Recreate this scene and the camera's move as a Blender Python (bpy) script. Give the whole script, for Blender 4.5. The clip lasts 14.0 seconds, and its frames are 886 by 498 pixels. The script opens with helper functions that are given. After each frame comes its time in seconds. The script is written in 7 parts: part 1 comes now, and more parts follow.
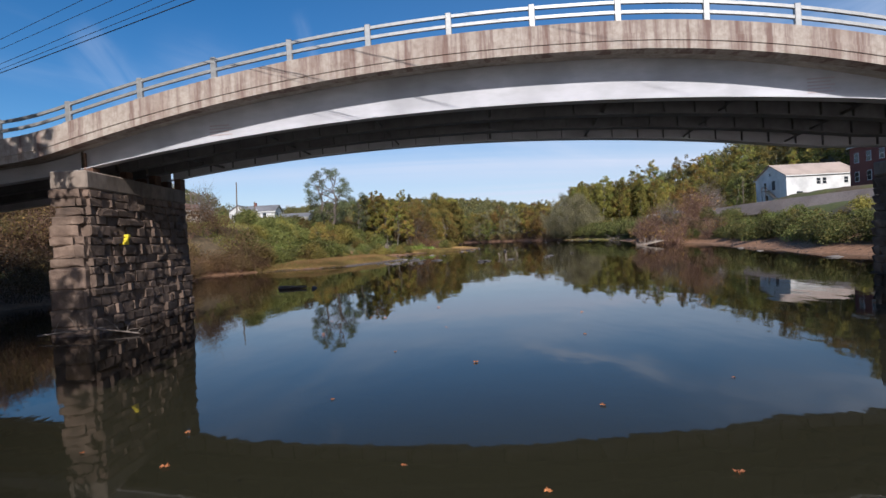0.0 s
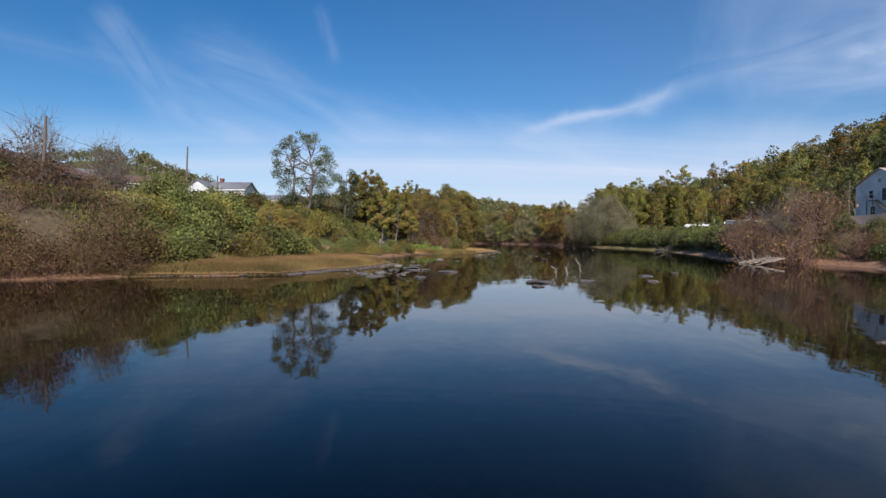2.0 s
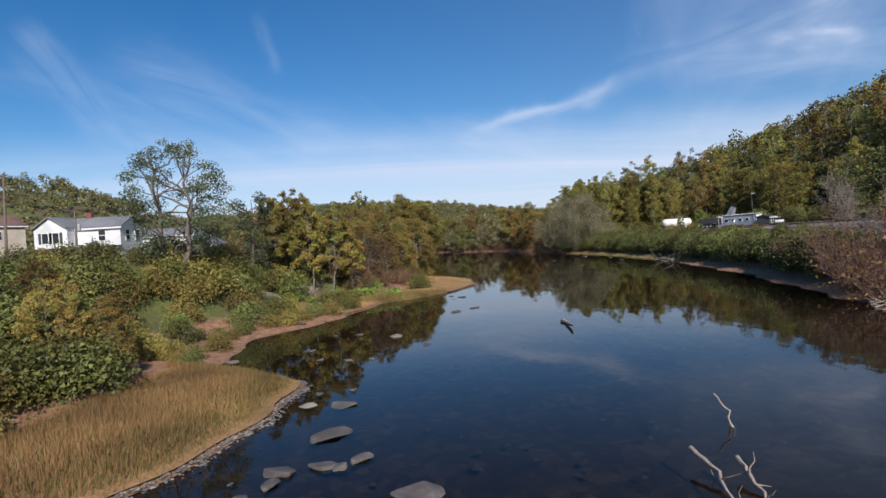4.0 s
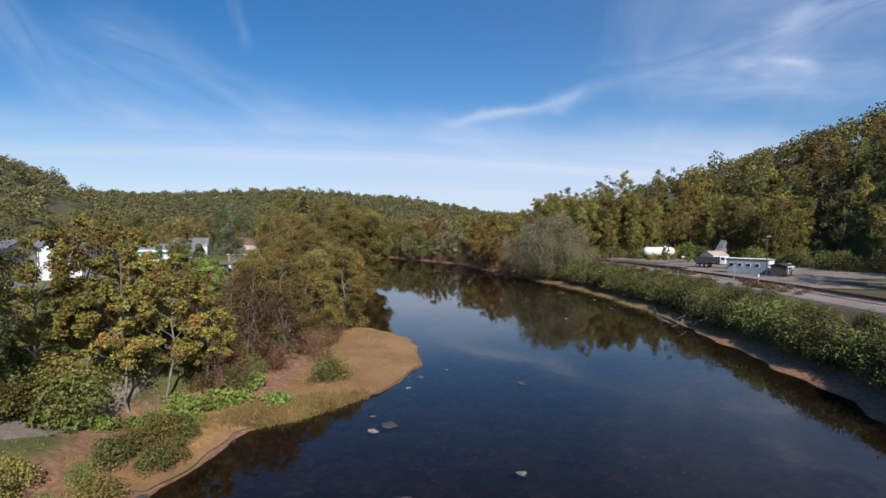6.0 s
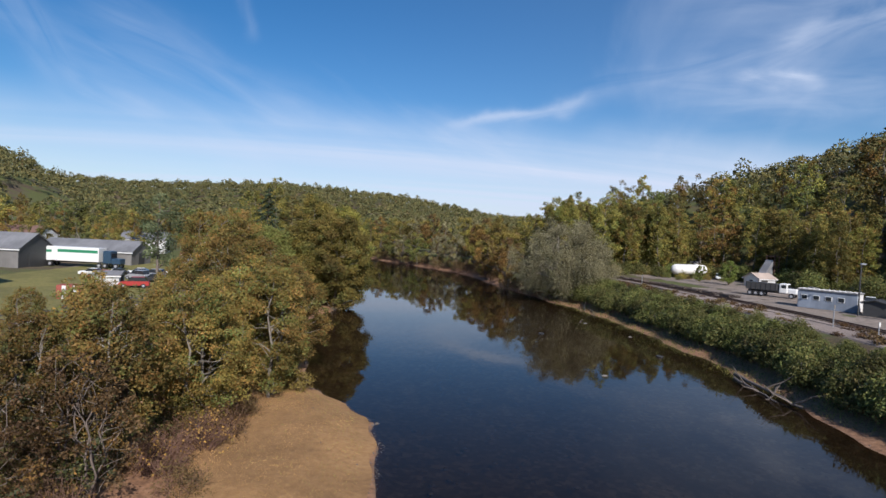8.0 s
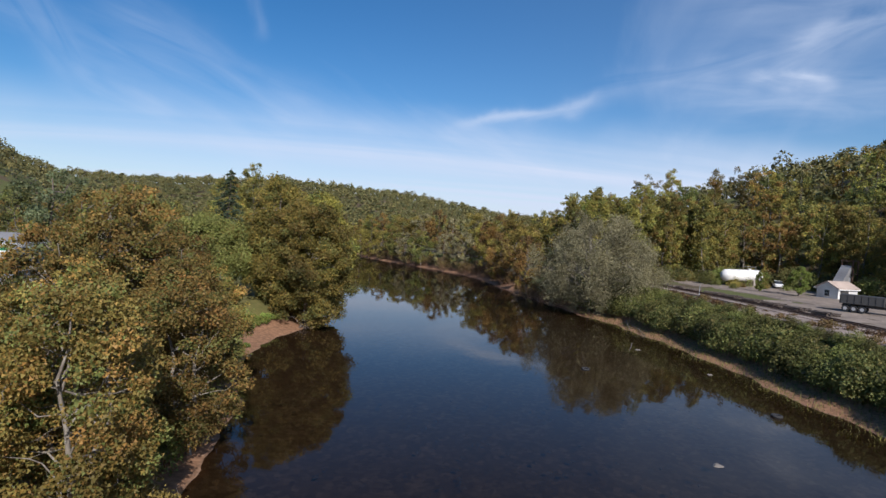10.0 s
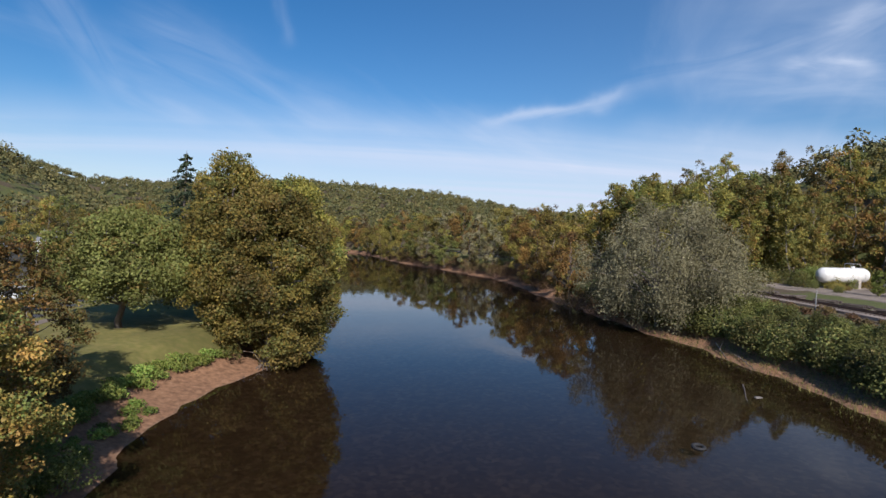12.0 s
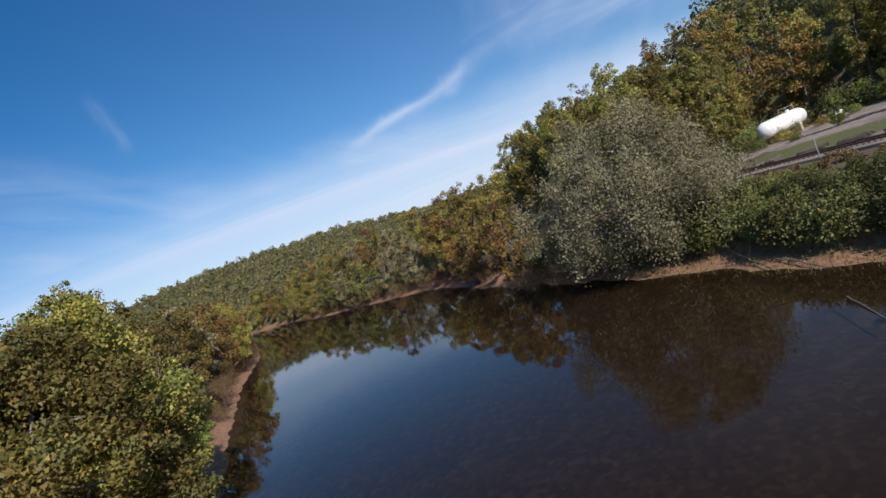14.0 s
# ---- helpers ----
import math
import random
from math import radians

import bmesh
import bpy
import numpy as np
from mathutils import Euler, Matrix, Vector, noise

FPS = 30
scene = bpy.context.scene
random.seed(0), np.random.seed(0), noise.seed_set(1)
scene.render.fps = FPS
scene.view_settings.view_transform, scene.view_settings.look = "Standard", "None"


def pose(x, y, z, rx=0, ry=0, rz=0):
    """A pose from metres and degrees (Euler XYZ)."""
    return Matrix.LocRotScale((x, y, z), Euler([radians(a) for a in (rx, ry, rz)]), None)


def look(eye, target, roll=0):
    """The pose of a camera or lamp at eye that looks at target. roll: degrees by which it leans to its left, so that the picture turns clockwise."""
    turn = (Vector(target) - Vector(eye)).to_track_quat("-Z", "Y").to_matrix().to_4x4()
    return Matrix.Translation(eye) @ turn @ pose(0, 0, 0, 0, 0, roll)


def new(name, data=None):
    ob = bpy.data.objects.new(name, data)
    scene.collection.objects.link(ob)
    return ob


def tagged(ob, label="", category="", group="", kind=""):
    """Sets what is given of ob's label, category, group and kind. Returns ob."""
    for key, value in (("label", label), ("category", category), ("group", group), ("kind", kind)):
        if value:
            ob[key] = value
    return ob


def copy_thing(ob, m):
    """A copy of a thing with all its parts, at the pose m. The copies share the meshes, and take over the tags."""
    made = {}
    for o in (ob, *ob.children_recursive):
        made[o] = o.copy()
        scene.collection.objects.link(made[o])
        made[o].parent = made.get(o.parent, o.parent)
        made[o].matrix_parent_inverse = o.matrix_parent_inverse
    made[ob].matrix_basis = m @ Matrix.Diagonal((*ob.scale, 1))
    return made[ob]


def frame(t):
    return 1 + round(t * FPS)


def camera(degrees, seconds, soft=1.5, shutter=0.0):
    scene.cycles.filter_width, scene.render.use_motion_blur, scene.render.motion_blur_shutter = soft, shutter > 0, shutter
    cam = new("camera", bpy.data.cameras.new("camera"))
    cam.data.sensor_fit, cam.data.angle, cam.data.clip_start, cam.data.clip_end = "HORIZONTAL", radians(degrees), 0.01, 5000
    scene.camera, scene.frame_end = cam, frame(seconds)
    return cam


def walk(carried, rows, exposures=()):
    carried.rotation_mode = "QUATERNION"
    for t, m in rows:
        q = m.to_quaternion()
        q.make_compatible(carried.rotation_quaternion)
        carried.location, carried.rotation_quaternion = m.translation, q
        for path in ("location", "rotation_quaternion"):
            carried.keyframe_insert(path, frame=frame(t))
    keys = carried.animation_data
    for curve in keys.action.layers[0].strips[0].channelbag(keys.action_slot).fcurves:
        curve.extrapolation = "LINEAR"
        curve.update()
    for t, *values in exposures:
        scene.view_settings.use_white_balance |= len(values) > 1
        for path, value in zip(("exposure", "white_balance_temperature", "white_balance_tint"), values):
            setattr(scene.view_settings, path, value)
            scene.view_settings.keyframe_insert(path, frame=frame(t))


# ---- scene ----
EXPO, SKY, SUN = 0.15, 0.095, 5.0
cam = camera(78.6, 14.0, soft=1.5)
PATH = [
    (0, (0.715, 0.356, 2.549), (0.703, 2.356, 2.518), -3.0),
    (0.5, (0.308, 7.685, 2.476), (0.291, 9.684, 2.443), -2.4),
    (1, (0.077, 14.861, 2.391), (0.049, 16.86, 2.361), -0.6),
    (1.5, (-0.016, 21.969, 2.47), (-0.051, 23.968, 2.438), 0.1),
    (2, (-0.163, 28.769, 2.514), (-0.201, 30.768, 2.479), 0.4),
    (2.5, (-0.08, 35.664, 2.827), (-0.131, 37.663, 2.79), 3.2),
    (3, (-0.269, 42.808, 4.296), (-0.308, 44.807, 4.26), 2.8),
    (3.5, (-0.403, 49.27, 5.697), (-0.354, 51.269, 5.66), -1.8),
    (4, (-0.314, 55.174, 6.969), (-0.197, 57.17, 6.94), -3.8),
    (4.2, (-0.158, 57.439, 7.449), (-0.023, 59.434, 7.424), -3.8),
    (6.3, (4.774, 87.213, 13.951), (5.045, 89.193, 13.895), 1.2),
    (6.5, (5.116, 89.9, 14.094), (5.388, 91.881, 14.039), 1.7),
    (7, (6.179, 96.162, 14.272), (6.443, 98.144, 14.217), 3.0),
    (7.5, (7.284, 102.655, 14.886), (7.554, 104.636, 14.83), 2.8),
    (7.7, (7.789, 105.155, 15.034), (8.057, 107.136, 14.98), 2.8),
    (10, (11.967, 133.298, 14.416), (12.206, 135.283, 14.358), 3.3),
    (10.5, (12.928, 139.024, 14.226), (13.074, 141.018, 14.168), 7.1),
    (11, (14.004, 144.98, 14.201), (14.144, 146.974, 14.139), 4.7),
    (11.5, (14.817, 150.879, 14.127), (14.96, 152.873, 14.065), 2.7),
    (12, (15.722, 156.585, 14.057), (15.857, 158.58, 13.993), 2.0),
    (12.5, (16.576, 162.153, 13.948), (16.71, 164.147, 13.883), 2.0),
    (13, (17.439, 167.266, 13.901), (17.567, 169.261, 13.836), 1.9),
    (13.5, (17.717, 172.188, 13.845), (17.915, 174.177, 13.78), -3.9),
    (14, (19.699, 178.587, 14.047), (20.123, 180.54, 13.974), -22.5),
]
walk(cam, [(t, look(eye, target, roll)) for t, eye, target, roll in PATH], exposures=[(0.0, EXPO, 6080, 14), (14.0, EXPO, 6080, 14)])

# ---- world and light ----
SUN_AZ, SUN_EL = radians(171.0), radians(34.0)      # compass bearing of the sun from +y, and its height
sun_way = Vector((math.sin(SUN_AZ) * math.cos(SUN_EL), math.cos(SUN_AZ) * math.cos(SUN_EL), math.sin(SUN_EL)))
world = bpy.data.worlds.new("world")
scene.world = world
world.use_nodes = True
wn, wl = world.node_tree.nodes, world.node_tree.links
wn.clear()


def wmath(op, a, b=None, clamp=False):
    n = wn.new("ShaderNodeMath")
    n.operation, n.use_clamp = op, clamp
    for i, v in enumerate((a, b)):
        if v is None:
            continue
        if isinstance(v, (int, float)):
            n.inputs[i].default_value = v
        else:
            wl.new(v, n.inputs[i])
    return n.outputs[0]


w_out = wn.new("ShaderNodeOutputWorld")
w_bg = wn.new("ShaderNodeBackground")
w_sky = wn.new("ShaderNodeTexSky")
w_sky.sky_type, w_sky.sun_disc = "NISHITA", False
w_sky.sun_elevation, w_sky.sun_rotation = SUN_EL, SUN_AZ
w_sky.altitude, w_sky.air_density, w_sky.dust_density, w_sky.ozone_density = 300, 1.0, 0.6, 2.2
w_bg.inputs["Strength"].default_value = SKY
w_tc = wn.new("ShaderNodeTexCoord")
w_sep = wn.new("ShaderNodeSeparateXYZ")
wl.new(w_tc.outputs["Generated"], w_sep.inputs[0])
w_high = wmath("MAXIMUM", w_sep.outputs[2], 0.0)
w_down = wmath("ADD", w_high, 0.08)
w_u, w_v = wmath("DIVIDE", w_sep.outputs[0], w_down), wmath("DIVIDE", w_sep.outputs[1], w_down)
w_com = wn.new("ShaderNodeCombineXYZ")
wl.new(w_u, w_com.inputs[0]), wl.new(w_v, w_com.inputs[1])


def cirrus(angle, across, along, detail, lo, hi, gain, seed):
    """Thin streaked cloud on the plane of the high sky."""
    turn = wn.new("ShaderNodeVectorRotate")
    turn.rotation_type = "Z_AXIS"
    turn.inputs["Angle"].default_value = radians(angle)
    wl.new(w_com.outputs[0], turn.inputs["Vector"])
    size = wn.new("ShaderNodeVectorMath")
    size.operation = "MULTIPLY_ADD"
    size.inputs[1].default_value, size.inputs[2].default_value = (across, along, 1), (seed, seed * 0.37, seed)
    wl.new(turn.outputs[0], size.inputs[0])
    tex = wn.new("ShaderNodeTexNoise")
    tex.inputs["Scale"].default_value, tex.inputs["Detail"].default_value = 1.0, detail
    tex.inputs["Roughness"].default_value, tex.inputs["Distortion"].default_value = 0.55, 0.6
    wl.new(size.outputs[0], tex.inputs["Vector"])
    ramp = wn.new("ShaderNodeMapRange")
    ramp.interpolation_type = "SMOOTHSTEP"
    for k, v in zip(("From Min", "From Max", "To Min", "To Max"), (lo, hi, 0.0, gain)):
        ramp.inputs[k].default_value = v
    wl.new(tex.outputs[0], ramp.inputs["Value"])
    return ramp.outputs[0]


# high cirrus: long soft streaks laid out on the plane of x/y and z/y
w_ay = wmath("ADD", wmath("ABSOLUTE", w_sep.outputs[1]), 0.02)
w_p, w_q = wmath("DIVIDE", w_sep.outputs[0], w_ay), wmath("DIVIDE", w_high, w_ay)
w_pq = wn.new("ShaderNodeCombineXYZ")
wl.new(w_p, w_pq.inputs[0]), wl.new(w_q, w_pq.inputs[1])
w_wob = wn.new("ShaderNodeTexNoise")
w_wob.inputs["Scale"].default_value, w_wob.inputs["Detail"].default_value = 3.2, 5
wl.new(w_pq.outputs[0], w_wob.inputs["Vector"])
w_dp = wmath("MULTIPLY", wmath("SUBTRACT", w_wob.outputs[0], 0.5), 0.16)


def streak(p0, q0, p1, q1, width, gain, below=1.0):
    """One long cloud from one bearing to another; below makes its lower side softer."""
    L = math.hypot(p1 - p0, q1 - q0)
    ux, uy = (p1 - p0) / L, (q1 - q0) / L
    a, b = wmath("SUBTRACT", w_p, p0), wmath("SUBTRACT", w_q, q0)
    along_ = wmath("ADD", wmath("MULTIPLY", a, ux), wmath("MULTIPLY", b, uy))
    across = wmath("ADD", wmath("ADD", wmath("MULTIPLY", a, -uy), wmath("MULTIPLY", b, ux)), w_dp)
    up_, dn_ = wmath("MAXIMUM", across, 0.0), wmath("MULTIPLY", wmath("MINIMUM", across, 0.0), 1.0 / below)
    d = wmath("DIVIDE", wmath("ADD", up_, dn_), width)
    bell = wmath("EXPONENT", wmath("MULTIPLY", wmath("MULTIPLY", d, d), -1.0))
    ends = wn.new("ShaderNodeMapRange")
    ends.interpolation_type = "SMOOTHSTEP"
    for key, v in zip(("From Min", "From Max", "To Min", "To Max"), (0.62, 0.30, 0.0, 1.0)):
        ends.inputs[key].default_value = v
    wl.new(wmath("ABSOLUTE", wmath("SUBTRACT", wmath("DIVIDE", along_, L), 0.5)), ends.inputs["Value"])
    grain = wn.new("ShaderNodeTexNoise")
    turn = wn.new("ShaderNodeVectorRotate")
    turn.rotation_type = "Z_AXIS"
    turn.inputs["Angle"].default_value = -math.atan2(uy, ux)
    wl.new(w_pq.outputs[0], turn.inputs["Vector"])
    st = wn.new("ShaderNodeVectorMath")
    st.operation = "MULTIPLY"
    st.inputs[1].default_value = (4, 22, 1)
    wl.new(turn.outputs[0], st.inputs[0])
    wl.new(st.outputs[0], grain.inputs["Vector"])
    grain.inputs["Scale"].default_value, grain.inputs["Detail"].default_value, grain.inputs["Distortion"].default_value = 1.0, 6, 0.8
    g2 = wmath("MULTIPLY", wmath("SUBTRACT", grain.outputs[0], 0.28), 2.4, True)
    return wmath("MULTIPLY", wmath("MULTIPLY", bell, ends.outputs[0]), wmath("MULTIPLY", g2, gain))


w_cloud = cirrus(28, 1.3, 0.35, 7, 0.52, 0.85, 0.18, 3.1)
for row in ((-0.64, 0.42, -0.50, 0.235, 0.026, 0.22, 1.6), (-0.52, 0.255, -0.36, 0.185, 0.020, 0.16, 1.5), (-0.50, 0.36, -0.10, 0.185, 0.036, 0.22, 3.0), (0.55, 0.52, 1.4, 0.62, 0.12, 0.16, 1.5),
            (0.12, 0.190, 0.38, 0.275, 0.010, 0.5, 1.5), (0.34, 0.262, 0.84, 0.415, 0.020, 0.24, 1.6), (0.70, 0.37, 1.15, 0.55, 0.040, 0.34, 1.6), (0.68, 0.333, 0.87, 0.338, 0.014, 0.55, 1.3), (0.52, 0.28, 1.3, 0.36, 0.04, 0.30, 1.5),
            (-0.25, 0.42, -0.21, 0.32, 0.012, 0.16, 1.0)):
    w_cloud = wmath("ADD", w_cloud, streak(*row))
w_band = wn.new("ShaderNodeMapRange")
w_band.interpolation_type = "SMOOTHSTEP"
for k_, v_ in zip(("From Min", "From Max", "To Min", "To Max"), (0.245, 0.10, 0.0, 0.86)):
    w_band.inputs[k_].default_value = v_
wl.new(wmath("ADD", w_q, wmath("MULTIPLY", w_dp, 0.5)), w_band.inputs["Value"])
w_veil = wmath("MULTIPLY", w_band.outputs[0], wmath("ADD", cirrus(90, 0.9, 0.12, 5, 0.36, 0.66, 0.45, 5.7), 0.72))
w_tilt = wn.new("ShaderNodeMapRange")
for k_, v_ in zip(("From Min", "From Max", "To Min", "To Max"), (-0.7, 0.9, 0.66, 1.12)):
    w_tilt.inputs[k_].default_value = v_
wl.new(w_p, w_tilt.inputs["Value"])
w_thin = wmath("MULTIPLY", wmath("ADD", w_p, 0.35, True), 0.075)      # thin haze growing toward the east
w_fac = wmath("ADD", wmath("ADD", w_cloud, w_thin), wmath("MULTIPLY", w_veil, w_tilt.outputs[0]), clamp=True)
w_mix = wn.new("ShaderNodeMix")
w_mix.data_type = "RGBA"
wl.new(w_fac, w_mix.inputs["Factor"])
w_hsv = wn.new("ShaderNodeHueSaturation")
w_hsv.inputs["Saturation"].default_value, w_hsv.inputs["Value"].default_value = 1.37, 0.96
wl.new(w_sky.outputs[0], w_hsv.inputs["Color"])
wl.new(w_hsv.outputs[0], w_mix.inputs["A"])
w_mix.inputs["B"].default_value = (6.4, 7.1, 8.2, 1)
wl.new(w_mix.outputs["Result"], w_bg.inputs["Color"])
wl.new(w_bg.outputs[0], w_out.inputs[0])

sun = new("sun", bpy.data.lights.new("sun", "SUN"))
sun.data.energy, sun.data.angle, sun.data.color = SUN, radians(0.53), (1.0, 0.93, 0.83)
sun.matrix_world = look(sun_way * 400 + Vector((0, 100, 0)), (0, 100, 0))

# ---- materials ----
MATS = {}


class Tree:
    """A small builder of node materials."""

    def __init__(self, name):
        self.m = bpy.data.materials.new(name)
        self.m.use_nodes = True
        self.n, self.l = self.m.node_tree.nodes, self.m.node_tree.links
        self.p = self.n["Principled BSDF"]
        self.out = self.n["Material Output"]
        MATS[name] = self.m

    def tex(self, scale, detail=4, rough=0.55, stretch=None, coords="Object", kind="ShaderNodeTexNoise"):
        tc = self.n.new("ShaderNodeTexCoord")
        src = tc.outputs[coords] if coords != "Position" else self.n.new("ShaderNodeNewGeometry").outputs["Position"]
        if stretch:
            mp = self.n.new("ShaderNodeMapping")
            mp.inputs["Scale"].default_value = stretch
            self.l.new(src, mp.inputs[0])
            src = mp.outputs[0]
        t = self.n.new(kind)
        t.inputs["Scale"].default_value = scale
        if kind == "ShaderNodeTexNoise":
            t.inputs["Detail"].default_value, t.inputs["Roughness"].default_value = detail, rough
        self.l.new(src, t.inputs["Vector"])
        return t

    def ramp(self, fac, stops):
        r = self.n.new("ShaderNodeValToRGB")
        while len(r.color_ramp.elements) < len(stops):
            r.color_ramp.elements.new(0.5)
        for e, (pos, col) in zip(r.color_ramp.elements, stops):
            e.position, e.color = pos, (*col, 1)
        self.l.new(fac, r.inputs[0])
        return r.outputs[0]

    def mix(self, fac, a, b, how="MIX"):
        m = self.n.new("ShaderNodeMix")
        m.data_type, m.blend_type = "RGBA", how
        for key, v in (("Factor", fac), ("A", a), ("B", b)):
            if isinstance(v, (int, float)):
                m.inputs[key].default_value = v
            elif isinstance(v, tuple):
                m.inputs[key].default_value = (*v, 1)
            else:
                self.l.new(v, m.inputs[key])
        return m.outputs["Result"]

    def maprange(self, v, a, b, c=0.0, d=1.0):
        m = self.n.new("ShaderNodeMapRange")
        for key, x in zip(("From Min", "From Max", "To Min", "To Max"), (a, b, c, d)):
            m.inputs[key].default_value = x
        self.l.new(v, m.inputs["Value"])
        return m.outputs[0]

    def bump(self, fac, strength, distance):
        b = self.n.new("ShaderNodeBump")
        b.inputs["Strength"].default_value, b.inputs["Distance"].default_value = strength, distance
        self.l.new(fac, b.inputs["Height"])
        self.l.new(b.outputs[0], self.p.inputs["Normal"])
        return b.outputs[0]

    def colour(self, v):
        self.l.new(v, self.p.inputs["Base Color"])


def surface(name, stops, scale, rough=0.8, metal=0.0, big=0.0, bump=0.3, dist=0.02, stretch=None, vary=0.0, coords="Object"):
    """A matt or metal surface: fine grain, broad stains, relief, and a shade of its own for each piece."""
    t = Tree(name)
    fine = t.tex(scale, 6, 0.6, stretch, coords)
    col = t.ramp(fine.outputs[0], stops)
    if big:
        broad = t.tex(big, 3, 0.6, None, coords)
        col = t.mix(t.maprange(broad.outputs[0], 0.4, 0.68, 0.0, 0.6), col, tuple(0.55 * c for c in stops[0][1]))
    if vary:
        info = t.n.new("ShaderNodeObjectInfo")
        hsv = t.n.new("ShaderNodeHueSaturation")
        t.l.new(t.maprange(info.outputs["Random"], 0, 1, 1 - vary, 1 + vary), hsv.inputs["Value"])
        t.l.new(col, hsv.inputs["Color"])
        col = hsv.outputs[0]
    t.colour(col)
    t.p.inputs["Roughness"].default_value, t.p.inputs["Metallic"].default_value = rough, metal
    if bump:
        t.bump(fine.outputs[0], bump, dist)
    return t.m


def leafy(name, cols, sheen=0.22, hue=0.10):
    """Leaves: each leaf takes its own shade, each plant leans a little lighter or darker."""
    t = Tree(name)
    geo = t.n.new("ShaderNodeNewGeometry")
    info = t.n.new("ShaderNodeObjectInfo")
    mean = [sum(c[i] for c in cols) / len(cols) for i in range(3)]
    cols = [tuple(0.9 * v + 0.1 * u for v, u in zip(c, mean)) for c in cols]
    cols = [tuple(v * k for v in c) for c, k in zip(cols * 2, (0.84, 1.04, 0.94, 1.15, 0.80, 1.06, 0.90, 1.2, 1.0, 0.88))]
    col = t.ramp(geo.outputs["Random Per Island"], [(i / (len(cols) - 1), c) for i, c in enumerate(cols)])
    broad = t.tex(0.22, 2, 0.5, None, "Position")
    hsv = t.n.new("ShaderNodeHueSaturation")
    both = t.n.new("ShaderNodeMath")
    both.operation = "MULTIPLY"
    t.l.new(t.maprange(broad.outputs[0], 0.3, 0.7, 0.62, 1.45), both.inputs[0])
    t.l.new(t.maprange(info.outputs["Random"], 0, 1, 0.70, 1.38), both.inputs[1])
    t.l.new(both.outputs[0], hsv.inputs["Value"])
    t.l.new(t.maprange(info.outputs["Random"], 0, 1, 0.5 - hue * 0.22, 0.5 + hue * 0.16), hsv.inputs["Hue"])
    t.l.new(col, hsv.inputs["Color"])
    t.colour(hsv.outputs[0])
    t.p.inputs["Roughness"].default_value = 0.62
    t.p.inputs["Specular IOR Level"].default_value = 0.25
    tr = t.n.new("ShaderNodeBsdfTranslucent")
    t.l.new(hsv.outputs[0], tr.inputs["Color"])
    mx = t.n.new("ShaderNodeMixShader")
    mx.inputs[0].default_value = sheen
    t.l.new(t.p.outputs[0], mx.inputs[1]), t.l.new(tr.outputs[0], mx.inputs[2])
    t.l.new(mx.outputs[0], t.out.inputs[0])
    return t.m


def plain(name, col, rough=0.6, metal=0.0):
    t = Tree(name)
    n1 = t.tex(3.0, 5)
    t.colour(t.mix(t.maprange(n1.outputs[0], 0.35, 0.7, 0.0, 0.35), col, tuple(0.7 * c for c in col)))
    t.p.inputs["Roughness"].default_value, t.p.inputs["Metallic"].default_value = rough, metal
    return t.m


CONCRETE = surface("concrete", [(0.25, (0.30, 0.26, 0.22)), (0.5, (0.42, 0.37, 0.32)), (0.8, (0.52, 0.47, 0.42))], 5.0, 0.9, big=0.9, bump=0.3, dist=0.02, stretch=(1, 1, 0.35))
CAP = surface("cap_concrete", [(0.25, (0.17, 0.13, 0.10)), (0.5, (0.25, 0.20, 0.16)), (0.8, (0.32, 0.265, 0.215))], 5.0, 0.9, big=0.9, bump=0.3, dist=0.02, stretch=(1, 1, 0.35))
kb = Tree("kerb_concrete")
kb_f, kb_s, kb_b = kb.tex(6, 6, 0.6), kb.tex(1.0, 5, 0.65, (2.2, 1, 0.12)), kb.tex(0.5, 4, 0.6)
kb_c = kb.ramp(kb_f.outputs[0], [(0.25, (0.27, 0.22, 0.18)), (0.55, (0.39, 0.335, 0.285)), (0.85, (0.48, 0.42, 0.365))])
kb_c = kb.mix(kb.maprange(kb_s.outputs[0], 0.46, 0.60, 0.0, 0.85), kb_c, (0.15, 0.085, 0.07))
kb_c = kb.mix(kb.maprange(kb_b.outputs[0], 0.52, 0.70, 0.0, 0.5), kb_c, (0.22, 0.15, 0.12))
kb.colour(kb_c)
kb.p.inputs["Roughness"].default_value = 0.9
kb.bump(kb_f.outputs[0], 0.3, 0.02)
KERB = kb.m
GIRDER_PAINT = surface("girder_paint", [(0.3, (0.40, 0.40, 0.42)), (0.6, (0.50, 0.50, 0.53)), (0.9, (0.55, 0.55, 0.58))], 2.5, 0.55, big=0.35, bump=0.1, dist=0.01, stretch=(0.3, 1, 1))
# Darker copy of the girder paint: under-deck shade put into the colour.
GIRDER_SHADED = surface("girder_shaded", [(0.3, (0.09, 0.09, 0.094)), (0.6, (0.135, 0.135, 0.14)), (0.9, (0.18, 0.18, 0.18))], 2.5, 0.6, big=0.5, bump=0.1, dist=0.01)
RAIL_METAL = surface("aluminium", [(0.3, (0.27, 0.275, 0.27)), (0.8, (0.41, 0.41, 0.40))], 6.0, 0.45, 0.4, bump=0.1)
STONE = surface("pier_stone", [(0.2, (0.060, 0.040, 0.030)), (0.5, (0.155, 0.106, 0.078)), (0.8, (0.27, 0.195, 0.145))], 2.2, 0.92, big=0.7, bump=1.0, dist=0.10, vary=0.25, coords="Position")
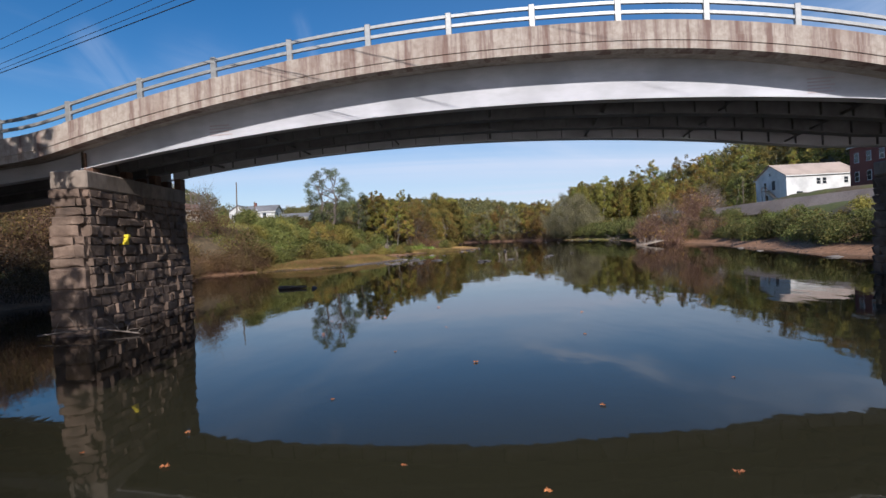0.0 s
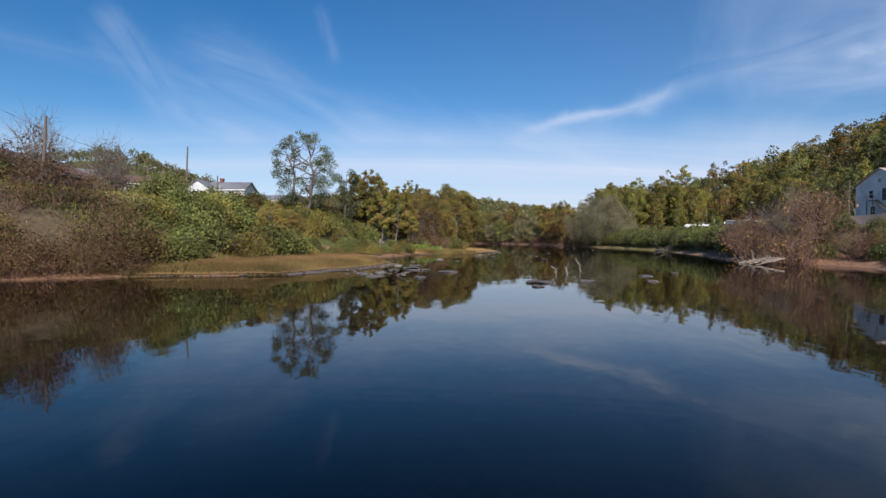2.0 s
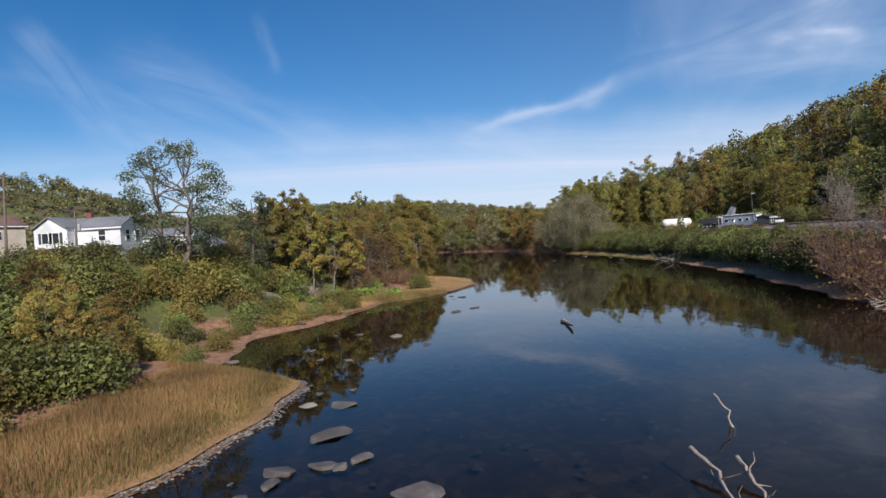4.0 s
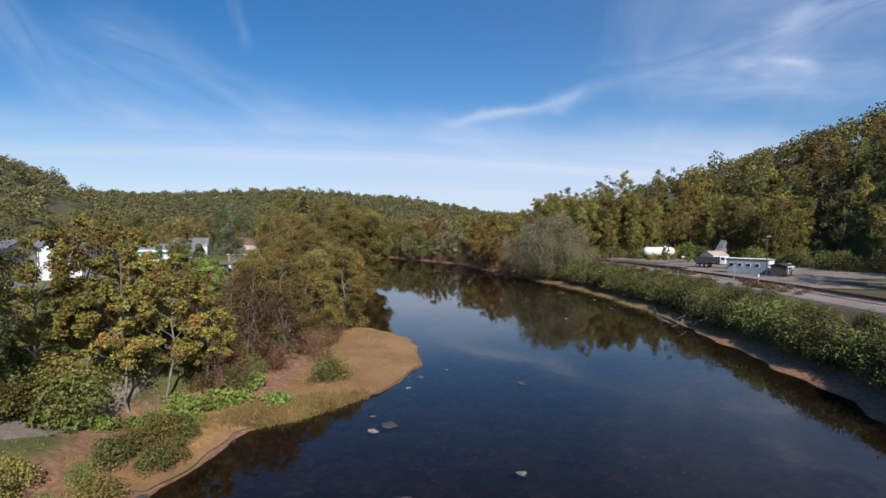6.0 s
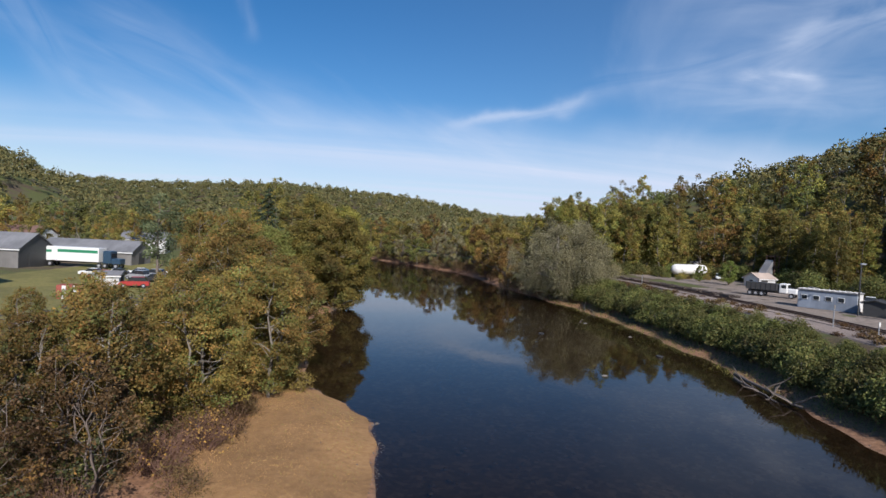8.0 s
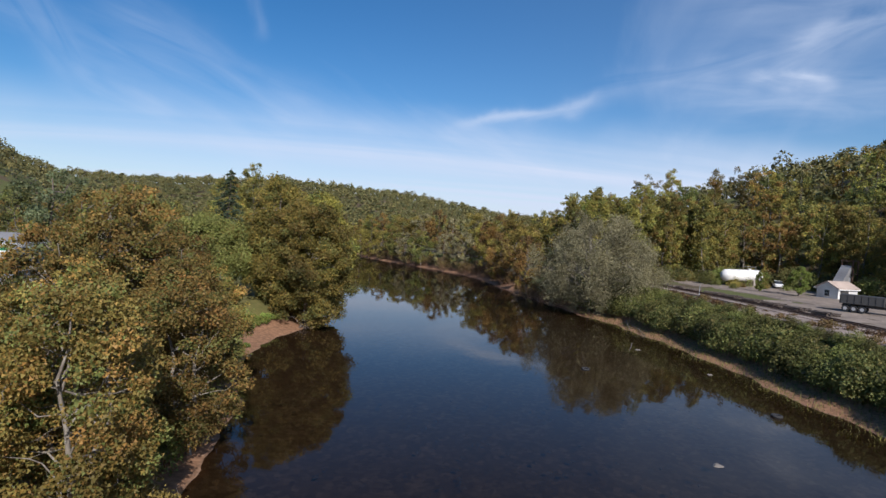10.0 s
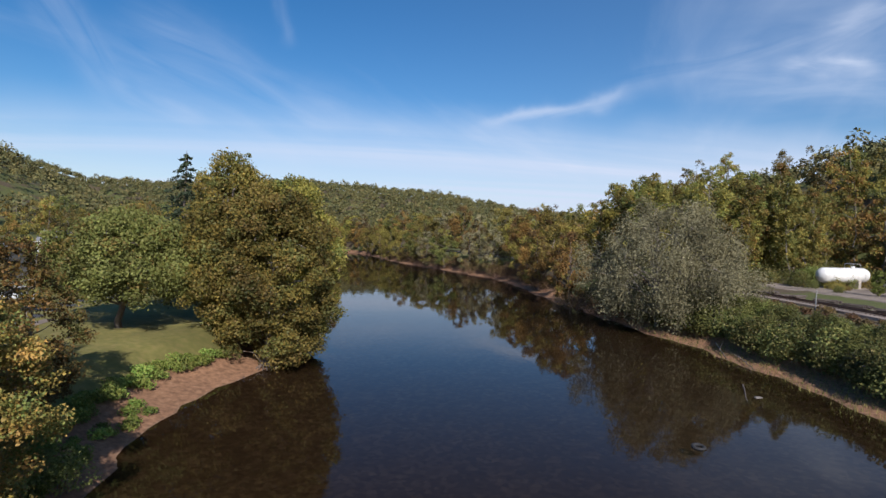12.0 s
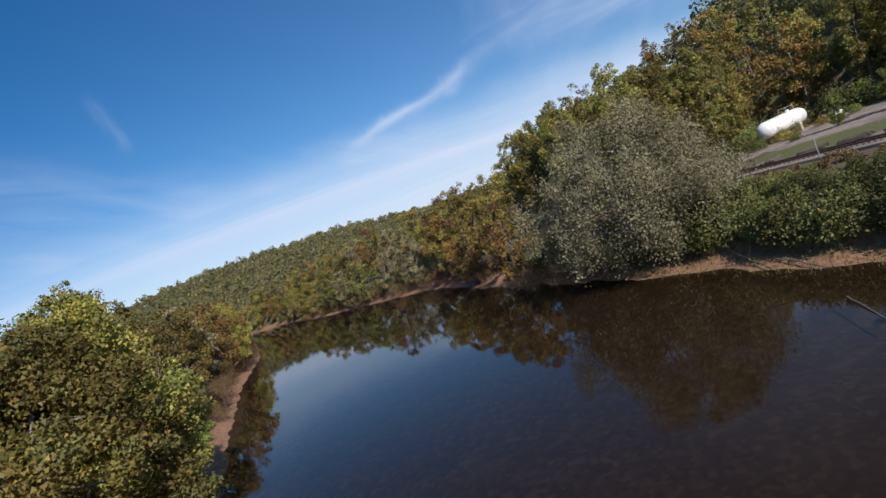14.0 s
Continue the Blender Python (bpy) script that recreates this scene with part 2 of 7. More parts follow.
MORTAR = surface("mortar", [(0.3, (0.09, 0.08, 0.065)), (0.8, (0.17, 0.15, 0.12))], 6.0, 0.95, bump=0.6)
ROCK = surface("river_rock", [(0.2, (0.055, 0.045, 0.040)), (0.5, (0.11, 0.095, 0.085)), (0.85, (0.20, 0.18, 0.16))], 3.0, 0.8, big=0.8, bump=0.7, dist=0.05, vary=0.3)
PALE_ROCK = surface("pale_rock", [(0.2, (0.12, 0.10, 0.085)), (0.5, (0.20, 0.175, 0.15)), (0.85, (0.32, 0.29, 0.25))], 4.0, 0.85, big=0.9, bump=0.6, dist=0.04, vary=0.3)
BALLAST = surface("ballast", [(0.25, (0.19, 0.145, 0.118)), (0.5, (0.32, 0.255, 0.212)), (0.8, (0.46, 0.385, 0.330))], 7.0, 0.95, big=0.12, bump=0.9, dist=0.06, coords="Position")
GRAVEL = surface("yard_gravel", [(0.25, (0.17, 0.132, 0.100)), (0.55, (0.29, 0.236, 0.190)), (0.8, (0.42, 0.355, 0.295))], 1.3, 0.95, big=0.16, bump=0.6, dist=0.04, coords="Position")
ASPHALT = surface("asphalt", [(0.3, (0.045, 0.045, 0.047)), (0.8, (0.075, 0.073, 0.072))], 8.0, 0.9, big=0.15, bump=0.3, coords="Position")
RUST = surface("rusty_steel", [(0.2, (0.07, 0.04, 0.03)), (0.6, (0.16, 0.09, 0.06)), (0.9, (0.22, 0.13, 0.09))], 8.0, 0.8, 0.3, bump=0.3)
SLEEPER = surface("old_sleeper", [(0.2, (0.05, 0.04, 0.035)), (0.8, (0.14, 0.11, 0.09))], 6.0, 0.95, bump=0.5, vary=0.3, stretch=(0.3, 2, 2))
BARK = surface("bark", [(0.2, (0.07, 0.055, 0.045)), (0.5, (0.15, 0.12, 0.10)), (0.8, (0.26, 0.22, 0.18))], 4.0, 0.95, bump=0.8, dist=0.05, stretch=(2, 2, 0.5))
PALE_BARK = surface("pale_bark", [(0.3, (0.10, 0.08, 0.062)), (0.55, (0.21, 0.185, 0.15)), (0.85, (0.42, 0.385, 0.33))], 2.5, 0.9, bump=0.4, dist=0.03, stretch=(1, 1, 0.6))
TWIG = surface("red_twig", [(0.2, (0.095, 0.051, 0.036)), (0.6, (0.17, 0.096, 0.066)), (0.9, (0.24, 0.145, 0.100))], 3.0, 0.9, bump=0.0, vary=0.25)
GREY_TWIG = surface("grey_twig", [(0.2, (0.10, 0.085, 0.07)), (0.8, (0.24, 0.20, 0.17))], 3.0, 0.9, bump=0.0, vary=0.25)
DRIFTWOOD = surface("driftwood", [(0.2, (0.16, 0.12, 0.09)), (0.6, (0.32, 0.26, 0.21)), (0.9, (0.45, 0.39, 0.33))], 5.0, 0.9, bump=0.5, dist=0.02, stretch=(3, 3, 0.6))
WHITE_WALL = surface("white_siding", [(0.2, (0.66, 0.66, 0.65)), (0.8, (0.80, 0.80, 0.78))], 1.2, 0.7, big=0.3, bump=0.2, dist=0.02, stretch=(0.2, 0.2, 9))
CREAM_WALL = surface("cream_siding", [(0.2, (0.50, 0.43, 0.33)), (0.8, (0.62, 0.55, 0.44))], 1.2, 0.75, big=0.3, bump=0.2, stretch=(0.2, 0.2, 9))
GREY_WALL = surface("grey_sheet_wall", [(0.2, (0.17, 0.16, 0.15)), (0.8, (0.25, 0.24, 0.225))], 1.4, 0.6, big=0.2, bump=0.2, stretch=(5, 5, 0.2))
# Wall colour of the white yard cabin, toned blue-grey as if in shade.
SHADED_WALL = surface("cabin_shaded_wall", [(0.2, (0.22, 0.26, 0.32)), (0.8, (0.31, 0.35, 0.41))], 1.4, 0.6, big=0.3, bump=0.2, stretch=(5, 5, 0.2))
PINK_BRICK = surface("pink_brick", [(0.2, (0.34, 0.22, 0.17)), (0.8, (0.46, 0.32, 0.25))], 3.0, 0.9, big=0.3, bump=0.3, stretch=(1, 1, 4))
RED_BRICK = surface("red_brick", [(0.2, (0.15, 0.05, 0.04)), (0.8, (0.24, 0.09, 0.07))], 3.0, 0.9, big=0.3, bump=0.3, stretch=(1, 1, 4))
GREY_ROOF = surface("grey_roof", [(0.2, (0.15, 0.15, 0.15)), (0.8, (0.27, 0.27, 0.28))], 1.5, 0.6, big=0.2, bump=0.2, stretch=(4, 0.3, 0.3))
TAN_ROOF = surface("tan_roof", [(0.2, (0.42, 0.33, 0.27)), (0.8, (0.56, 0.46, 0.39))], 1.5, 0.7, big=0.2, bump=0.2, stretch=(4, 0.3, 0.3))
BROWN_ROOF = surface("brown_roof", [(0.2, (0.13, 0.07, 0.05)), (0.8, (0.22, 0.13, 0.10))], 2.0, 0.85, big=0.3, bump=0.3)
TRIM = plain("white_trim", (0.72, 0.72, 0.70))
DARK_TRIM = plain("dark_trim", (0.05, 0.05, 0.05))
TANK_WHITE = surface("tank_white", [(0.2, (0.74, 0.73, 0.70)), (0.8, (0.84, 0.83, 0.80))], 1.0, 0.4, big=0.4, bump=0.05)
POLE_WOOD = surface("pole_wood", [(0.2, (0.09, 0.07, 0.055)), (0.8, (0.20, 0.16, 0.13))], 5.0, 0.95, bump=0.5, stretch=(3, 3, 0.3))
CABLE = plain("cable_black", (0.02, 0.02, 0.022), 0.6)
RUBBER = plain("rubber", (0.025, 0.025, 0.027), 0.85)
RED_PAINT = plain("red_paint", (0.36, 0.035, 0.03), 0.4)
OLD_RED = plain("old_red_paint", (0.30, 0.075, 0.055), 0.8)
BLACK_PAINT = plain("black_paint", (0.03, 0.03, 0.033), 0.35)
SILVER_PAINT = plain("silver_paint", (0.45, 0.46, 0.48), 0.35, 0.4)
BLUE_PAINT = plain("dark_blue_paint", (0.03, 0.06, 0.10), 0.35)
WHITE_PAINT = plain("white_paint", (0.76, 0.76, 0.74), 0.4)
GREEN_PAINT = plain("green_stripe", (0.03, 0.22, 0.11), 0.5)
ORANGE_PAINT = plain("orange_paint", (0.5, 0.12, 0.04), 0.6)
FADED_PAINT = plain("faded_paint", (0.40, 0.34, 0.34), 0.6)
YELLOW_PAINT = plain("yellow_paint", (0.75, 0.60, 0.03), 0.7)
BLUE_TARP = plain("blue_tarp", (0.05, 0.22, 0.45), 0.6)
GLASS = Tree("window_glass")
GLASS.p.inputs["Base Color"].default_value = (0.03, 0.035, 0.04, 1)
GLASS.p.inputs["Roughness"].default_value = 0.06
GLASS = GLASS.m

LEAF_SYC = leafy("sycamore_leaves", [(0.145, 0.138, 0.030), (0.245, 0.212, 0.044), (0.115, 0.128, 0.032), (0.330, 0.252, 0.050), (0.185, 0.155, 0.036)], hue=0.08)
LEAF_RUST = leafy("rust_leaves", [(0.225, 0.132, 0.040), (0.285, 0.155, 0.043), (0.175, 0.125, 0.038), (0.330, 0.178, 0.048), (0.150, 0.108, 0.034)], hue=0.03)
LEAF_GREEN = leafy("green_leaves", [(0.092, 0.110, 0.030), (0.138, 0.158, 0.040), (0.205, 0.205, 0.056), (0.115, 0.130, 0.038)])
LEAF_BRIGHT = leafy("bright_leaves", [(0.124, 0.195, 0.035), (0.183, 0.248, 0.048), (0.142, 0.179, 0.039), (0.233, 0.239, 0.057)])
LEAF_BROAD = leafy("broad_green_leaves", [(0.150, 0.178, 0.046), (0.210, 0.236, 0.058), (0.265, 0.265, 0.076), (0.170, 0.186, 0.052)], hue=0.02)
LEAF_GREY = leafy("willow_leaves", [(0.195, 0.178, 0.096), (0.230, 0.208, 0.118), (0.168, 0.158, 0.084), (0.262, 0.232, 0.132)], hue=0.0)
LEAF_AIRY = leafy("locust_leaves", [(0.074, 0.096, 0.045), (0.108, 0.131, 0.063), (0.149, 0.166, 0.084)], hue=0.04)
LEAF_DARK = leafy("dark_leaves", [(0.039, 0.049, 0.022), (0.062, 0.072, 0.030), (0.088, 0.090, 0.037)])
LEAF_OLIVE = leafy("olive_leaves", [(0.140, 0.122, 0.032), (0.215, 0.176, 0.042), (0.275, 0.210, 0.052), (0.160, 0.130, 0.036)], hue=0.10)
LEAF_BROWN = leafy("brown_brush_leaves", [(0.105, 0.066, 0.028), (0.135, 0.084, 0.035), (0.088, 0.064, 0.026), (0.158, 0.100, 0.042)])
LEAF_PINE = leafy("conifer_needles", [(0.032, 0.051, 0.026), (0.048, 0.072, 0.035), (0.067, 0.088, 0.045)], sheen=0.08)
LEAF_VINE = leafy("vine_leaves", [(0.062, 0.078, 0.024), (0.098, 0.116, 0.032), (0.140, 0.146, 0.042), (0.185, 0.156, 0.050)])
far = Tree("far_foliage")
far_n, far_g = far.tex(0.11, 2, 0.6, None, "Position"), far.n.new("ShaderNodeNewGeometry")
far_c = far.ramp(far_n.outputs[0], [(0.30, (0.050, 0.062, 0.024)), (0.42, (0.098, 0.100, 0.032)), (0.52, (0.150, 0.124, 0.038)), (0.60, (0.085, 0.096, 0.032)), (0.72, (0.165, 0.112, 0.042))])
far_h = far.n.new("ShaderNodeHueSaturation")
far.l.new(far.maprange(far_g.outputs["Random Per Island"], 0, 1, 0.62, 1.42), far_h.inputs["Value"])
far.l.new(far_c, far_h.inputs["Color"])
far.colour(far_h.outputs[0])
far.p.inputs["Roughness"].default_value = 0.75
FAR_LEAF = far.m
LEAF_HILL = leafy("hill_leaves", [(0.165, 0.158, 0.038), (0.265, 0.230, 0.050), (0.340, 0.262, 0.060), (0.120, 0.132, 0.034), (0.205, 0.180, 0.044)], hue=0.12)
LEAF_GROVE = leafy("grove_leaves", [(0.140, 0.112, 0.030), (0.215, 0.160, 0.038), (0.105, 0.105, 0.030), (0.275, 0.170, 0.044), (0.160, 0.120, 0.034)], hue=0.06)
REED = leafy("golden_reed", [(0.30, 0.175, 0.070), (0.38, 0.235, 0.095), (0.34, 0.185, 0.080), (0.26, 0.185, 0.065)], hue=0.02)
REED_GREEN = leafy("green_reed", [(0.218, 0.196, 0.052), (0.276, 0.230, 0.069), (0.172, 0.172, 0.052)], hue=0.02)
FALLEN = leafy("fallen_leaf", [(0.388, 0.147, 0.055), (0.345, 0.224, 0.092), (0.301, 0.086, 0.055)], hue=0.02)

g = Tree("ground_earth")
g_pos = g.n.new("ShaderNodeNewGeometry").outputs["Position"]
g_sep = g.n.new("ShaderNodeSeparateXYZ")
g.l.new(g_pos, g_sep.inputs[0])
g_fine, g_mid, g_big = g.tex(2.2, 8, 0.65, None, "Position"), g.tex(0.35, 4, 0.6, None, "Position"), g.tex(0.05, 4, 0.6, None, "Position")
g_peb = g.tex(2.6, 0, 0.5, None, "Position", "ShaderNodeTexVoronoi")
g_bed = g.ramp(g_peb.outputs["Color"], [(0.0, (0.060, 0.045, 0.030)), (0.5, (0.100, 0.076, 0.050)), (0.95, (0.24, 0.19, 0.135))])
g_slab = g.tex(0.75, 0, 0.5, None, "Position", "ShaderNodeTexVoronoi")
g_bed = g.mix(0.30, g_bed, g.ramp(g_slab.outputs["Color"], [(0.1, (0.035, 0.028, 0.020)), (0.6, (0.105, 0.080, 0.054)), (0.95, (0.20, 0.160, 0.115))]))
g_bed = g.mix(g.maprange(g_mid.outputs[0], 0.42, 0.62, 0.0, 0.7), g_bed, (0.060, 0.042, 0.026))
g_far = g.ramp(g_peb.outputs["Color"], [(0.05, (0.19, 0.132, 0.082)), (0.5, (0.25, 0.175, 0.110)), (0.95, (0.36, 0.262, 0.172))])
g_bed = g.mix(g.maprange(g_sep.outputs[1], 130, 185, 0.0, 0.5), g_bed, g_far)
# Light scattered and absorbed in deep water, put into the bed's colour.
g_murk = g.mix(g.maprange(g_sep.outputs[1], 18, 32), (0.22, 0.27, 0.22), (0.02, 0.018, 0.016))
g_bed = g.mix(g.maprange(g_sep.outputs[2], -0.9, -1.7), g_bed, g_murk)
g_mud = g.ramp(g_fine.outputs[0], [(0.3, (0.13, 0.066, 0.034)), (0.55, (0.28, 0.148, 0.078)), (0.8, (0.40, 0.24, 0.142))])
g_grass = g.ramp(g_fine.outputs[0], [(0.25, (0.045, 0.055, 0.014)), (0.5, (0.085, 0.098, 0.022)), (0.75, (0.14, 0.125, 0.035))])
g_litter = g.ramp(g_fine.outputs[0], [(0.3, (0.05, 0.038, 0.022)), (0.55, (0.095, 0.068, 0.036)), (0.8, (0.16, 0.11, 0.06))])
g_land = g.mix(g.maprange(g_big.outputs[0], 0.46, 0.56), g_grass, g_litter)
g_wob = g.n.new("ShaderNodeMath")
g_wob.operation = "MULTIPLY_ADD"
g.l.new(g_mid.outputs[0], g_wob.inputs[0])
g_wob.inputs[1].default_value = 1.6
g.l.new(g_sep.outputs[2], g_wob.inputs[2])
g_col = g.mix(g.maprange(g_wob.outputs[0], 1.9, 2.5), g_mud, g_land)
g_col = g.mix(g.maprange(g_sep.outputs[2], -0.10, 0.06), g_bed, g_col)
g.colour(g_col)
g.p.inputs["Roughness"].default_value = 0.95
g.bump(g_fine.outputs[0], 0.5, 0.12)
GROUND = g.m

LAWN = surface("lawn_grass", [(0.25, (0.130, 0.128, 0.030)), (0.5, (0.195, 0.175, 0.044)), (0.8, (0.29, 0.215, 0.080))], 1.6, 0.95, big=0.15, bump=0.7, dist=0.06, coords="Position")
TURF = surface("spit_turf", [(0.25, (0.24, 0.130, 0.050)), (0.5, (0.33, 0.185, 0.074)), (0.8, (0.41, 0.245, 0.105))], 2.5, 0.95, big=0.12, bump=0.8, dist=0.10, coords="Position")

w = Tree("river_water")
w_n1 = w.tex(1.0, 3, 0.5, (0.9, 0.35, 1), "Position")
w_b = w.n.new("ShaderNodeBump")
w_b.inputs["Strength"].default_value, w_b.inputs["Distance"].default_value = 0.08, 0.10
w.l.new(w_n1.outputs[0], w_b.inputs["Height"])
w_lw = w.n.new("ShaderNodeLayerWeight")
w_lw.inputs["Blend"].default_value = 0.5
w.l.new(w_b.outputs[0], w_lw.inputs["Normal"])
w_pw = w.n.new("ShaderNodeMath")
w_pw.operation, w_pw.inputs[1].default_value = "POWER", 5.0
w.l.new(w_lw.outputs["Facing"], w_pw.inputs[0])
w_fr = w.n.new("ShaderNodeMath")
w_fr.operation, w_fr.inputs[1].default_value, w_fr.inputs[2].default_value = "MULTIPLY_ADD", 0.98, 0.02
w.l.new(w_pw.outputs[0], w_fr.inputs[0])
w_gl = w.n.new("ShaderNodeBsdfGlossy")
w_gl.inputs["Roughness"].default_value = 0.025
w.l.new(w_b.outputs[0], w_gl.inputs["Normal"])
w_tr = w.n.new("ShaderNodeBsdfTransparent")
w_tr.inputs["Color"].default_value = (0.335, 0.295, 0.245, 1)
w_ms = w.n.new("ShaderNodeMixShader")
w.l.new(w_fr.outputs[0], w_ms.inputs[0])
w.l.new(w_tr.outputs[0], w_ms.inputs[1]), w.l.new(w_gl.outputs[0], w_ms.inputs[2])
w.l.new(w_ms.outputs[0], w.out.inputs[0])
WATER = w.m

# ---- mesh helpers ----
rng = np.random.default_rng(7)


def link_mesh(name, verts, faces, mats, parent=None, mat_index=None, smooth=False):
    me = bpy.data.meshes.new(name)
    me.from_pydata([tuple(v) for v in np.asarray(verts, float).tolist()], [], [tuple(f) for f in (faces.tolist() if isinstance(faces, np.ndarray) else faces)])
    for m in (mats if isinstance(mats, (list, tuple)) else [mats]):
        me.materials.append(m)
    if mat_index is not None:
        me.polygons.foreach_set("material_index", np.asarray(mat_index, np.int32))
    if smooth:
        me.polygons.foreach_set("use_smooth", np.ones(len(me.polygons), bool))
    me.update()
    ob = new(name, me)
    if parent is not None:
        ob.parent = parent
    return ob


def part(name, bm, material, parent, label="", smooth=False):
    """Links a bmesh as one mesh object under a thing or a part."""
    me = bpy.data.meshes.new(name)
    if smooth:
        for f in bm.faces:
            f.smooth = True
    bm.to_mesh(me)
    bm.free()
    me.materials.append(material)
    ob = new(name, me)
    if parent is not None:
        ob.parent = parent
    return tagged(ob, label)


def empty(name, m, label="", category="", group="", kind=""):
    ob = new(name)
    ob.matrix_basis = m
    return tagged(ob, label, category, group, kind)


def box(bm, x0, y0, z0, x1, y1, z1, bevel=0.0, m=None):
    """Adds a box to a bmesh, its edges taken off by bevel."""
    r = bmesh.ops.create_cube(bm, size=1.0, matrix=Matrix.Translation(((x0 + x1) / 2, (y0 + y1) / 2, (z0 + z1) / 2)) @ Matrix.Diagonal((x1 - x0, y1 - y0, z1 - z0, 1)))
    vs = r["verts"]
    if bevel:
        es = list({e for v in vs for e in v.link_edges})
        vs = bmesh.ops.bevel(bm, geom=es, offset=bevel, segments=1, affect="EDGES")["verts"]
    if m is not None:
        bmesh.ops.transform(bm, matrix=m, verts=vs)
    return bm


def boxed(*a, **k):
    return box(bmesh.new(), *a, **k)


def rod(bm, a, b, r0, r1=None, sides=8):
    a, b = Vector(a), Vector(b)
    m = Matrix.Translation((a + b) / 2) @ (b - a).to_track_quat("Z", "Y").to_matrix().to_4x4()
    bmesh.ops.create_cone(bm, cap_ends=True, segments=sides, radius1=r0, radius2=r0 if r1 is None else r1, depth=(b - a).length, matrix=m)
    return bm


def rodded(*a, **k):
    return rod(bmesh.new(), *a, **k)


def tubes(paths, sides=6):
    """Verts and faces of tapered tubes; each path is a list of points and a list of radii."""
    V, F, n0 = [], [], 0
    ang = np.arange(sides) * 2 * np.pi / sides
    for pts, rad in paths:
        pts = np.asarray(pts, float)
        k = len(pts)
        d = np.gradient(pts, axis=0)
        d /= np.linalg.norm(d, axis=1, keepdims=True) + 1e-9
        ref = np.where(np.abs(d[:, 2:3]) > 0.9, np.array([[1.0, 0, 0]]), np.array([[0, 0, 1.0]]))
        a = np.cross(d, ref)
        a /= np.linalg.norm(a, axis=1, keepdims=True) + 1e-9
        b = np.cross(d, a)
        r = np.asarray(rad, float)[:, None, None]
        ring = pts[:, None, :] + r * (np.cos(ang)[None, :, None] * a[:, None, :] + np.sin(ang)[None, :, None] * b[:, None, :])
        V.append(ring.reshape(-1, 3))
        for i in range(k - 1):
            for j in range(sides):
                j2 = (j + 1) % sides
                F.append((n0 + i * sides + j, n0 + i * sides + j2, n0 + (i + 1) * sides + j2, n0 + (i + 1) * sides + j))
        n0 += k * sides
    return np.concatenate(V), F


def leaves(centres, outward, size, r, up=0.35, long=1.25, simple=False):
    """A folded four-cornered leaf or leaf clump at each centre, turned roughly outward."""
    n = len(centres)
    nor = outward + r.normal(0, 1.0, (n, 3)) + np.array([0, 0, up])
    nor /= np.linalg.norm(nor, axis=1, keepdims=True) + 1e-9
    t = np.cross(nor, r.normal(0, 1, (n, 3)))
    t /= np.linalg.norm(t, axis=1, keepdims=True) + 1e-9
    b = np.cross(nor, t)
    s = (size * r.uniform(0.55, 1.3, n))[:, None]
    if simple:
        v = np.stack([centres - t * s * long * 0.6, centres + t * s * 0.5 - b * s * 0.62, centres + t * s * 0.5 + b * s * 0.62], 1).reshape(-1, 3)
        return v, np.arange(n)[:, None] * 3 + np.array([[0, 1, 2]])
    sag = nor * s * r.uniform(-0.3, 0.3, n)[:, None]
    v = np.stack([centres - t * s * long * 0.5, centres - b * s * 0.5 + sag, centres + t * s * long * 0.5, centres + b * s * 0.5 + sag], 1).reshape(-1, 3)
    i = np.arange(n)[:, None] * 4
    return v, np.concatenate([i + np.array([[0, 1, 2]]), i + np.array([[0, 2, 3]])])


def sphere_dirs(n, r):
    d = r.normal(0, 1, (n, 3))
    return d / (np.linalg.norm(d, axis=1, keepdims=True) + 1e-9)


def crown_leaves(blobs, n, size, r, fill=0.55, up=0.35, droop=0.0, simple=False, picks=None):
    """Leaves spread through clumps; blobs holds (x, y, z, rx, rz)."""
    B = np.asarray(blobs, float)
    wgt = B[:, 3] ** 2
    pick = r.choice(len(B), n, p=wgt / wgt.sum())
    if picks is not None:
        picks.append(pick)
    d = sphere_dirs(n, r)
    rad = fill * 0.8 + (1.12 - fill * 0.8) * r.random(n) ** 0.6 + np.abs(r.normal(0, 0.16, n))
    c = B[pick, :3] + d * rad[:, None] * np.stack([B[pick, 3], B[pick, 3], B[pick, 4]], 1)
    if droop:
        c[:, 2] -= droop * r.random(n) ** 2 * np.linalg.norm(c[:, :2], axis=1) / B[:, 3].max()
    return leaves(c, d, size, r, up, simple=simple)


def bent(a, b, r, k=5, wob=0.06, sag=0.0):
    a, b = np.asarray(a, float), np.asarray(b, float)
    s = np.linspace(0, 1, k)[:, None]
    p = a + (b - a) * s
    L = np.linalg.norm(b - a)
    p[1:-1] += r.normal(0, wob * L, (k - 2, 3))
    p[:, 2] += sag * L * 4 * (s * (1 - s))[:, 0]
    return p


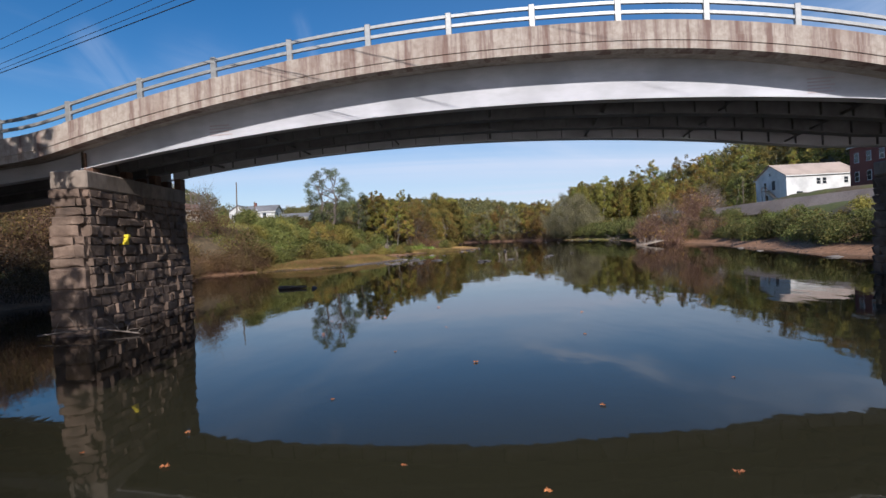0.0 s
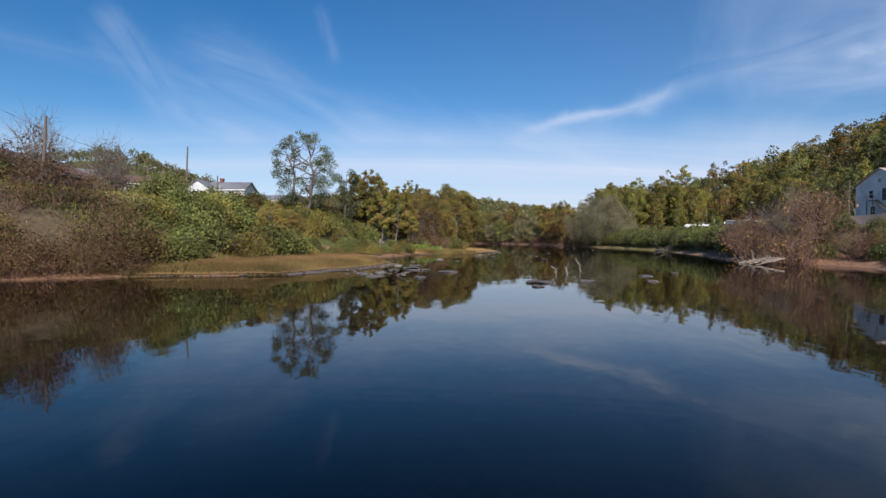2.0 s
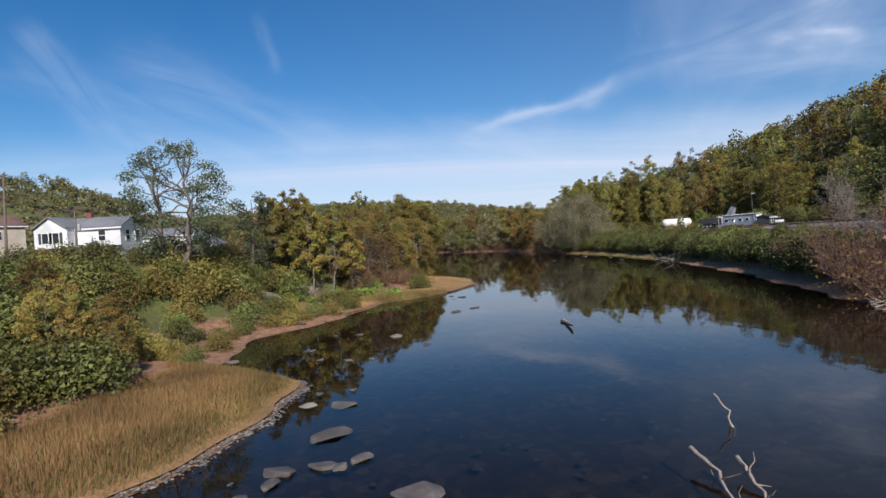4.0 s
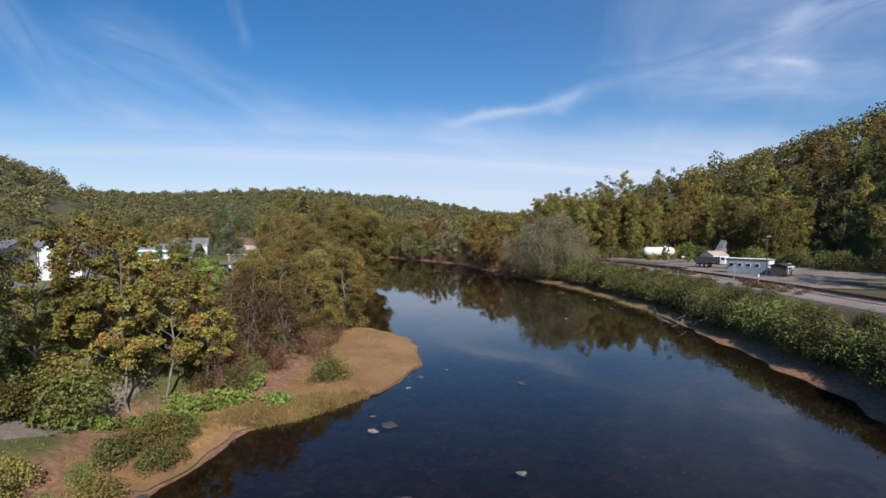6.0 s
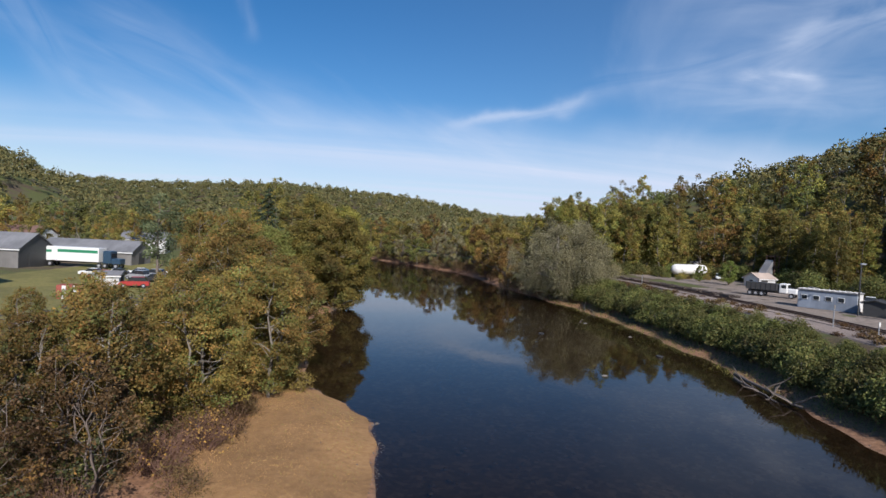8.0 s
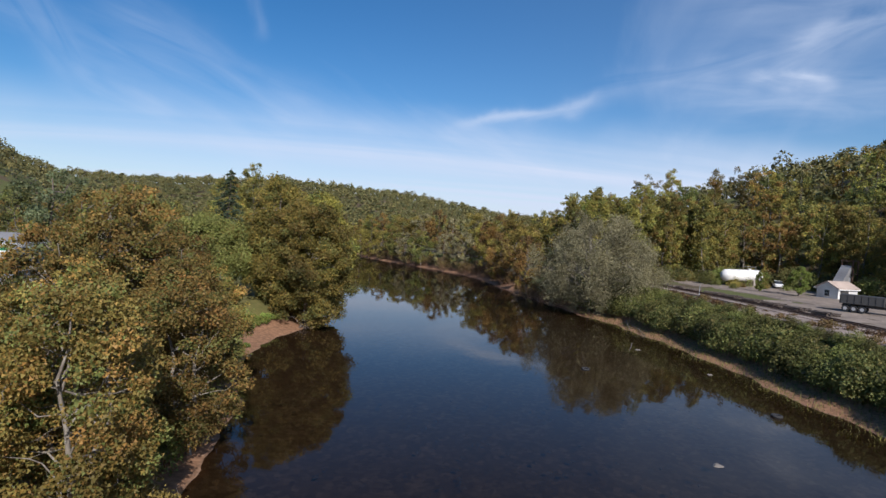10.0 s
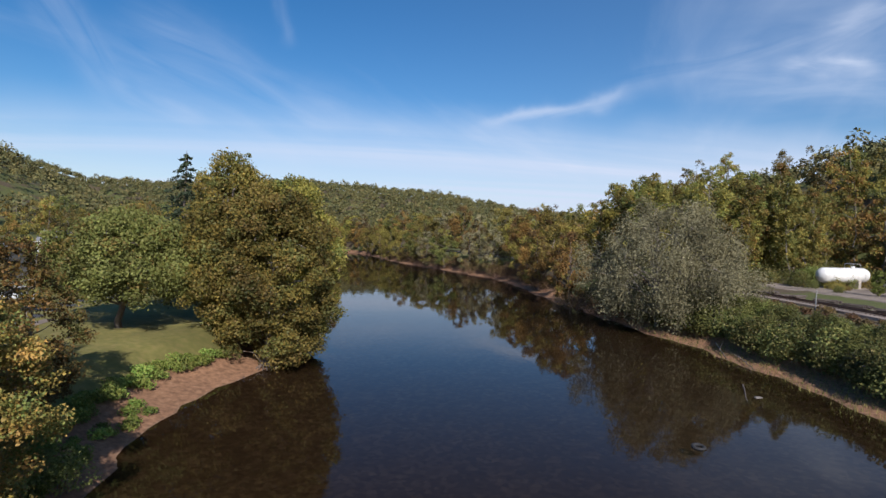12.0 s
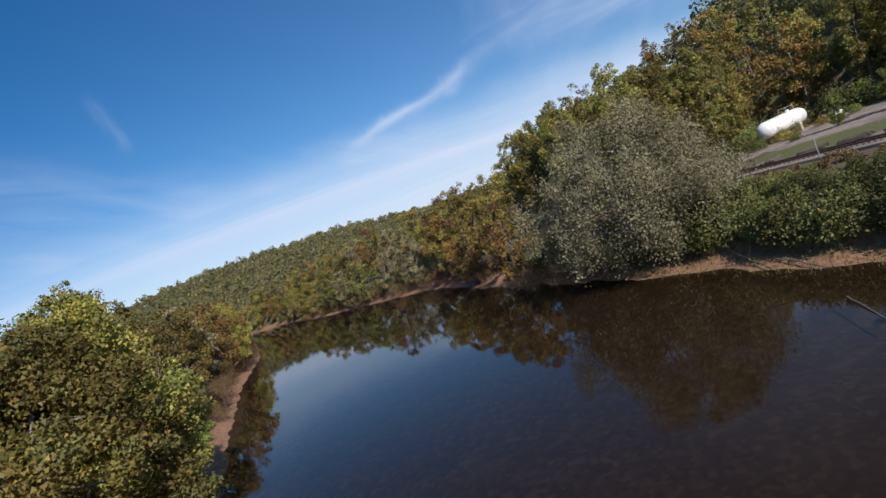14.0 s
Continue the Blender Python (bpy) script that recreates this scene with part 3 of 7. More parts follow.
# ---- the plan: shores, banks and hills ----
SHORE_R = np.array([(-400, 10), (-60, 22), (0, 25), (42, 29.5), (67, 36), (84, 41), (98, 35.5), (106, 37.5), (125, 43.8), (150, 49), (172, 53), (200, 55), (222, 54.2), (240, 51), (280, 46.5), (302, 46), (322, 43), (348, 32.5), (393, 12), (460, -8), (520, -45), (700, -190), (900, -420)], float)
SHORE_L = np.array([(-400, -40), (-60, -27), (-30, -14), (8, -12.5), (17, -22), (30, -23), (46, -21), (58, -26), (63, -20), (65.5, -11.5), (72, -9), (79, -6.2), (84, -6.4), (89, -12.6), (100, -13.6), (109, -7.5), (120, -4.5), (124, 0.5), (130, 6.4), (140, 9.6), (152, 9.2), (158, 5), (163, 2.6), (176, 1.8), (190, -1.2), (199, -1.2), (205, 0.4), (213, 3.0), (228, 4.2), (250, 1.0), (293, -4.0), (340, -6), (405, -16), (460, -27), (520, -66), (700, -220), (900, -450)], float)


def x_right(y):
    return np.interp(y, SHORE_R[:, 0], SHORE_R[:, 1]) + 0.45 * np.sin(np.asarray(y) * 0.37) + 0.28 * np.sin(np.asarray(y) * 0.93 + 1)


def x_left(y):
    return np.interp(y, SHORE_L[:, 0], SHORE_L[:, 1]) + 0.25 * np.sin(np.asarray(y) * 0.61) + 0.18 * np.sin(np.asarray(y) * 1.37 + 2)


HILLS = [(-265, 440, 54, 100, 110), (-560, 300, 44, 160, 200), (-330, 620, 32, 130, 120), (-380, 60, 40, 150, 200)]
RIDGE_X = [-1400, -900, -700, -520, -427, -266, -135, 51, 190, 300, 500, 900, 1400]
RIDGE_H = [60, 88, 92, 82, 60, 54, 60, 50, 28, 22, 45, 70, 60]


def sstep(v, a, b):
    s = np.clip((v - a) / (b - a), 0, 1)
    return s * s * (3 - 2 * s)


def height(x, y):
    """The ground's height above the water at a place."""
    x, y = np.broadcast_arrays(np.asarray(x, float), np.asarray(y, float))
    dl, dr = x_left(y) - x, x - x_right(y)
    # left bank: low spit, slope, terrace
    spit = np.interp(y, [40, 58, 66, 84, 90, 104, 114, 124, 150, 160, 172, 400], [1.5, 3, 9, 9, 3, 3, 4, 8, 12, 6, 2, 1.5])
    top = np.interp(y, [-100, 60, 100, 140, 165, 195, 400], [6.5, 6.3, 6.6, 7.2, 4.2, 3.0, 4.5])
    wide = np.interp(y, [-100, 60, 110, 150, 175, 195, 230, 400], [13, 13, 16, 16, 12, 5.5, 5.5, 9])
    zl = 0.05 + 0.45 * sstep(dl, 0, np.minimum(spit, 4)) + (top - 0.5) * sstep(dl, spit, spit + wide) + 0.028 * np.clip(dl - spit - wide, 0, 60)
    # right bank: mud strip, steep slope, railway bench, hill
    zr = 0.05 + 0.5 * sstep(dr, 0, 3) + np.interp(y, [-100, 60, 110, 135, 200, 400], [4.2, 4.1, 4.3, 4.95, 4.9, 5.0]) * sstep(dr, 2.5, np.interp(y, [0, 130, 240, 270, 400], [14, 11, 10, 9, 9]))
    zr += 3.6 * sstep(dr, 24, 36) * sstep(y, 150, 120)
    toe = np.interp(y, [-200, 60, 130, 200, 240, 300, 350, 420, 600], [55, 56, 60, 72, 86, 88, 80, 70, 80])
    up = np.clip(dr - toe, 0, None)
    zr += np.interp(y, [-200, 200, 240, 264, 290, 332, 400], [98, 102, 98, 96, 90, 74, 56]) * (1 - np.exp(-up / 95.0)) * np.interp(y, [-200, 360, 430, 520, 1000], [1, 1, 0.62, 0.22, 0.1]) * sstep(up, 0, 14)
    bed = -0.25 - np.interp(y, [-100, 28, 40, 54, 62, 115, 135, 170, 220, 300], [1.7, 1.7, 0.8, 0.45, 0.25, 0.30, 0.45, 0.45, 0.7, 1.3]) * sstep(np.minimum(-dl, -dr), 0, 9)
    edge = -0.25 * sstep(np.minimum(-dl, -dr), 0, 1.2)
    z = np.where(dl > 0, zl, np.where(dr > 0, zr, np.maximum(bed, edge * 4) * 0 + np.where(np.minimum(-dl, -dr) < 1.2, edge, bed)))
    hill = np.interp(x, RIDGE_X, RIDGE_H) * np.exp(-((y - 960) / 190.0) ** 2)
    for hx, hy, hh, rx, ry in HILLS:
        hill = np.maximum(hill, hh * np.exp(-((x - hx) / rx) ** 2 - ((y - hy) / ry) ** 2))
    land = (dl > 0) | (dr > 0)
    beyond = sstep(y, 600, 720)
    away = np.maximum(sstep(np.maximum(dl, dr), 40, 160), beyond)
    return z + np.where(land | (beyond > 0), hill * away, 0)


def gz(x, y):
    return float(height(x, y))


def ground_sheet():
    """One sheet of ground from the river's bed to the far hills."""
    near_x = np.arange(-70, 120, 1.2)
    xs = np.concatenate([[-2600, -1800, -1300], np.arange(-1000, -70, 14.0), near_x, np.arange(120, 420, 9.0), [460, 560, 760, 1000, 1500, 2600]])
    ys = np.concatenate([[-2000, -1000, -500, -300, -200, -140, -100, -70, -50, -35], np.arange(-25, 330, 1.6), np.arange(330, 520, 3.0), np.arange(520, 1300, 16.0), [1350, 1500, 1900, 2800]])
    X, Y = np.meshgrid(xs, ys)
    Z = height(X, Y)
    rough = np.interp(np.maximum(x_left(Y) - X, X - x_right(Y)), [0, 4, 30], [0.02, 0.03, 0.10])
    Z = Z + rough * (np.sin(X * 0.61 + 1.3 * np.sin(Y * 0.23)) * np.sin(Y * 0.47 + np.sin(X * 0.31)) + 0.5 * np.sin(X * 1.7 + Y * 1.1) * np.sin(Y * 1.9 - X * 0.7))
    nx = len(xs)
    i = (np.arange(len(ys) - 1)[:, None] * nx + np.arange(nx - 1)[None, :]).ravel()
    F = np.stack([i, i + 1, i + nx + 1, i + nx], 1)
    return tagged(link_mesh("ground", np.stack([X.ravel(), Y.ravel(), Z.ravel()], 1), F, GROUND, smooth=True), "earth banks, muddy river bed and wooded valley ground", "ground", kind="structure")


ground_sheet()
wx, wy = np.linspace(-460, 70, 40), np.linspace(-400, 900, 90)
WX, WY = np.meshgrid(wx, wy)
wi = (np.arange(89)[:, None] * 40 + np.arange(39)[None, :]).ravel()
tagged(link_mesh("water", np.stack([WX.ravel(), WY.ravel(), 0 * WX.ravel()], 1), np.stack([wi, wi + 1, wi + 41, wi + 40], 1), WATER), "calm dark river water mirroring sky and trees", "river", kind="structure")


def strip(name, line, width, mat, lift=0.06, label="", category="", crown=0.0, step=2.0, ledge=0.25, edge=0.46):
    """A road, path or ballast bed laid along a line on the ground, with thickness."""
    line = np.asarray(line, float)
    s = np.concatenate([[0], np.cumsum(np.linalg.norm(np.diff(line[:, :2], axis=0), axis=1))])
    q = np.arange(0, s[-1], step)
    P = np.stack([np.interp(q, s, line[:, k]) for k in range(line.shape[1])], 1)
    for _ in range(3):
        P[1:-1] = (P[:-2] + 2 * P[1:-1] + P[2:]) / 4
    d = np.gradient(P[:, :2], axis=0)
    d /= np.linalg.norm(d, axis=1, keepdims=True)
    n = np.stack([d[:, 1], -d[:, 0]], 1)
    V, cols = [], [(-0.5, -ledge), (-edge, 0), (-0.2, crown), (0.2, crown), (edge, 0), (0.5, -ledge)]
    for a, dz in cols:
        xy = P[:, :2] + n * width * a
        z = (P[:, 2] if P.shape[1] > 2 else height(xy[:, 0], xy[:, 1])) + lift + dz
        V.append(np.column_stack([xy, z]))
    V = np.stack(V, 1).reshape(-1, 3)
    k = len(cols)
    F = [(i * k + j, i * k + j + 1, (i + 1) * k + j + 1, (i + 1) * k + j) for i in range(len(P) - 1) for j in range(k - 1)]
    return tagged(link_mesh(name, V, F, mat, smooth=False), label, category, kind="structure"), P, d, n


# ---- plants ----
def make_tree(name, seed, h, crown_r, base, n, leaf, leaf_mat, bark, trunk_r, blobs=16, limbs=9, shape="round", lean=(0, 0), fill=0.5, droop=0.0, label="", up=0.35, stems=1, blob_r=(0.24, 0.42), simple=True, twigs=3, sides=5, sub=0):
    """A tapered, bending trunk with limbs, and a crown of leaf clumps with gaps."""
    r = np.random.default_rng(seed)
    B, paths = [], []
    for k in range(blobs):
        f = (k + r.random()) / blobs
        z = base + (h - base) * (0.06 + 0.90 * f)
        if shape == "round":
            env = crown_r * math.sin(math.pi * (0.14 + 0.80 * f)) ** 0.7
        elif shape == "tall":
            env = crown_r * (1.0 - 0.75 * f) * (0.6 + 0.4 * min(1, f * 5))
        elif shape == "dome":
            env = crown_r * math.sqrt(max(0.05, 1 - (0.98 * f) ** 2)) * (0.82 + 0.18 * min(1, f * 4))
        else:
            env = crown_r * (0.5 + 0.5 * f)
        a = k * 2.4 + r.uniform(-0.5, 0.5)
        br = crown_r * r.uniform(*blob_r) * (0.8 if f > 0.85 else 1)
        rr = max(0.0, env - br * 0.7) * math.sqrt(r.uniform(0.35, 1.0))
        B.append((lean[0] * f * h + rr * math.cos(a), lean[1] * f * h + rr * math.sin(a), z, br, br * r.uniform(0.65, 0.9)))
    clumps = []
    for bx in B if sub else ():
        for d in sphere_dirs(sub, r):
            d[2] = d[2] * 0.80 + 0.10
            q = r.uniform(0.34, 0.62) * bx[3]
            c = np.array(bx[:3]) + d * (bx[3] - q * 0.5)
            clumps.append((c[0], c[1], max(c[2], 0.4), q, q * r.uniform(0.65, 0.95)))
    topz = h - crown_r * 0.25
    trunks = []
    for s in range(stems):
        off = np.array([0.5 * trunk_r * 4 * math.cos(s * 2.1), 0.5 * trunk_r * 4 * math.sin(s * 2.1), 0]) * (stems > 1)
        tp = bent(off + [0, 0, -0.4], np.array([lean[0] * h + off[0] * 4, lean[1] * h + off[1] * 4, topz]), r, 8, 0.018)
        trunks.append(tp)
        paths.append((tp, np.linspace(trunk_r * 1.15, trunk_r * 0.18, 8)))
    for k in range(min(limbs, blobs)):
        bx = B[k * blobs // limbs]
        tp = trunks[k % stems]
        zs = max(base * 0.75, bx[2] - crown_r * r.uniform(0.25, 0.6))
        start = np.array([np.interp(zs, tp[:, 2], tp[:, 0]), np.interp(zs, tp[:, 2], tp[:, 1]), zs])
        lp = bent(start, bx[:3], r, 6, 0.05, 0.05)
        r0 = trunk_r * r.uniform(0.28, 0.45)
        paths.append((lp, np.linspace(r0, r0 * 0.22, 6)))
        for _ in range(twigs):
            j = r.integers(2, 6)
            tip = lp[j] + sphere_dirs(1, r)[0] * bx[3] * 1.1 + np.array([0, 0, 0.3 * bx[3]])
            paths.append((bent(lp[j], tip, r, 4, 0.06), np.linspace(r0 * 0.3, r0 * 0.06, 4)))
    thing = new(name)
    tv, tf = tubes(paths, sides)
    link_mesh("trunk", tv, tf, bark, thing, smooth=True)
    picks = []
    lv, lf = crown_leaves(clumps or B, n, leaf, r, fill, up, droop, simple, picks)
    if isinstance(leaf_mat, (list, tuple)):
        share = [0.66] + [0.34 / (len(leaf_mat) - 1)] * (len(leaf_mat) - 1)
        tone = r.choice(len(leaf_mat), len(clumps or B), p=share)
        idx = np.where(r.random(n) < 0.75, tone[picks[0]], r.choice(len(leaf_mat), n, p=share))
        idx = idx if simple else np.concatenate([idx, idx])
    else:
        idx = None
    link_mesh("crown", lv, lf, leaf_mat, thing, idx)
    return tagged(thing, label, "tree")


def make_conifer(name, seed, h, r0, label):
    r = np.random.default_rng(seed)
    paths, cs, ds = [(bent((0, 0, -0.3), (0, 0, h), r, 8, 0.006), np.linspace(0.3, 0.03, 8))], [], []
    for k in range(60):
        f = (k + 0.5) / 60
        z = h * (0.12 + 0.86 * f)
        L = r0 * (1 - f) ** 0.8 * r.uniform(0.75, 1.15) + 0.25
        a = k * 2.4
        tip = (L * math.cos(a), L * math.sin(a), z - 0.34 * L + 0.1)
        p = bent((0, 0, z), tip, r, 5, 0.02, 0.05)
        paths.append((p, np.linspace(0.06, 0.012, 5)))
        m = int(40 + 70 * (1 - f))
        t = r.random(m) ** 0.7
        q = np.stack([np.interp(t, np.linspace(0, 1, 5), p[:, i]) for i in range(3)], 1)
        q += r.normal(0, 0.10 * L + 0.08, (m, 3)) * np.array([1, 1, 0.45])
        cs.append(q), ds.append(sphere_dirs(m, r) * 0.4)
    thing = new(name)
    tv, tf = tubes(paths, 5)
    link_mesh("trunk", tv, tf, BARK, thing, smooth=True)
    lv, lf = leaves(np.concatenate(cs), np.concatenate(ds), 0.26, r, 0.7, 2.2)
    link_mesh("crown", lv, lf, LEAF_PINE, thing)
    return tagged(thing, label, "tree")


def make_shrub(name, seed, h, rad, n, leaf, leaf_mat, stem_mat, stems=26, label="", category="shrub", blobs=9, fill=0.35, up=0.4, twigs=2):
    """Many stems from one stool, side twigs, and leaf clumps of uneven outline."""
    r = np.random.default_rng(seed)
    paths, B = [], []
    for k in range(stems):
        a, t = k * 2.4 + r.uniform(-0.3, 0.3), math.sqrt(r.random())
        tip = np.array([rad * t * math.cos(a), rad * t * math.sin(a), h * r.uniform(0.6, 1.08) * (1 - 0.45 * t * t)])
        p = bent((0.25 * rad * t * math.cos(a), 0.25 * rad * t * math.sin(a), -0.2), tip, r, 5, 0.05, 0.05)
        w0 = 0.012 * h ** 0.6 + 0.006
        paths.append((p, np.linspace(w0, w0 * 0.25, 5)))
        for _ in range(twigs):
            j = r.integers(1, 5)
            e = p[j] + (sphere_dirs(1, r)[0] + np.array([0, 0, 0.5])) * h * 0.22
            paths.append((bent(p[j], e, r, 3, 0.06), np.linspace(w0 * 0.5, w0 * 0.15, 3)))
    for k in range(blobs):
        a, t = k * 2.4 + r.uniform(-0.6, 0.6), math.sqrt((k + 0.4) / blobs)
        br = rad * r.uniform(0.30, 0.48)
        B.append((rad * 0.72 * t * math.cos(a), rad * 0.72 * t * math.sin(a), max(br * 0.5, h * (0.80 - 0.52 * t * t) * r.uniform(0.75, 1.12)), br, br * 0.8 * min(1.2, h / rad)))
    thing = new(name)
    tv, tf = tubes(paths, 3)
    link_mesh("branchwork", tv, tf, stem_mat, thing)
    if n:
        lv, lf = crown_leaves(B, n, leaf, r, fill, up, 0.0, True)
        lv[:, 2] = np.maximum(lv[:, 2], 0.03 + 0.1 * r.random(len(lv)))
        link_mesh("foliage", lv, lf, leaf_mat, thing)
    return tagged(thing, label, category)


def planted(protos, spots, seed, size=(0.85, 1.2), group="", sink=0.1):
    """Sets the prototypes out on the ground; a spot is x, y and, where wanted, a scale."""
    r = np.random.default_rng(seed)
    for k, spot in enumerate(spots):
        x, y = spot[0], spot[1]
        s = spot[2] if len(spot) > 2 else r.uniform(*size)
        p = protos[int(r.integers(len(protos)))] if len(spot) < 4 else protos[spot[3]]
        m = pose(x, y, gz(x, y) - sink, r.uniform(-3, 3), r.uniform(-3, 3), r.uniform(0, 360)) @ Matrix.Diagonal((s * r.uniform(0.92, 1.1), s * r.uniform(0.92, 1.1), s, 1))
        c = copy_thing(p, m)
        if group:
            c["group"] = group


def park(*things):
    """Takes the prototypes away once their copies stand."""
    for p in things:
        for o in (*p.children_recursive, p):
            bpy.data.objects.remove(o)

# ---- bridge ----
BR_Y0, BR_Y1 = 19.0, 24.6                # near and far fascia girders
BR_X0, BR_X1, PIER_L, PIER_R = -46.0, 52.0, -12.6, 21.6
SKEW = pose(3, 19, 0, 0, 0, -5.0) @ pose(-3, -19, 0)


def crest(x):
    """Height of the girders' underside along the bridge's gentle vertical curve."""
    d = x - 2.5
    return 7.02 - (0.0052 if d < 0 else 0.0046) * d * d if abs(d) < 16 else crest(2.5 + math.copysign(15.999, d)) - (0.085 if d < 0 else 0.055) * (abs(d) - 16)


def under(x, y):
    """The same for a girder at y: on the skewed span the far girders crest further back."""
    return crest(x + 0.44 * (y - BR_Y0)) - 0.027 * (y - BR_Y0)


def sink(x):
    """How far the deck, kerbs and rails dip below the girders' curve toward the ends of the main span."""
    d = max(0.0, (4.0 - x) / 18.0) if x < 4 else max(0.0, (min(x, 16.0) - 6.0) / 10.0)
    return min(0.85 * d * d, 0.85)


def along(name, x0, x1, section, mat, parent, label="", step=0.7):
    """A beam of constant section (y, z above the curve) following the bridge's curve."""
    n = max(2, int((x1 - x0) / step))
    xs = np.linspace(x0, x1, n)
    k = len(section)
    V = [(x, y, under(float(x), y) + z - (sink(float(x)) if z > 0.1 else 0.0)) for x in xs for y, z in section]
    F = [(i * k + j, i * k + (j + 1) % k, (i + 1) * k + (j + 1) % k, (i + 1) * k + j) for i in range(n - 1) for j in range(k)]
    F += [tuple(range(k))[::-1], tuple((n - 1) * k + j for j in range(k))]
    return tagged(link_mesh(name, V, F, mat, parent), label)


bridge = empty("road_bridge", SKEW, "steel girder road bridge with a weathered concrete deck over the river", "bridge")
spans = [(BR_X0, PIER_L - 0.06), (PIER_L + 0.06, PIER_R - 0.06), (PIER_R + 0.06, BR_X1)]
GH = 1.42
girder_y = np.linspace(BR_Y0, BR_Y1, 4)
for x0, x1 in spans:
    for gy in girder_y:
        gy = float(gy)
        along("girder", x0, x1, [(gy - 0.2, 0), (gy + 0.2, 0), (gy + 0.2, 0.035), (gy + 0.012, 0.036), (gy + 0.012, GH), (gy - 0.012, GH), (gy - 0.012, 0.036), (gy - 0.2, 0.035)], GIRDER_PAINT if gy in (BR_Y0, BR_Y1) else GIRDER_SHADED, bridge, "pale grey painted steel girder" if gy in (BR_Y0, BR_Y1) else "inner steel girder, grey darkened with painted under-deck shade")
deck_z, slab = GH, 0.24
along("deck", BR_X0, BR_X1, [(BR_Y0 - 1.0, deck_z), (BR_Y1 + 1.0, deck_z), (BR_Y1 + 1.0, deck_z + slab), (BR_Y0 - 1.0, deck_z + slab)], CONCRETE, bridge, "stained concrete deck slab")
for side, y in ((-1, BR_Y0 - 1.0), (1, BR_Y1 + 1.0)):
    a, b = (y - 0.05, y + 0.40) if side < 0 else (y - 0.40, y + 0.05)
    along("kerb", BR_X0, BR_X1, [(a, deck_z - 0.08), (b, deck_z - 0.08), (b, deck_z + 0.82), (a, deck_z + 0.82)], KERB, bridge, "weathered concrete kerb with dark streaks")
    along("kerb_band", BR_X0, BR_X1, [(a - 0.03, deck_z + 0.18), (a + 0.05, deck_z + 0.18), (a + 0.05, deck_z + 0.40), (a - 0.03, deck_z + 0.40)] if side < 0 else [(b - 0.05, deck_z + 0.18), (b + 0.03, deck_z + 0.18), (b + 0.03, deck_z + 0.40), (b - 0.05, deck_z + 0.40)], KERB, bridge)
    ym = (a + b) / 2
    for rz in (0.34, 0.66):
        along("rail", BR_X0, BR_X1, [(ym - 0.05, deck_z + 0.82 + rz - 0.05), (ym + 0.05, deck_z + 0.82 + rz - 0.05), (ym + 0.06, deck_z + 0.82 + rz), (ym + 0.05, deck_z + 0.82 + rz + 0.05), (ym - 0.05, deck_z + 0.82 + rz + 0.05)], RAIL_METAL, bridge, "aluminium rail")
    post = None
    for k in range(36):
        px = -45.0 + 2.72 * k
        if px > BR_X1 - 0.5:
            break
        if post is None:
            bm = boxed(-0.10, -0.07, 0, 0.10, 0.07, 0.78, bevel=0.02)
            box(bm, -0.15, -0.12, 0, 0.15, 0.12, 0.05, bevel=0.01)
            post = part("rail_post", bm, RAIL_METAL, bridge)
            ob = post
        else:
            ob = new("rail_post", post.data)
            ob.parent = bridge
        ob.location = (px, ym, under(px, ym) + deck_z + 0.82 - sink(px))
road_n = along("road_surface", BR_X0, BR_X1, [(BR_Y0 - 0.30, deck_z + slab + 0.004), (BR_Y1 + 0.30, deck_z + slab + 0.004), (BR_Y1 + 0.30, deck_z + slab + 0.08), (BR_Y0 - 0.30, deck_z + slab + 0.08)], ASPHALT, bridge, "asphalt carriageway")
# web stiffeners on the inner girders and cross frames between all of them
stiff = None
for gy in girder_y[1:]:
    for k in range(33):
        sx = PIER_L + 0.9 + k * 1.08
        if sx > PIER_R - 0.5:
            break
        if stiff is None:
            stiff = part("stiffener", boxed(-0.010, -0.14, 0.04, 0.010, -0.012, GH - 0.01), GIRDER_SHADED, bridge)
            ob = stiff
        else:
            ob = new("stiffener", stiff.data)
            ob.parent = bridge
        ob.location = (sx, float(gy), under(sx, float(gy)))
        ob.scale = (1, 1, 1 - sink(sx) / GH)
for k in range(9):
    fx = PIER_L + 2.6 + k * 4.15
    for a, b in zip(girder_y[:-1], girder_y[1:]):
        a, b = float(a), float(b)
        za, zb = under(fx, a), under(fx, b)
        z0, hi = (za + zb) / 2, 1.25 - sink(fx)
        bm = rodded((fx, a + 0.02, za + hi), (fx, (a + b) / 2, z0 + 0.18), 0.05, sides=4)
        rod(bm, (fx, b - 0.02, zb + hi), (fx, (a + b) / 2, z0 + 0.18), 0.05, sides=4)
        rod(bm, (fx, a + 0.02, za + 0.16), (fx, b - 0.02, zb + 0.16), 0.05, sides=4)
        part("cross_frame", bm, GIRDER_SHADED, bridge)
for x, s in ((PIER_L - 0.3, 1), (PIER_L + 0.35, 1), (PIER_R - 0.35, 1), (PIER_R + 0.3, 1)):
    for gy in girder_y:
        part("bearing", boxed(x - 0.16, float(gy) - 0.2, (crest(PIER_L) if x < 0 else under(PIER_R, BR_Y1)) - 0.30, x + 0.16, float(gy) + 0.2, under(x, float(gy)), bevel=0.02), RUST, bridge)
part("drain_pipe", rodded((PIER_L + 0.22, BR_Y0 - 0.16, crest(PIER_L) + 0.6), (PIER_L + 0.22, BR_Y0 - 0.16, crest(PIER_L) - 0.15), 0.05), RUST, bridge)
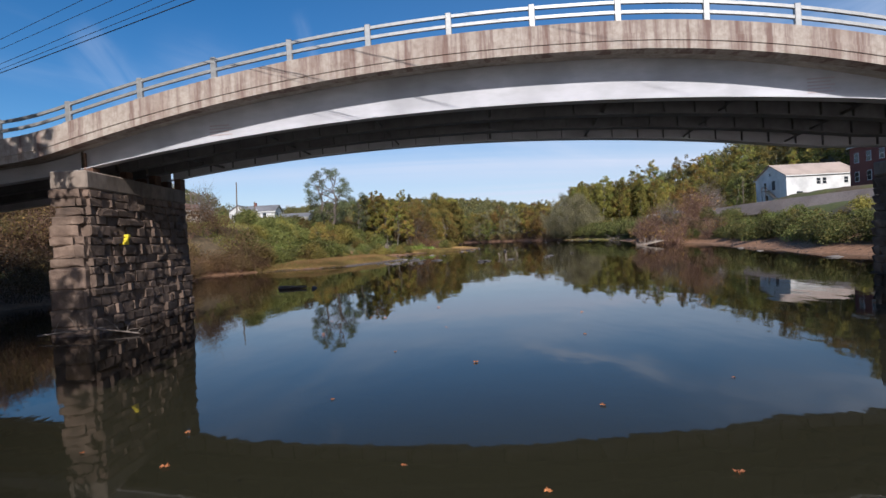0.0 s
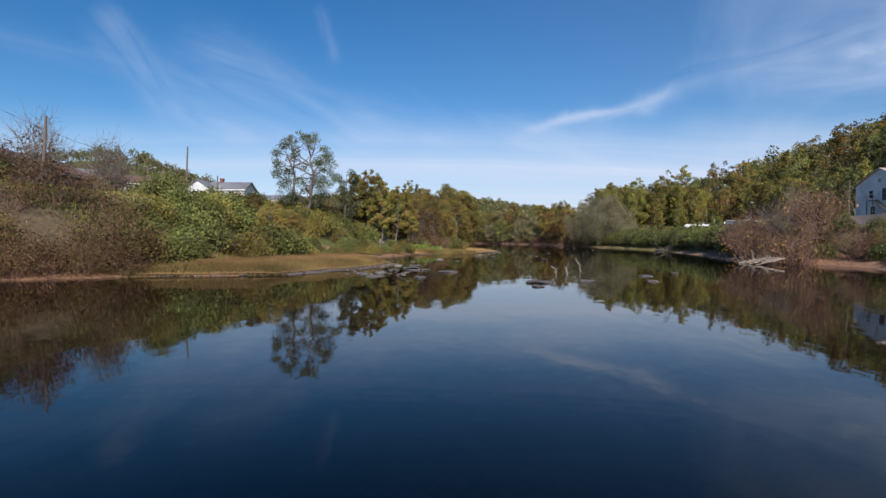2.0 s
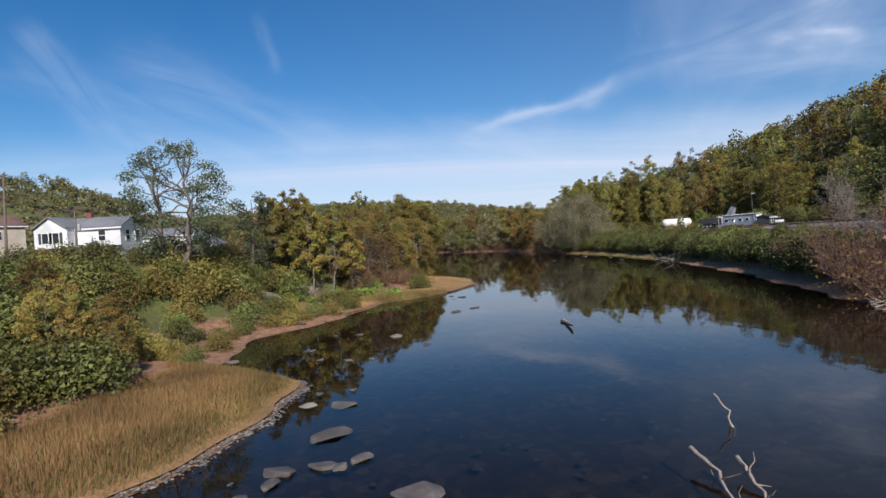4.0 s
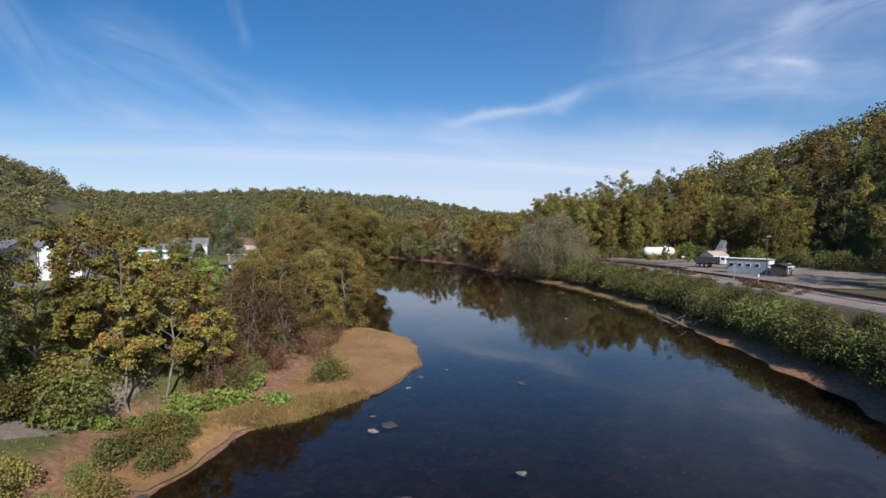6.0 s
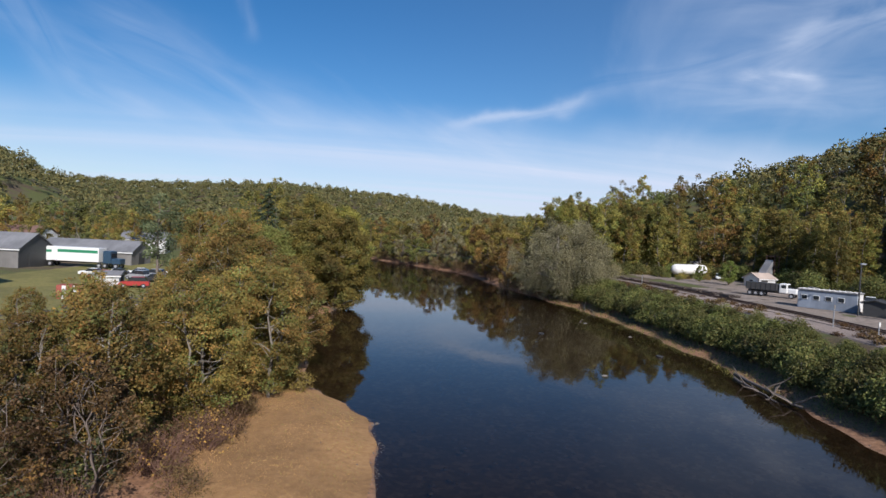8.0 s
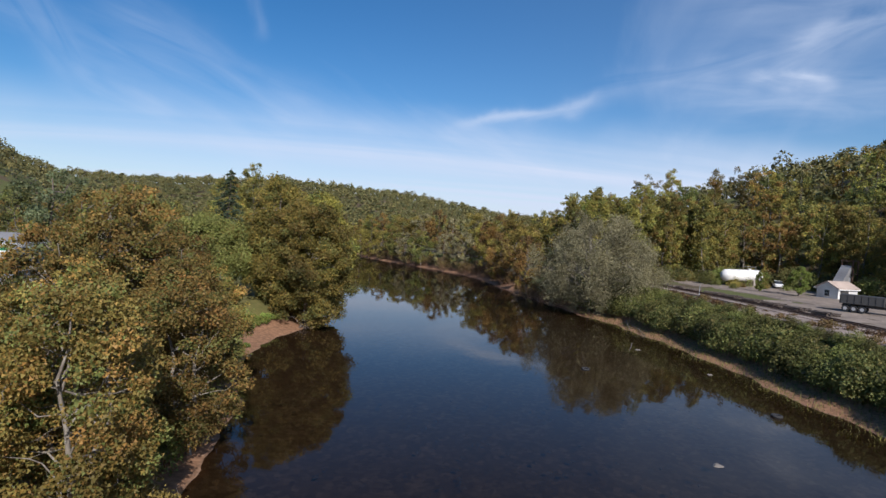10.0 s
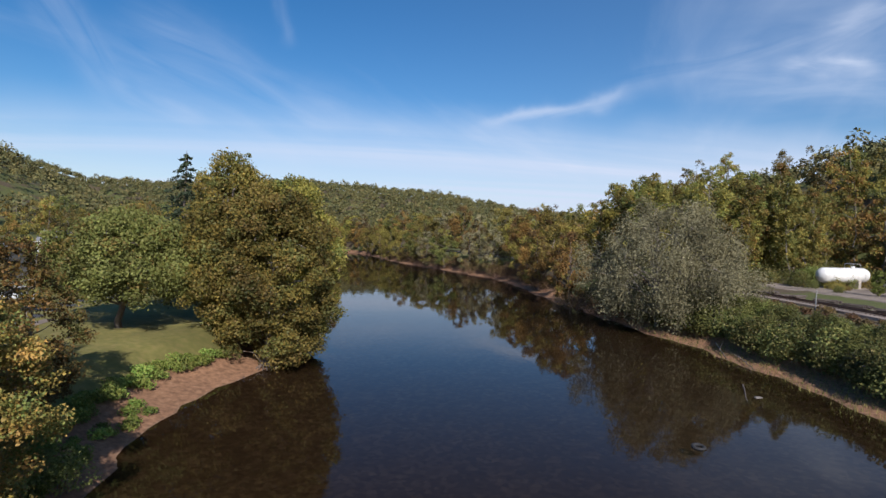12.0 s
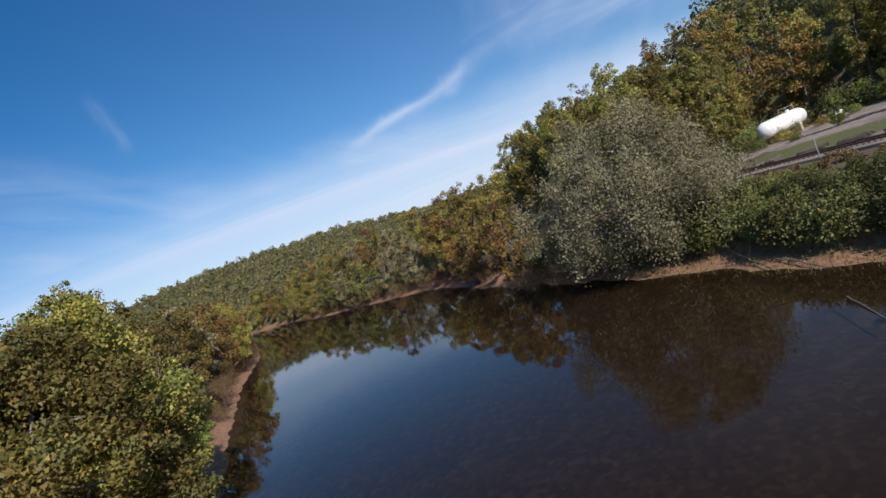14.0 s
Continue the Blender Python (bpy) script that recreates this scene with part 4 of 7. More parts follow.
part("drain_pipe", rodded((15.6, BR_Y0 - 0.16, crest(15.6) + 0.6), (15.6, BR_Y0 - 0.16, crest(15.6) - 0.15), 0.05), RUST, bridge)
for nx_, rows_ in ((-7.2, 4), (13.2, 5)):
    for k in range(rows_):
        zz = crest(nx_) + 0.22 + 0.11 * k
        part("stencil_bar", boxed(nx_ - 0.42, BR_Y0 - 0.022, zz, nx_ + 0.42 - 0.12 * (k % 2), BR_Y0 - 0.0125, zz + 0.045), FADED_PAINT, bridge, "faded stencil line")


def pier(m, top, lean_label, foot):
    """A tapering masonry pier: core, concrete cap, and separate rough stones on its faces."""
    y0, y1, hw = 18.5, 25.9, 0.50
    th = empty("bridge_pier", m, lean_label, "pier", "bridge piers")
    bm = bmesh.new()
    bmesh.ops.create_cube(bm, size=1.0, matrix=Matrix.Translation((0, (y0 + y1) / 2, (top - 2.0) / 2)) @ Matrix.Diagonal((2 * hw - 0.25, y1 - y0 - 0.25, top + 2.0 - 1.0, 1)))
    for v in bm.verts:
        if v.co.z < 0:
            v.co.x *= 1.22
            v.co.y += 0.25 if v.co.y > (y0 + y1) / 2 else -0.25
    part("core", bm, MORTAR, th, "dark mortar core")
    part("cap", boxed(-hw - 0.12, y0 - 0.12, top - 0.62, hw + 0.12, y1 + 0.12, top, bevel=0.05), CAP, th, "plain brown-grey concrete cap")
    return th, y0, y1, hw


stone_bank = []
for k in range(6):
    r_ = np.random.default_rng(300 + k)
    bm = bmesh.new()
    bmesh.ops.create_cube(bm, size=1.0)
    bmesh.ops.bevel(bm, geom=list(bm.edges), offset=0.10, segments=1, affect="EDGES")
    for v in bm.verts:
        v.co += Vector(r_.normal(0, 0.075, 3).tolist())
    me = bpy.data.meshes.new("stone")
    bm.to_mesh(me)
    bm.free()
    me.materials.append(STONE)
    stone_bank.append(me)


def face_stones(th, y0, y1, hw, top, seed, inner):
    """Courses of rough blocks on the face toward the open span and on both ends."""
    r_ = np.random.default_rng(seed)
    z = -0.25
    while z < top - 0.72:
        ch = min(r_.uniform(0.27, 0.46), top - 0.62 - z)
        f = (z + ch / 2) / top
        out = hw * (1.20 - 0.20 * f)
        ya, yb = y0 - 0.22 * (1 - f), y1 + 0.22 * (1 - f)
        y = ya
        while y < yb - 0.1:
            ln = min(r_.uniform(0.36, 0.80), yb - y)
            if yb - y - ln < 0.3:
                ln = yb - y
            ob = new("stone", stone_bank[int(r_.integers(6))])
            ob.parent = th
            ob.location = (inner * (out - 0.10 + r_.uniform(-0.05, 0.05)), y + ln / 2, z + ch / 2)
            ob.scale = (0.36, ln - 0.02, ch - 0.02)
            y += ln
        for ye, k in ((ya, -1), (yb, 1)):
            xx = -out
            while xx < out - 0.15:
                ln = min(r_.uniform(0.7, 1.2), out - xx)
                ob = new("stone", stone_bank[int(r_.integers(6))])
                ob.parent = th
                ob.location = (xx + ln / 2, ye + k * r_.uniform(-0.03, 0.05), z + ch / 2)
                ob.scale = (ln - 0.04, 0.40, ch - 0.035)
                xx += ln
        z += ch


cap_l, cap_r = crest(PIER_L) - 0.28, under(PIER_R, BR_Y1) - 0.28
pl = pier(pose(-11.85, 18.6, 0, 0, 0, 2.5) @ pose(0, -18.5, 0), cap_l, "old sandstone masonry bridge pier with concrete cap standing in shallow water", True)
pr = pier(pose(21.9, 18.0, 0, 0, 0, 6.0) @ pose(0, -18.5, 0), cap_r, "old masonry bridge pier in deep shade under the deck", True)
# footing blocks of the near pier, broader than the shaft
for k, (wx, dz) in enumerate(((0.66, 0.62), (0.64, 0.58), (0.60, 0.66), (0.62, 0.72))):
    z0 = -0.3 + sum((0.62, 0.58, 0.66, 0.72)[:k])
    part("nose_block", boxed(-wx, 18.05, z0, wx - 0.06, 18.42, z0 + dz - 0.03, bevel=0.05), STONE, pl[0], "worn sandstone nose block")
bm = bmesh.new()
for k in range(5):
    box(bm, 0.54 + 0.02 * k, 20.2 + 0.1 * k, 3.02 + 0.07 * k, 0.74 + 0.01 * k, 20.55 - 0.03 * k, 3.12 + 0.07 * k, bevel=0.01)
part("paint_mark", bm, YELLOW_PAINT, pl[0], "yellow sprayed mark")


def abutment(x0, x1, label):
    top = crest((x0 + x1) / 2) - 0.3
    th = empty("bridge_abutment", SKEW, label, "abutment", "bridge abutments")
    part("wall", boxed(x0, BR_Y0 - 1.0, -0.5, x1, BR_Y1 + 1.0, top, bevel=0.08), CONCRETE, th)
    part("backwall", boxed(x0 + 0.3, BR_Y0 - 0.5, top, x1 - 0.3, BR_Y1 + 0.5, top + 0.28, bevel=0.03), CONCRETE, th)


abutment(-47.5, -45.2, "concrete bridge abutment on the bank")
abutment(51.2, 53.5, "concrete bridge abutment on the far bank")
tagged(link_mesh("road", [(-160, 17, 7.3), (-46, 17.6, 6.9), (-46, 27.4, 6.9), (-160, 28, 7.3), (-160, 14, 4), (-46, 15, 4), (-46, 30, 4), (-160, 31, 4)], [(0, 1, 2, 3), (0, 4, 5, 1), (2, 6, 7, 3), (1, 5, 6, 2)], ASPHALT), "asphalt approach road on an embankment", "road", kind="structure").matrix_basis = SKEW
tagged(link_mesh("road", [(52, 17.6, 6.9), (160, 17, 8.0), (160, 28, 8.0), (52, 27.4, 6.9), (52, 15, 4), (160, 14, 4), (160, 31, 4), (52, 30, 4)], [(0, 1, 2, 3), (0, 4, 5, 1), (2, 6, 7, 3), (3, 7, 4, 0)], ASPHALT), "asphalt approach road on an embankment", "road", kind="structure").matrix_basis = SKEW


def utility_pole(x, y, h, label, arms=1, cans=0, lean=0.0, lamp=False):
    z = gz(x, y)
    th = empty("utility_pole", pose(x, y, z, 0, lean, 0), label, "utility pole")
    part("shaft", rodded((0, 0, -0.5), (0, 0, h), 0.17, 0.11, 10), POLE_WOOD, th)
    for k in range(arms):
        part("crossarm", boxed(-1.15, -0.06, h - 0.55 - 0.75 * k, 1.15, 0.06, h - 0.42 - 0.75 * k, bevel=0.01), POLE_WOOD, th)
        for q in (-1.0, -0.45, 0.45, 1.0):
            part("insulator", rodded((q, 0, h - 0.42 - 0.75 * k), (q, 0, h - 0.22 - 0.75 * k), 0.05, 0.03, 6), TRIM, th)
    for k in range(cans):
        sx = -0.42 if k else 0.42
        part("transformer", rodded((sx, 0, h - 2.6), (sx, 0, h - 1.75), 0.24, 0.24, 12), SILVER_PAINT, th, "grey transformer can")
    if lamp:
        part("lamp_arm", rodded((0, 0, h - 0.5), (1.0, 0, h - 0.2), 0.03, 0.03, 6), SILVER_PAINT, th)
        part("lamp_head", boxed(0.85, -0.14, h - 0.28, 1.35, 0.14, h - 0.12, bevel=0.04), SILVER_PAINT, th)
    return th


def cable(a, b, sag, label="thin black overhead cable on poles", radius=0.02):
    a, b = Vector(a), Vector(b)
    pts = [a.lerp(b, k / 24) - Vector((0, 0, sag * 4 * (k / 24) * (1 - k / 24))) for k in range(25)]
    v, f = tubes([([tuple(p) for p in pts], [radius] * 25)], 5)
    return tagged(link_mesh("overhead_cable", v, f, CABLE), label, "cable", "overhead cables")

# ---- trees on the banks ----
syc = [make_tree("sycamore", 11 + k, 18.5 + k, 7.2, 0.2, 62000, 0.185, [LEAF_SYC, LEAF_OLIVE, LEAF_GREEN], PALE_BARK, 0.30, blobs=46, limbs=26, fill=0.2, shape="round", blob_r=(0.20, 0.34), sub=7, label="sycamore with olive and rust autumn leaves on the river bank") for k in range(3)]
rusty = [make_tree("sycamore", 21 + k, 14, 5.0, 1.0, 19000, 0.155, [LEAF_GROVE, LEAF_RUST, LEAF_GREEN], PALE_BARK, 0.20, blobs=40, limbs=24, fill=0.2, blob_r=(0.18, 0.34), stems=2, sub=6, label="young sycamore with rusty thinning autumn leaves") for k in range(2)]
bright = [make_tree("maple", 31, 9, 3.6, 1.0, 14000, 0.16, [LEAF_BRIGHT, LEAF_GREEN], BARK, 0.16, blobs=16, limbs=9, blob_r=(0.22, 0.40), sub=5, label="bright green maple among autumn trees")]
catalpa = [make_tree("catalpa", 41, 11.2, 8.4, 3.4, 62000, 0.18, [LEAF_BROAD, LEAF_OLIVE, LEAF_GREEN], BARK, 0.34, blobs=44, limbs=18, blob_r=(0.18, 0.30), sub=7, shape="dome", fill=0.55, label="broad round green tree on the lawn")]
willow = [make_tree("willow", 51, 17.6, 14.0, 1.6, 90000, 0.175, LEAF_GREY, PALE_BARK, 0.42, blobs=46, limbs=40, shape="round", fill=0.15, droop=0.8, up=0.1, stems=3, label="large grey-green willow overhanging the water", blob_r=(0.13, 0.26), sub=8)]
locust = [make_tree("locust", 61, 14, 5.6, 2.4, 14000, 0.125, [LEAF_AIRY, LEAF_DARK], BARK, 0.26, blobs=64, limbs=34, fill=0.1, stems=2, label="airy dark green locust tree with gaps in its crown", blob_r=(0.09, 0.19)),
          make_tree("locust", 62, 10.5, 2.8, 3.0, 5200, 0.125, [LEAF_AIRY, LEAF_DARK], BARK, 0.18, blobs=15, limbs=13, shape="vase", fill=0.2, label="thin locust tree with few leaves", blob_r=(0.18, 0.34))]
poplar = [make_tree("woodland_tree", 71 + k, 22, 5.0, 2.0, 8000, 0.25, [LEAF_HILL, (LEAF_OLIVE, LEAF_GREEN, LEAF_RUST)[k], LEAF_GREEN], PALE_BARK, 0.18, blobs=34, limbs=10, shape="tall" if k == 1 else "round", fill=0.3, simple=True, twigs=1, sides=4, blob_r=(0.18, 0.36), sub=5, label="tall slender woodland tree with a pale trunk") for k in range(3)]
shore = [make_tree("shore_tree", 81 + k, 15, 6.0, 0.6, 7000, 0.26, [(LEAF_OLIVE, LEAF_RUST, LEAF_GREEN, LEAF_GREY, LEAF_SYC)[k], LEAF_SYC, LEAF_BROWN], BARK, 0.26, blobs=18, limbs=8, fill=0.2, simple=True, twigs=1, sides=4, blob_r=(0.22, 0.40), sub=4, label=("olive", "rust-brown", "green", "grey-leaved", "yellow-olive")[k] + " tree crowding the far river bank") for k in range(5)]
spruce = [make_conifer("spruce", 91, 21, 6.4, "tall dark spruce behind the trees")]
wood = [make_tree("hillside_tree", 101 + k, 18, 6.2, 2.0, 3400, 0.33, [(LEAF_HILL, LEAF_HILL, LEAF_GREEN, LEAF_OLIVE, LEAF_RUST)[k], (LEAF_GREEN, LEAF_RUST, LEAF_DARK, LEAF_DARK, LEAF_SYC)[k]], PALE_BARK, 0.22, blobs=16, limbs=4, fill=0.2, blob_r=(0.22, 0.42), sub=4, shape=("round", "tall", "round", "vase", "round")[k], simple=True, twigs=0, sides=4, label=("olive", "yellow-olive", "green", "dark olive", "rust-brown")[k] + " tree on the wooded hillside") for k in range(5)]

planted(syc, [(2.2, 211, 0.96, 0), (-1.8, 214, 0.97, 1), (2.6, 218, 0.95, 2), (0.5, 226, 0.85, 0)], 1, group="sycamores by the lawn")
planted(shore, [(-26, 7, 1.0, 0), (-31, 13, 1.1, 2), (-35, 2, 1.2, 0), (-16.5, 2, 1.3, 0), (-15, 8.5, 0.95, 4), (-22, 9.5, 1.25, 1)], 80, group="trees by the bridge")
planted(catalpa, [(-12, 211.5, 1.0)], 2)
planted(spruce, [(-14.6, 230.6, 0.96)], 3)
planted(poplar, [(-20.8, 279.6, 1.18, 0), (-26, 275, 1.0, 2), (-16, 284, 0.95, 0)], 85)
planted(shore, [(-6, 262, 1.0, 0), (-11, 290, 1.1, 4), (-4, 244, 0.7, 2)], 4)
# the grove on the town bank behind the grassy spit
near_tree = [make_tree("sycamore", 28 + k, 14, 5.0, 1.0, 34000, 0.135, [LEAF_GROVE, LEAF_GREEN, LEAF_RUST], PALE_BARK, 0.20, blobs=40, limbs=26, fill=0.2, blob_r=(0.18, 0.34), stems=2, sub=7, label="young sycamore with olive and rusty thinning autumn leaves") for k in range(2)]
planted(near_tree, [(-3, 148, 0.76, 0), (0.5, 156, 0.80, 1), (-2, 161, 0.84, 0), (-1.8, 173, 0.80, 1), (1.0, 167, 0.78, 0), (-4, 155, 0.72, 1), (-1.5, 178, 0.76, 0)], 95, group="riverside grove")
planted(rusty, [ (-4.5, 181, 0.84, 0), (-6, 188, 0.8, 1), (-8, 158, 0.64, 1), (-5.5, 140, 0.70, 0), (-11, 168, 0.55, 0),
                (-6.5, 167, 0.86, 1), (-6, 151, 0.68, 0), (-9.5, 176, 0.72, 0), (-9.5, 183, 1.0, 1), (-8, 178, 0.95, 0), (-13, 186, 0.95, 1)], 5, group="riverside grove")
planted(bright, [(-13.6, 139, 0.66), (-11.4, 137.5, 0.62), (-16.5, 142, 0.58), (100, 237, 0.7), (96, 243, 0.5)], 7)
planted(rusty, [(-9, 146, 0.6, 0), (-14, 148, 0.36, 1), (-12, 155, 0.42, 0), (-8, 138, 0.5, 1)], 8, group="riverside grove")
thin = [make_tree("sapling", 26 + k, 9, 3.4, 0.8, 3200, 0.13, [LEAF_BROWN, LEAF_RUST, LEAF_DARK], BARK, 0.10, blobs=44, limbs=30, fill=0.2, blob_r=(0.08, 0.2), stems=3, sides=4, label="thin rusty sapling with pale stems") for k in range(2)]
planted(thin, [(-9.5, 129, 0.6), (-6.5, 132, 0.75), (-7.5, 126.5, 0.55), (-4.2, 136.5, 0.75), (-7, 142, 0.9), (-5.5, 137, 0.8), (-9, 136, 0.65)], 86, group="riverside grove")
planted(locust, [(-22, 107, 0.98, 0), (-17.5, 116, 1.0, 1), (-24, 199, 1.5, 1)], 9)
slender = [make_tree("maple", 36 + k, 11.5, 3.2, 3.4, 8500, 0.15, [LEAF_SYC, LEAF_OLIVE, LEAF_RUST], PALE_BARK, 0.11, blobs=26, limbs=18, fill=0.2, blob_r=(0.16, 0.30), sub=5, sides=5, label="slender maple with yellowing leaves beside the trail") for k in range(2)]
planted(slender, [(-12.2, 122.2, 1.0, 0), (-10.2, 123.9, 0.95, 1), (-15.2, 123.0, 1.02, 1), (-13.5, 126.5, 0.85, 0), (-8.2, 126.0, 0.72, 0), (-17.5, 121, 0.9, 0)], 10, group="maples by the trail")
planted(willow, [(55.5, 238, 1.05)], 11)
planted(shore, [(49, 264, 0.95, 1), (52, 275, 1.05, 0), (48, 287, 0.95, 1), (54, 296, 1.1, 4), (49, 305, 0.9, 0), (50, 316, 1.0, 1), (44, 330, 0.95, 3), (38, 344, 0.9, 3), (30, 358, 1.0, 2), (24, 371, 0.9, 3), (20, 384, 1.0, 2), (14, 396, 0.95, 0), (8, 410, 1.0, 4), (3, 425, 1.0, 0), (-2, 442, 1.0, 4), (-6, 458, 1.0, 0), (-12, 475, 1.0, 1), (-24, 490, 1.0, 4), (-38, 506, 1.0, 0)], 12, group="far bank trees")
r_ = np.random.default_rng(5)
planted(shore, [(float(x_right(y)) + r_.uniform(9, 26), y + r_.uniform(-3, 3)) for y in np.arange(300, 520, 7.5)], 13, (0.9, 1.25), group="far bank trees")
planted(shore, [(float(x_left(y)) - r_.uniform(3, 9), y + r_.uniform(-3, 3)) for y in np.arange(300, 520, 9.0)], 14, (0.85, 1.2), group="far bank trees")
planted(poplar, [(r_.uniform(68, 112), r_.uniform(268, 300)) for _ in range(46)], 15, (0.85, 1.15), group="tall wood behind the tank")
planted(poplar, [(r_.uniform(120, 134), r_.uniform(222, 262)) for _ in range(16)], 16, (0.7, 1.05), group="tall wood behind the yard")


def woods(x0, x1, y0, y1, gap, protos, seed, keep, size):
    r = np.random.default_rng(seed)
    spots = []
    for x in np.arange(x0, x1, gap):
        for y in np.arange(y0, y1, gap):
            p = (x + r.uniform(-0.45, 0.45) * gap, y + r.uniform(-0.45, 0.45) * gap)
            if keep(*p):
                spots.append(p)
    planted(protos, spots, seed, size, group="hillside wood")


def on_right_hill(x, y):
    d = x - float(x_right(y))
    return d > float(np.interp(y, [-50, 60, 130, 200, 240, 300, 350, 420], [56, 58, 66, 74, 76, 66, 60, 56])) and d < 118


woods(60, 230, 70, 400, 11.5, wood, 21, on_right_hill, (0.75, 1.3))
woods(-100, -30, 250, 360, 13.0, wood, 22, lambda x, y: x < float(x_left(y)) - 14 - 40 * (y < 275), (0.55, 0.9))
woods(-125, -80, 60, 200, 15.0, wood, 23, lambda x, y: x < -96 or y < 70, (0.7, 1.1))


def far_forest(seed, regions, label):
    """The wooded far hills: every tree a small crown of leaf clumps, joined."""
    r = np.random.default_rng(seed)
    C, D, S = [], [], []
    for x0, x1, y0, y1, gap, rule in regions:
        for x in np.arange(x0, x1, gap):
            for y in np.arange(y0, y1, gap):
                px, py = x + r.uniform(-0.5, 0.5) * gap, y + r.uniform(-0.5, 0.5) * gap
                if px < -0.9 * py - 25 or not rule(px, py):
                    continue
                R = r.uniform(2.8, 5.8)
                H = R * r.uniform(1.8, 3.2)
                near = math.hypot(px, py - 150) < 420
                n = 130 if near else 80
                d = sphere_dirs(n, r)
                d[:, 2] = np.abs(d[:, 2]) * 1.0 - 0.25
                crown = r.uniform(0.55, 1.15, (n, 1))
                q = d * np.array([R, R, H * 0.5]) * crown + np.array([px, py, gz(px, py) + H * 0.46])
                C.append(q), D.append(d), S.append(np.full(n, R * (0.20 if near else 0.30)))
    C, D, S = np.concatenate(C), np.concatenate(D), np.concatenate(S)
    v, f = leaves(C, D, S, r, 0.5, simple=True)
    ob = link_mesh("far_woods", v, f, FAR_LEAF)
    return tagged(ob, label, "woods", kind="stuff")


def off_river(x, y):
    return y > 690 or x < float(x_left(y)) - 10 or x > float(x_right(y)) + 10


far_forest(31, [(-640, 360, 760, 1010, 10.5, lambda x, y: off_river(x, y) and abs(x) < 0.75 * y),
                (-440, 260, 430, 760, 10.5, lambda x, y: off_river(x, y) and (x > -0.62 * y + 30) and (x < 0.5 * y)),
                (-430, -150, 300, 560, 11, lambda x, y: x < -0.42 * y and off_river(x, y)),
                (-330, -135, 60, 320, 12, lambda x, y: True),
                (-700, -430, 400, 780, 13, lambda x, y: True),
                (-980, -640, 700, 1000, 13, lambda x, y: True),
                (90, 300, 20, 430, 9, lambda x, y: x - float(x_right(y)) > 116),
                (-135, -30, 355, 430, 12, off_river)], "autumn woods covering the far hills")

# ---- shrubs, hedge and reeds ----
vine = [make_shrub("hedge_bush", 201 + k, 3.6, 2.6, 2900, 0.18, [LEAF_VINE, LEAF_GREEN][k > 1], GREY_TWIG, 5, "leafy green bush on the bank", "bush", blobs=22, fill=0.45) for k in range(3)]
vine_b = [make_shrub("bank_bush", 205 + k, 3.4, 2.6, 2500, 0.17, LEAF_VINE, GREY_TWIG, 5, "dark leafy bush on the bank slope", "bush", blobs=22, fill=0.45) for k in range(2)]
green_b = [make_shrub("bush", 211 + k, 2.6, 2.1, 2000, 0.15, (LEAF_GREEN, LEAF_OLIVE)[k], GREY_TWIG, 12, ("green", "olive")[k] + " bush on the river bank", "bush", blobs=12, fill=0.5) for k in range(2)]
brown_b = [make_shrub("brown_bush", 221 + k, 4.2, 3.0, 1500, 0.13, LEAF_BROWN, TWIG, 18, "brown twiggy brush on the bank", "bush", blobs=14, fill=0.3, twigs=2) for k in range(2)]
red_b = [make_shrub("bare_bush", 231 + k, 3.8, 3.0, 260, 0.16, LEAF_RUST, TWIG, 90, "bare reddish twiggy bush at the water's edge", "bush", fill=0.3, twigs=6) for k in range(2)]
bare_t = [make_shrub("sapling", 241, 7.5, 2.4, 220, 0.22, LEAF_BROWN, GREY_TWIG, 40, "thin nearly bare grey sapling", "tree", fill=0.3, twigs=7)]
green_v = [make_shrub("bush", 271 + k, 3.4, 2.6, 2300, 0.165, (LEAF_GREEN, LEAF_OLIVE, LEAF_GREEN)[k], GREY_TWIG, 5, ("green", "olive", "green")[k] + " leafy bush on the bank", "bush", blobs=20, fill=0.4) for k in range(3)]
low_b = [make_shrub("low_plant", 251, 1.1, 1.2, 420, 0.18, LEAF_BRIGHT, GREY_TWIG, 5, "low green plant on the bank edge", "bush", blobs=9, fill=0.5, twigs=1)]
weed = [make_shrub("weed_clump", 261, 1.0, 1.1, 200, 0.16, LEAF_BROWN, TWIG, 14, "rusty brown weeds beside the railway", "weeds", blobs=7, fill=0.3, twigs=1)]


def rows_of(y0, y1, step, shore_x, lo, hi, side, seed):
    r = np.random.default_rng(seed)
    return [(float(shore_x(y)) + side * r.uniform(lo, hi), float(y) + r.uniform(-0.4, 0.4) * step) for y in np.arange(y0, y1, step)]


for off, sd, step, lo, hi in ((4.3, 41, 1.7, 0.80, 1.06), (6.2, 42, 1.8, 0.64, 0.90), (8.2, 43, 2.1, 0.36, 0.56)):
    planted(vine, rows_of(106, 262, step, x_right, off - 0.5, off + 0.5, 1, sd), sd, (lo, hi), group="leafy hedge below the railway")
planted(vine_b, rows_of(28, 84, 1.7, x_right, 3.0, 5.0, 1, 44), 44, (0.5, 0.75), group="bushes on the railway bank")
planted(green_b + vine_b, rows_of(24, 104, 1.3, x_right, 3.5, 9.0, 1, 45), 45, (0.40, 0.72), group="bushes on the railway bank")
planted(red_b, [(38, 90, 1.1), (36.5, 95, 1.15), (39.5, 100, 1.35), (42.5, 94, 1.2), (37.5, 99, 1.1), (41, 104, 1.4), (44, 88, 1.0), (46, 98, 1.3), (44, 108, 1.4), (48, 105, 1.2), (45, 115, 1.2)], 46, group="bare brush on the point")
